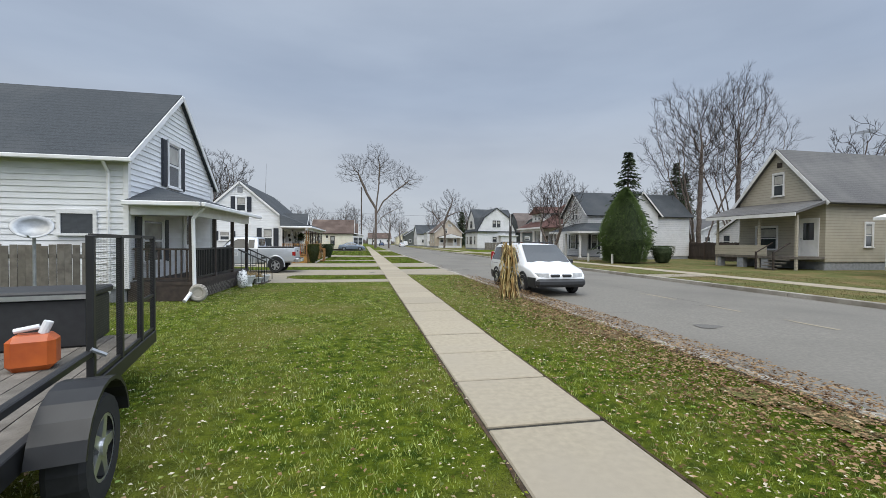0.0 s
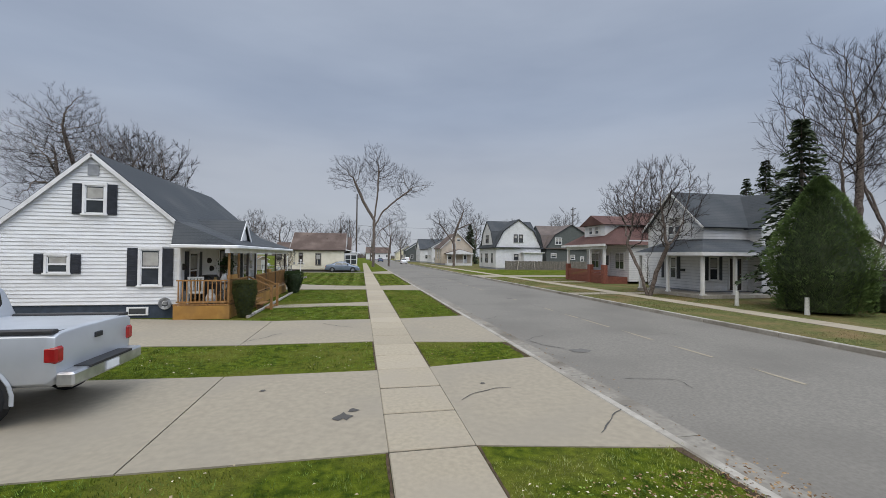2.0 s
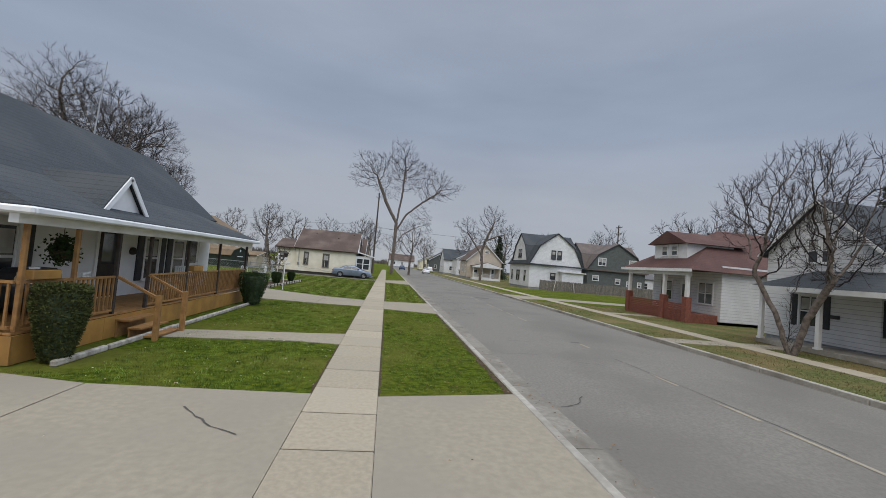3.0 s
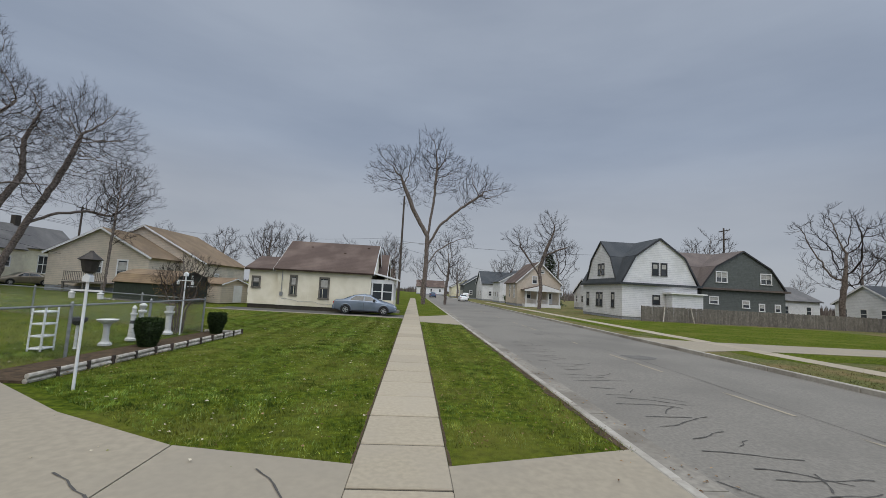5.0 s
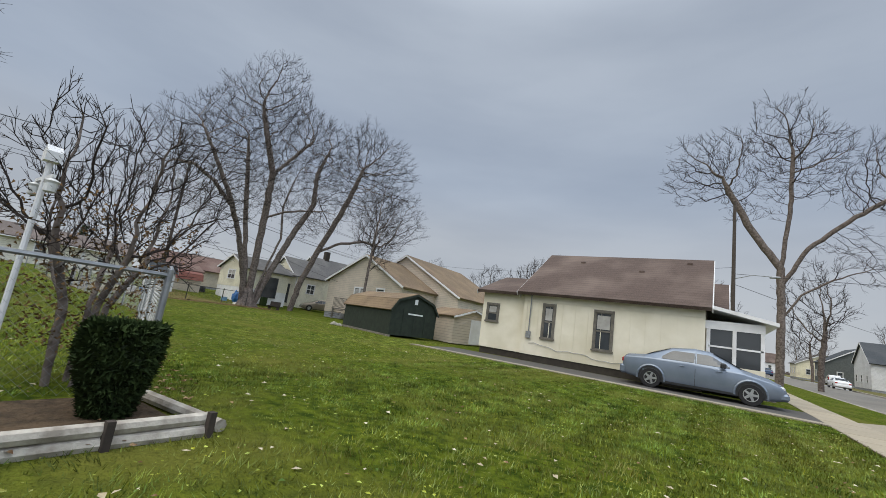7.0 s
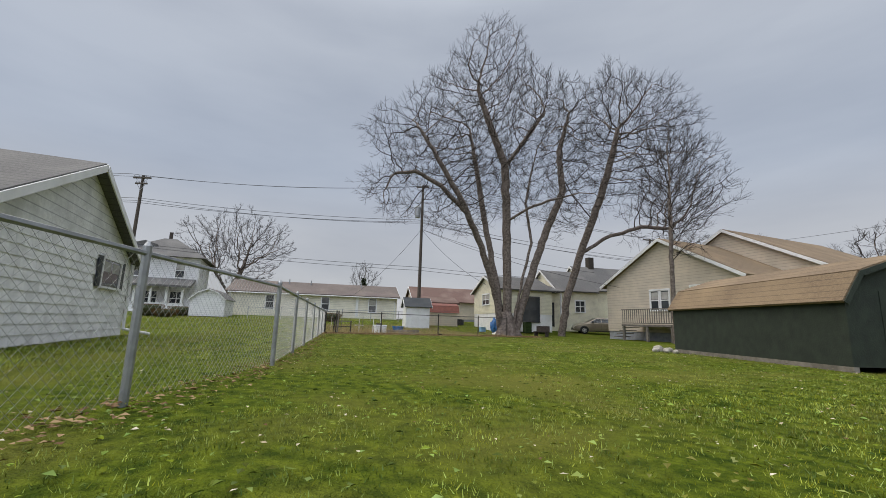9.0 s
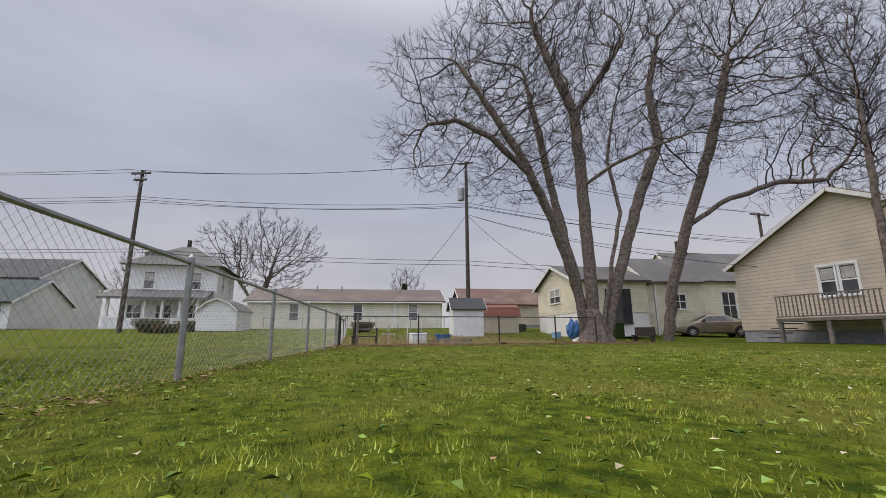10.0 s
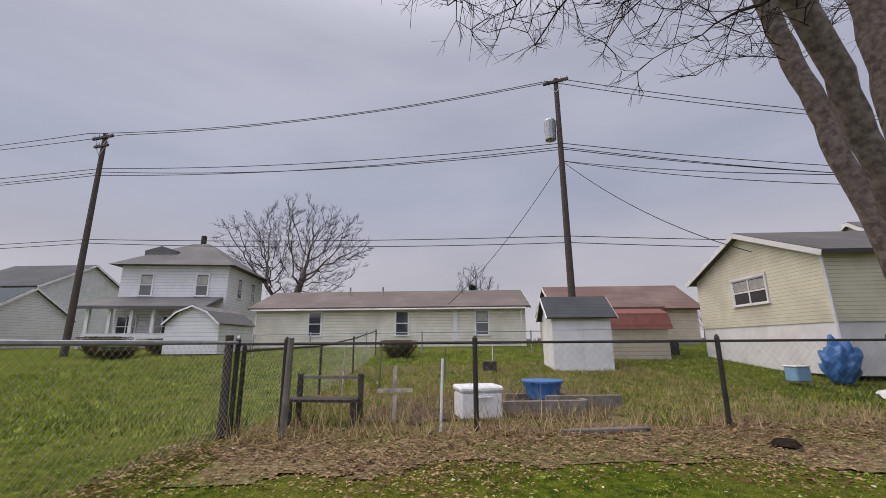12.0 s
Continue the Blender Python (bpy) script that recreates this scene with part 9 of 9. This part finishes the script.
# a ladder of short cracks out of the gutter, tied by one running along the lane
for k in range(30):
    y = 62.0 + k * 0.56 + rnd.uniform(-0.2, 0.2)
    crack(bm, 4.75 + rnd.random() * 0.5, y, rnd.uniform(-0.2, 0.25), rnd.randint(4, 10), 0.15, 0.16, 0.006, 0.019, on_road)
    if k % 3 == 0:
        crack(bm, 5.4 + rnd.random() * 0.5, y + 0.2, rnd.uniform(0.3, 0.9), rnd.randint(3, 6), 0.15, 0.3, 0.006, 0.016, on_road)
crack(bm, 5.9, 61.0, 1.75, 26, 0.26, 0.07, 0.005, 0.014, on_road)
crack(bm, 5.1, 42.4, 2.3, 9, 0.14, 0.2, 0.008, 0.018, on_road)
crack(bm, 4.5, 43.6, 0.35, 7, 0.15, 0.25, 0.006, 0.014, on_road)
crack(bm, 4.5, 47.8, 0.1, 7, 0.15, 0.2, 0.006, 0.013, on_road)
crack(bm, 4.6, 52.4, 0.05, 8, 0.15, 0.2, 0.006, 0.013, on_road)
# the joint along the middle of the street opens here and there
for y, n in ((63.0, 34), (79.0, 20), (46.0, 16), (26.0, 14)):
    crack(bm, 8.45, y, 1.57, n, 0.4, 0.015, 0.005, 0.011, on_road)
for k in range(22):
    crack(bm, rnd.uniform(4.6, 9.5), rnd.uniform(16, 110), rnd.uniform(-0.6, 0.6), rnd.randint(4, 9), 0.17, 0.35, 0.004, 0.011, on_road)
tagged(part("road_cracks", bm, "crack"), "dark irregular cracks in the asphalt", "crack", kind="stuff")
bm = bmesh.new()
for x, y, r in ((5.4, 42.1, 0.3), (9.2, 74.6, 0.75), (7.6, 82.0, 0.3), (6.0, 24.0, 0.3), (8.2, 55.0, 0.2)):
    v = [bm.verts.new((x + r * rnd.uniform(0.7, 1.2) * math.cos(t * 0.5236), y + 0.7 * r * rnd.uniform(0.7, 1.2) * math.sin(t * 0.5236), road_z(x) + 0.007)) for t in range(12)]
    bm.faces.new(v)
tagged(part("road_patches", bm, "asphalt_dark"), "darker tar patches on the asphalt", "patch", kind="stuff")
bm = bmesh.new()
for k in range(60):
    y = 10 + k * 2.2
    if rnd.random() < 0.55:
        v = [bm.verts.new((x, yy, road_z(8.3) + 0.006)) for x, yy in ((8.24, y), (8.34, y), (8.34, y + rnd.uniform(0.6, 2.0)), (8.24, y + rnd.uniform(0.6, 2.0)))]
        bm.faces.new(v)
tagged(part("centre_line", bm, "concrete"), "worn pale line along the middle of the street", "road marking", kind="stuff")
bm = bmesh.new()
for (px, py, a, n) in ((-3.4, 61.6, 0.2, 12), (-1.0, 64.0, -1.2, 10), (-2.9, 63.8, -0.9, 9), (-3.2, 62.2, -0.3, 14), (-0.6, 45.8, 2.2, 9), (2.86, 37.05, 0.9, 9), (1.3, 38.6, 0.4, 8), (-3.4, 43.9, 1.3, 9)):
    for i in range(n):
        a += rnd.gauss(0, 0.3)
        qx, qy = px + 0.15 * math.cos(a), py + 0.15 * math.sin(a)
        s = Vector((-(qy - py), qx - px, 0)).normalized() * rnd.uniform(0.006, 0.014)
        v = [bm.verts.new((c.x, c.y, 0.0245)) for c in (Vector((px, py, 0)) - s, Vector((px, py, 0)) + s, Vector((qx, qy, 0)) + s, Vector((qx, qy, 0)) - s)]
        bm.faces.new(v)
        px, py = qx, qy
for x, y, r in ((-0.58, 38.2, 0.17), (-0.45, 38.42, 0.09), (-2.0, 39.6, 0.06), (1.9, 39.4, 0.05)):
    bm.faces.new([bm.verts.new((x + r * rnd.uniform(0.5, 1.3) * math.cos(t * 0.5236), y + r * rnd.uniform(0.4, 1.1) * math.sin(t * 0.5236), 0.0245)) for t in range(12)])
tagged(part("driveway_cracks", bm, "crack"), "dark cracks and chips in the concrete drives", "crack", kind="stuff")


# nearly flat disc; the hole's darkness is put into the soil colour
bw = thing("burrow", "dark burrow dug into the leafy ground", "hole", -35.35, 89.3, 0.05)
part("hollow", lathe(bmesh.new(), [(0.02, 0.045), (0.06, 0.05), (0.1, 0.055), (0.15, 0.0), (0.06, -0.03)], n=14), "pit_shade_soil", bw)


def ragged(name, x, y0, y1, side, label, lo=0.008, hi=0.05):
    """A narrow uneven strip of dark earth where the turf meets the concrete."""
    verts, faces = [], []
    n = int((y1 - y0) / 0.12)
    for i in range(n + 1):
        y = y0 + i * 0.12
        w = lo + (hi - lo) * (0.5 + 0.5 * noise.noise((y * 1.7, x, 0.0))) + rnd.uniform(-0.008, 0.012)
        verts += [(x, y, 0.01), (x + side * w, y, 0.008)]
        if i:
            faces.append((2 * i - 2, 2 * i - 1, 2 * i + 1, 2 * i))
    return tagged(mesh_part(name, verts, faces, "soil"), label, "soil", kind="stuff")


ragged("turf_edge", -0.004, 14.0, 86.0, -1, "dark earth along the lawn edge of the pavement")
ragged("turf_edge", 1.104, 14.0, 84.0, 1, "dark earth along the verge edge of the pavement")
ragged("turf_edge", KERB_L - 0.165, 14.0, 84.0, -1, "dark earth along the kerb", 0.03, 0.2)


def bare_patch(name, x0, x1, y0, y1, mat, label, z=0.012, soft=0.9, step=0.35, rough=1.0, category="soil"):
    """Open ground with an uneven edge, lying on the land."""
    xs, ys = np.arange(x0 - soft, x1 + soft + step, step), np.arange(y0 - soft, y1 + soft + step, step)
    keep = {}
    verts, faces = [], []
    for j, y in enumerate(ys):
        for i, x in enumerate(xs):
            inside = min(x - x0, x1 - x, y - y0, y1 - y) + soft * noise.noise((x * 0.8, y * 0.8, 3.0))
            if inside > 0:
                keep[i, j] = len(verts)
                verts.append((x, y, ground_z(x, y) + z + rough * (0.02 * noise.noise((x * 0.25, y * 0.25, 0)) + 0.015 * noise.noise((x * 2, y * 2, 0)))))
    for i, j in keep:
        q = [(i, j), (i + 1, j), (i + 1, j + 1), (i, j + 1)]
        if all(k in keep for k in q):
            faces.append(tuple(keep[k] for k in q))
    return tagged(mesh_part(name, verts, faces, mat), label, category, kind="stuff")


bare_patch("green_turf", 14.0, 44.0, 73.5, 101.0, "grass", "greener mown turf before the board fence", 0.006, 2.5, 0.8, 0.0, "lawn")
bare_patch("leafy_verge", 2.75, 3.5, 14.5, 26.5, "leaf_mould", "tan leaf mould and thin grass along the kerb", 0.012, 0.7, 0.25)
bare_patch("garden_plot", -40.5, -37.3, 84.2, 88.6, "soil", "bare dug garden plot with dead weeds", 0.03)
bare_patch("leafy_ground", -37.4, -34.9, 82.9, 96.5, "leaf_mould", "brown leaf mould along the back fence", 0.014, 0.9, 0.13)


# ---------------------------------------------------------------- grass and leaves
def triangles(name, verts, mat, label, category):
    """One mesh of loose triangles from an array of 3n points."""
    n = len(verts) // 3
    me = bpy.data.meshes.new(name)
    me.vertices.add(3 * n)
    me.vertices.foreach_set("co", verts.astype(np.float32).ravel())
    me.loops.add(3 * n)
    me.loops.foreach_set("vertex_index", np.arange(3 * n, dtype=np.int32))
    me.polygons.add(n)
    me.polygons.foreach_set("loop_start", np.arange(0, 3 * n, 3, dtype=np.int32))
    me.update(calc_edges=True)
    me.materials.append(M[mat])
    return tagged(new(name, me), label, category, kind="stuff")


def paved(x, y):
    """True where concrete, soil or a building covers the lawn."""
    p = (x > -0.03) & (x < 1.13)
    p |= (x < 0) & (x > -5.9) & (y > 33.35) & (y < 34.6)
    p |= (x < -4.25) & (x > -5.9) & (y > 33.3) & (y < 37.1)
    p |= (x < -3.0) & (x > -5.9) & (y > 34.4) & (y < 35.0)
    p |= (x < 0) & (y > 36.95) & (y < 40.75)
    p |= (x < 0) & (y > 43.45) & (y < 47.55 + np.clip((-3.4 - x) * 0.25, 0, 1.1))
    p |= (x < 0) & (x > -4.4) & (y > 51.9 - 0.18 * np.clip(x + 2, -2, 2)) & (y < 53.15)
    p |= (x < 0) & (y > 60.85) & (y < 64.25 + np.clip((-x - 2.2) * 0.65, 0, 3.3) + 0.1 * np.clip(-x, 0, 2.2) * 1.8)
    p |= (x < 0) & (x > -13.6) & (y > 87.55 + np.clip(-x, 0, 13.5) * 0.048)
    for a, b in ((36.6, 41.1), (43.0, 47.9), (60.1, 64.8), (84.8, 93.8)):
        p |= (x > 1) & (y > a) & (y < b)
    p |= (x < -3.9) & (x > -16) & (y > 48) & (y < 60.3)
    p |= (x < -5.4) & (x > -21) & (y > 28.6) & (y < 34.9)
    p |= (x < -5.72 - (75.4 - y) * 0.048) & (x > -7.4) & (y > 67.1) & (y < 75.4)
    p |= (x < -15.6) & (x > -22.2) & (y > 90.4 - (x + 16.6) * 0.364) & (y < 93.3 - (x + 16.6) * 0.364)
    return p


rng = np.random.default_rng(12)


def blades(name, x0, x1, y0, y1, per, h, w, mat, label, sparse=0.25, mown=0.0, band=0.0):
    n = int((x1 - x0) * (y1 - y0) * per)
    x, y = rng.uniform(x0, x1, n), rng.uniform(y0, y1, n)
    tuft = np.sin(x * 5.1 + 2 * np.sin(y * 3.7)) * np.sin(y * 4.3 + 2 * np.sin(x * 2.9))
    keep = ~paved(x, y) & (rng.random(n) > sparse * (1 - tuft))
    if band:
        keep &= np.sin(2 * np.pi * x / band + 0.35 * np.sin(y * 0.5) + 0.2 * np.sin(y * 2.3)) > rng.uniform(-0.1, 0.5, n)
    x, y, tuft = x[keep], y[keep], tuft[keep]
    n = len(x)
    z = ground_z(x, y) - 0.015
    a = rng.uniform(0, 2 * np.pi, n)
    hh = h * rng.uniform(0.5, 1.25, n) * (1 + 0.35 * tuft)
    lean = hh * rng.uniform(0.1, 0.9, n)
    b = rng.uniform(0, 2 * np.pi, n)
    if mown:
        # the mower leaves bands of grass bent to and fro along the street
        lay = np.where(np.sin(x * np.pi / mown + 0.3 * np.sin(y * 0.4)) > 0, 0.5, -0.5) * np.pi
        bent = rng.random(n) < 0.4
        b = np.where(bent, lay + rng.normal(0, 0.5, n), b)
        lean = np.where(bent, hh * rng.uniform(0.6, 1.3, n), lean)
    ww = w * rng.uniform(0.6, 1.4, n)
    v = np.empty((n, 3, 3))
    v[:, 0] = np.stack([x - np.cos(a) * ww, y - np.sin(a) * ww, z], 1)
    v[:, 1] = np.stack([x + np.cos(a) * ww, y + np.sin(a) * ww, z], 1)
    v[:, 2] = np.stack([x + np.cos(b) * lean, y + np.sin(b) * lean, z + hh], 1)
    return triangles(name, v.reshape(-1, 3), mat, label, "grass")


blades("grass", -7.0, 0.0, 15.5, 33.5, 1300, 0.045, 0.005, "front_blade", "short green lawn grass beside the pavement")
blades("grass", 1.1, 3.66, 15.5, 36.6, 1300, 0.045, 0.005, "front_blade", "short green verge grass beside the kerb")
blades("grass", -5.5, 0.0, 33.5, 61.0, 1000, 0.05, 0.0055, "lush_blade", "short green lawn grass between the drives")
blades("grass", 1.1, 3.66, 41.0, 61.0, 1000, 0.05, 0.0055, "lush_blade", "short green verge grass beside the kerb")
blades("grass", -9.0, 0.0, 64.0, 88.5, 1300, 0.055, 0.006, "lush_blade", "short green lawn grass before the yellow house", mown=0.55)
blades("grass", 1.1, 3.66, 64.0, 85.0, 1100, 0.05, 0.006, "lush_blade", "short green verge grass beside the kerb", mown=0.5)
# paler blades in bands put the light on mower-bent grass into the colour
blades("grass", 1.15, 3.4, 64.0, 85.0, 700, 0.055, 0.006, "blade", "paler mown stripes in the verge grass", band=0.62)
blades("grass", -7.0, 0.0, 64.0, 84.0, 260, 0.058, 0.006, "blade", "paler mown stripes in the lawn", band=0.9)
blades("grass", -37.0, -9.0, 76.0, 93.0, 1250, 0.036, 0.0048, "blade", "short green lawn grass along the wire fence")
blades("grass", 13.1, 16.0, 26.0, 74.0, 150, 0.06, 0.011, "dull_blade", "thin dull grass on the far verge")
blades("grass", 17.2, 21.0, 26.0, 74.0, 130, 0.06, 0.011, "dull_blade", "thin dull grass before the far houses")
blades("grass", -30.0, -9.0, 71.0, 77.0, 350, 0.07, 0.008, "blade", "short green lawn grass beyond the wire fence")
blades("grass", -52.0, -37.0, 72.0, 99.0, 260, 0.09, 0.01, "blade", "rough garden grass behind the back fence")
blades("weeds", -40.5, -37.0, 82.9, 88.8, 90, 0.4, 0.007, "straw", "tall dry weeds in the back garden", 0.45)
blades("weeds", -46.5, -37.0, 82.8, 93.0, 300, 0.13, 0.008, "straw", "short dry weeds in the back garden", 0.45)
blades("weeds", -36.9, -36.2, 82.8, 94.6, 160, 0.3, 0.008, "straw", "dry weeds along the back fence", 0.4)


def litter(name, x0, x1, y0, y1, n, size, mat, label, z=0.02, bias=None):
    x, y = rng.uniform(x0, x1, n), rng.uniform(y0, y1, n)
    if bias is not None:
        k = rng.random(n) < bias(x, y)
        x, y = x[k], y[k]
    if name != "road_leaves":
        k = ~paved(x, y) | (rng.random(len(x)) < 0.02)
        x, y = x[k], y[k]
    n = len(x)
    zz = z + ground_z(x, y) + rng.uniform(0, 0.03, n)
    if name == "road_leaves":
        zz = np.full(n, ROAD_Z + 0.035) + rng.uniform(0, 0.02, n)
    a = rng.uniform(0, 2 * np.pi, n)
    s = size * rng.uniform(0.5, 1.4, n)
    v = np.empty((n, 6, 3))
    ca, sa = np.cos(a), np.sin(a)
    lift = rng.uniform(0.0, 0.6, n) * s
    lift2 = rng.uniform(0.0, 0.6, n) * s
    p = [np.stack([x - ca * s, y - sa * s, zz], 1), np.stack([x + ca * s, y + sa * s, zz + lift2 * 0.4], 1), np.stack([x - sa * s * 0.55, y + ca * s * 0.55, zz + lift], 1), np.stack([x + sa * s * 0.6, y - ca * s * 0.6, zz + lift2], 1)]
    for i, q in enumerate((0, 1, 2, 0, 3, 1)):
        v[:, i] = p[q]
    return triangles(name, v.reshape(-1, 3), mat, label, "leaves")


litter("pale_leaves", -8, 0, 15.5, 33.4, 7000, 0.017, "pale_leaf", "pale curled dead leaves on the lawn")
litter("pale_leaves", 1.1, 3.7, 15.5, 36, 3200, 0.018, "pale_leaf", "pale curled dead leaves on the verge")
litter("dead_leaves", 1.1, 4.3, 15.5, 36, 52000, 0.023, "dead_leaf", "brown dead leaves drifted along the kerb", bias=lambda x, y: np.clip((x - 1.7) / 1.4, 0.1, 1) * np.clip(1.4 - np.abs(y - 22) / 12, 0.14, 1))
litter("dead_leaves", -8, 0, 15.5, 33.4, 4200, 0.018, "dead_leaf", "scattered brown dead leaves on the lawn")
litter("lawn_weeds", -8, 0, 15.5, 33.4, 12000, 0.018, "lush_blade", "broad-leaved weeds among the lawn grass")
litter("lawn_weeds", 1.1, 3.7, 15.5, 36, 4000, 0.018, "lush_blade", "broad-leaved weeds among the verge grass")
litter("lawn_weeds", -12, 0, 64, 88, 9000, 0.017, "blade", "broad-leaved weeds among the lawn grass")
litter("lawn_weeds", -36, -9, 78, 92, 16000, 0.024, "lush_blade", "broad-leaved weeds among the lawn grass")
litter("road_leaves", 3.85, 4.9, 15.5, 75, 1600, 0.024, "dead_leaf", "dead leaves lying in the gutter", bias=lambda x, y: np.clip(1.2 - (x - 3.85) / 0.7, 0.03, 1))
litter("dead_leaves", 1.1, 3.7, 41, 85, 3000, 0.02, "dead_leaf", "scattered brown dead leaves on the verge")
litter("pale_leaves", -6, 0, 34, 61, 900, 0.02, "pale_leaf", "pale curled dead leaves on the lawn")
litter("pale_leaves", -12, 0, 64, 88, 900, 0.028, "pale_leaf", "pale curled dead leaves on the lawn")
litter("dead_leaves", -12, 0, 64, 88, 700, 0.024, "dead_leaf", "scattered brown dead leaves on the lawn")
litter("pale_leaves", -37, -10, 77, 96, 2200, 0.019, "pale_leaf", "pale curled dead leaves on the lawn")
litter("dead_leaves", -37, -8, 77.0, 96, 16000, 0.018, "dead_leaf", "brown dead leaves on the back lawn", bias=lambda x, y: np.clip(0.22 + (-26 - x) / 12, 0.1, 1))
litter("dead_leaves", -38.2, -33.8, 82.2, 97, 52000, 0.022, "dead_leaf", "thick drift of brown leaves along the back fence", bias=lambda x, y: np.clip(1.2 - np.abs(x + 35.8 + 0.4 * np.sin(y * 1.9)) / 1.5, 0.0, 1))
litter("dead_leaves", -19.0, -6.6, 75.3, 80.0, 9000, 0.03, "dead_leaf", "brown leaves caught along the wire fence", bias=lambda x, y: np.clip(1 - np.abs(y - 75.55 + (x + 7.2) * 0.373) / 0.5, 0, 1))
litter("dead_leaves", -36.8, -19.0, 79.0, 84.0, 10000, 0.03, "dead_leaf", "brown leaves caught along the wire fence", bias=lambda x, y: np.clip(1 - np.abs(y - 79.95 + (x + 19.0) * 0.16) / 0.4, 0, 1))
litter("dead_leaves", -7.5, -5.7, 67.6, 75.6, 500, 0.03, "dead_leaf", "dead leaves in the flower bed", z=0.05)
litter("dead_leaves", -46, -37.4, 84, 96, 1800, 0.04, "dead_leaf", "brown leaves in the back garden")

# ---------------------------------------------------------------- distant woods that close the horizon
n = 26000
a = rng.uniform(0, 2 * np.pi, n)
d = rng.uniform(255, 300, n)
x, y = d * np.cos(a), 60 + d * np.sin(a)
top = 4.2 + 1.8 * np.sin(a * 23) * np.sin(a * 11 + 1) + 1.5 * np.sin(a * 57 + 2)
hh = top * rng.uniform(0.35, 1.0, n)
lean = rng.normal(0, 0.9, n)
w = rng.uniform(0.12, 0.5, n)
v = np.empty((n, 3, 3))
v[:, 0] = np.stack([x + np.sin(a) * w, y - np.cos(a) * w, np.full(n, -0.2)], 1)
v[:, 1] = np.stack([x - np.sin(a) * w, y + np.cos(a) * w, np.full(n, -0.2)], 1)
v[:, 2] = np.stack([x + np.sin(a) * lean, y - np.cos(a) * lean, hh], 1)
triangles("distant_woods", v.reshape(-1, 3), "far_woods", "grey-brown band of leafless woods on the horizon", "woods")
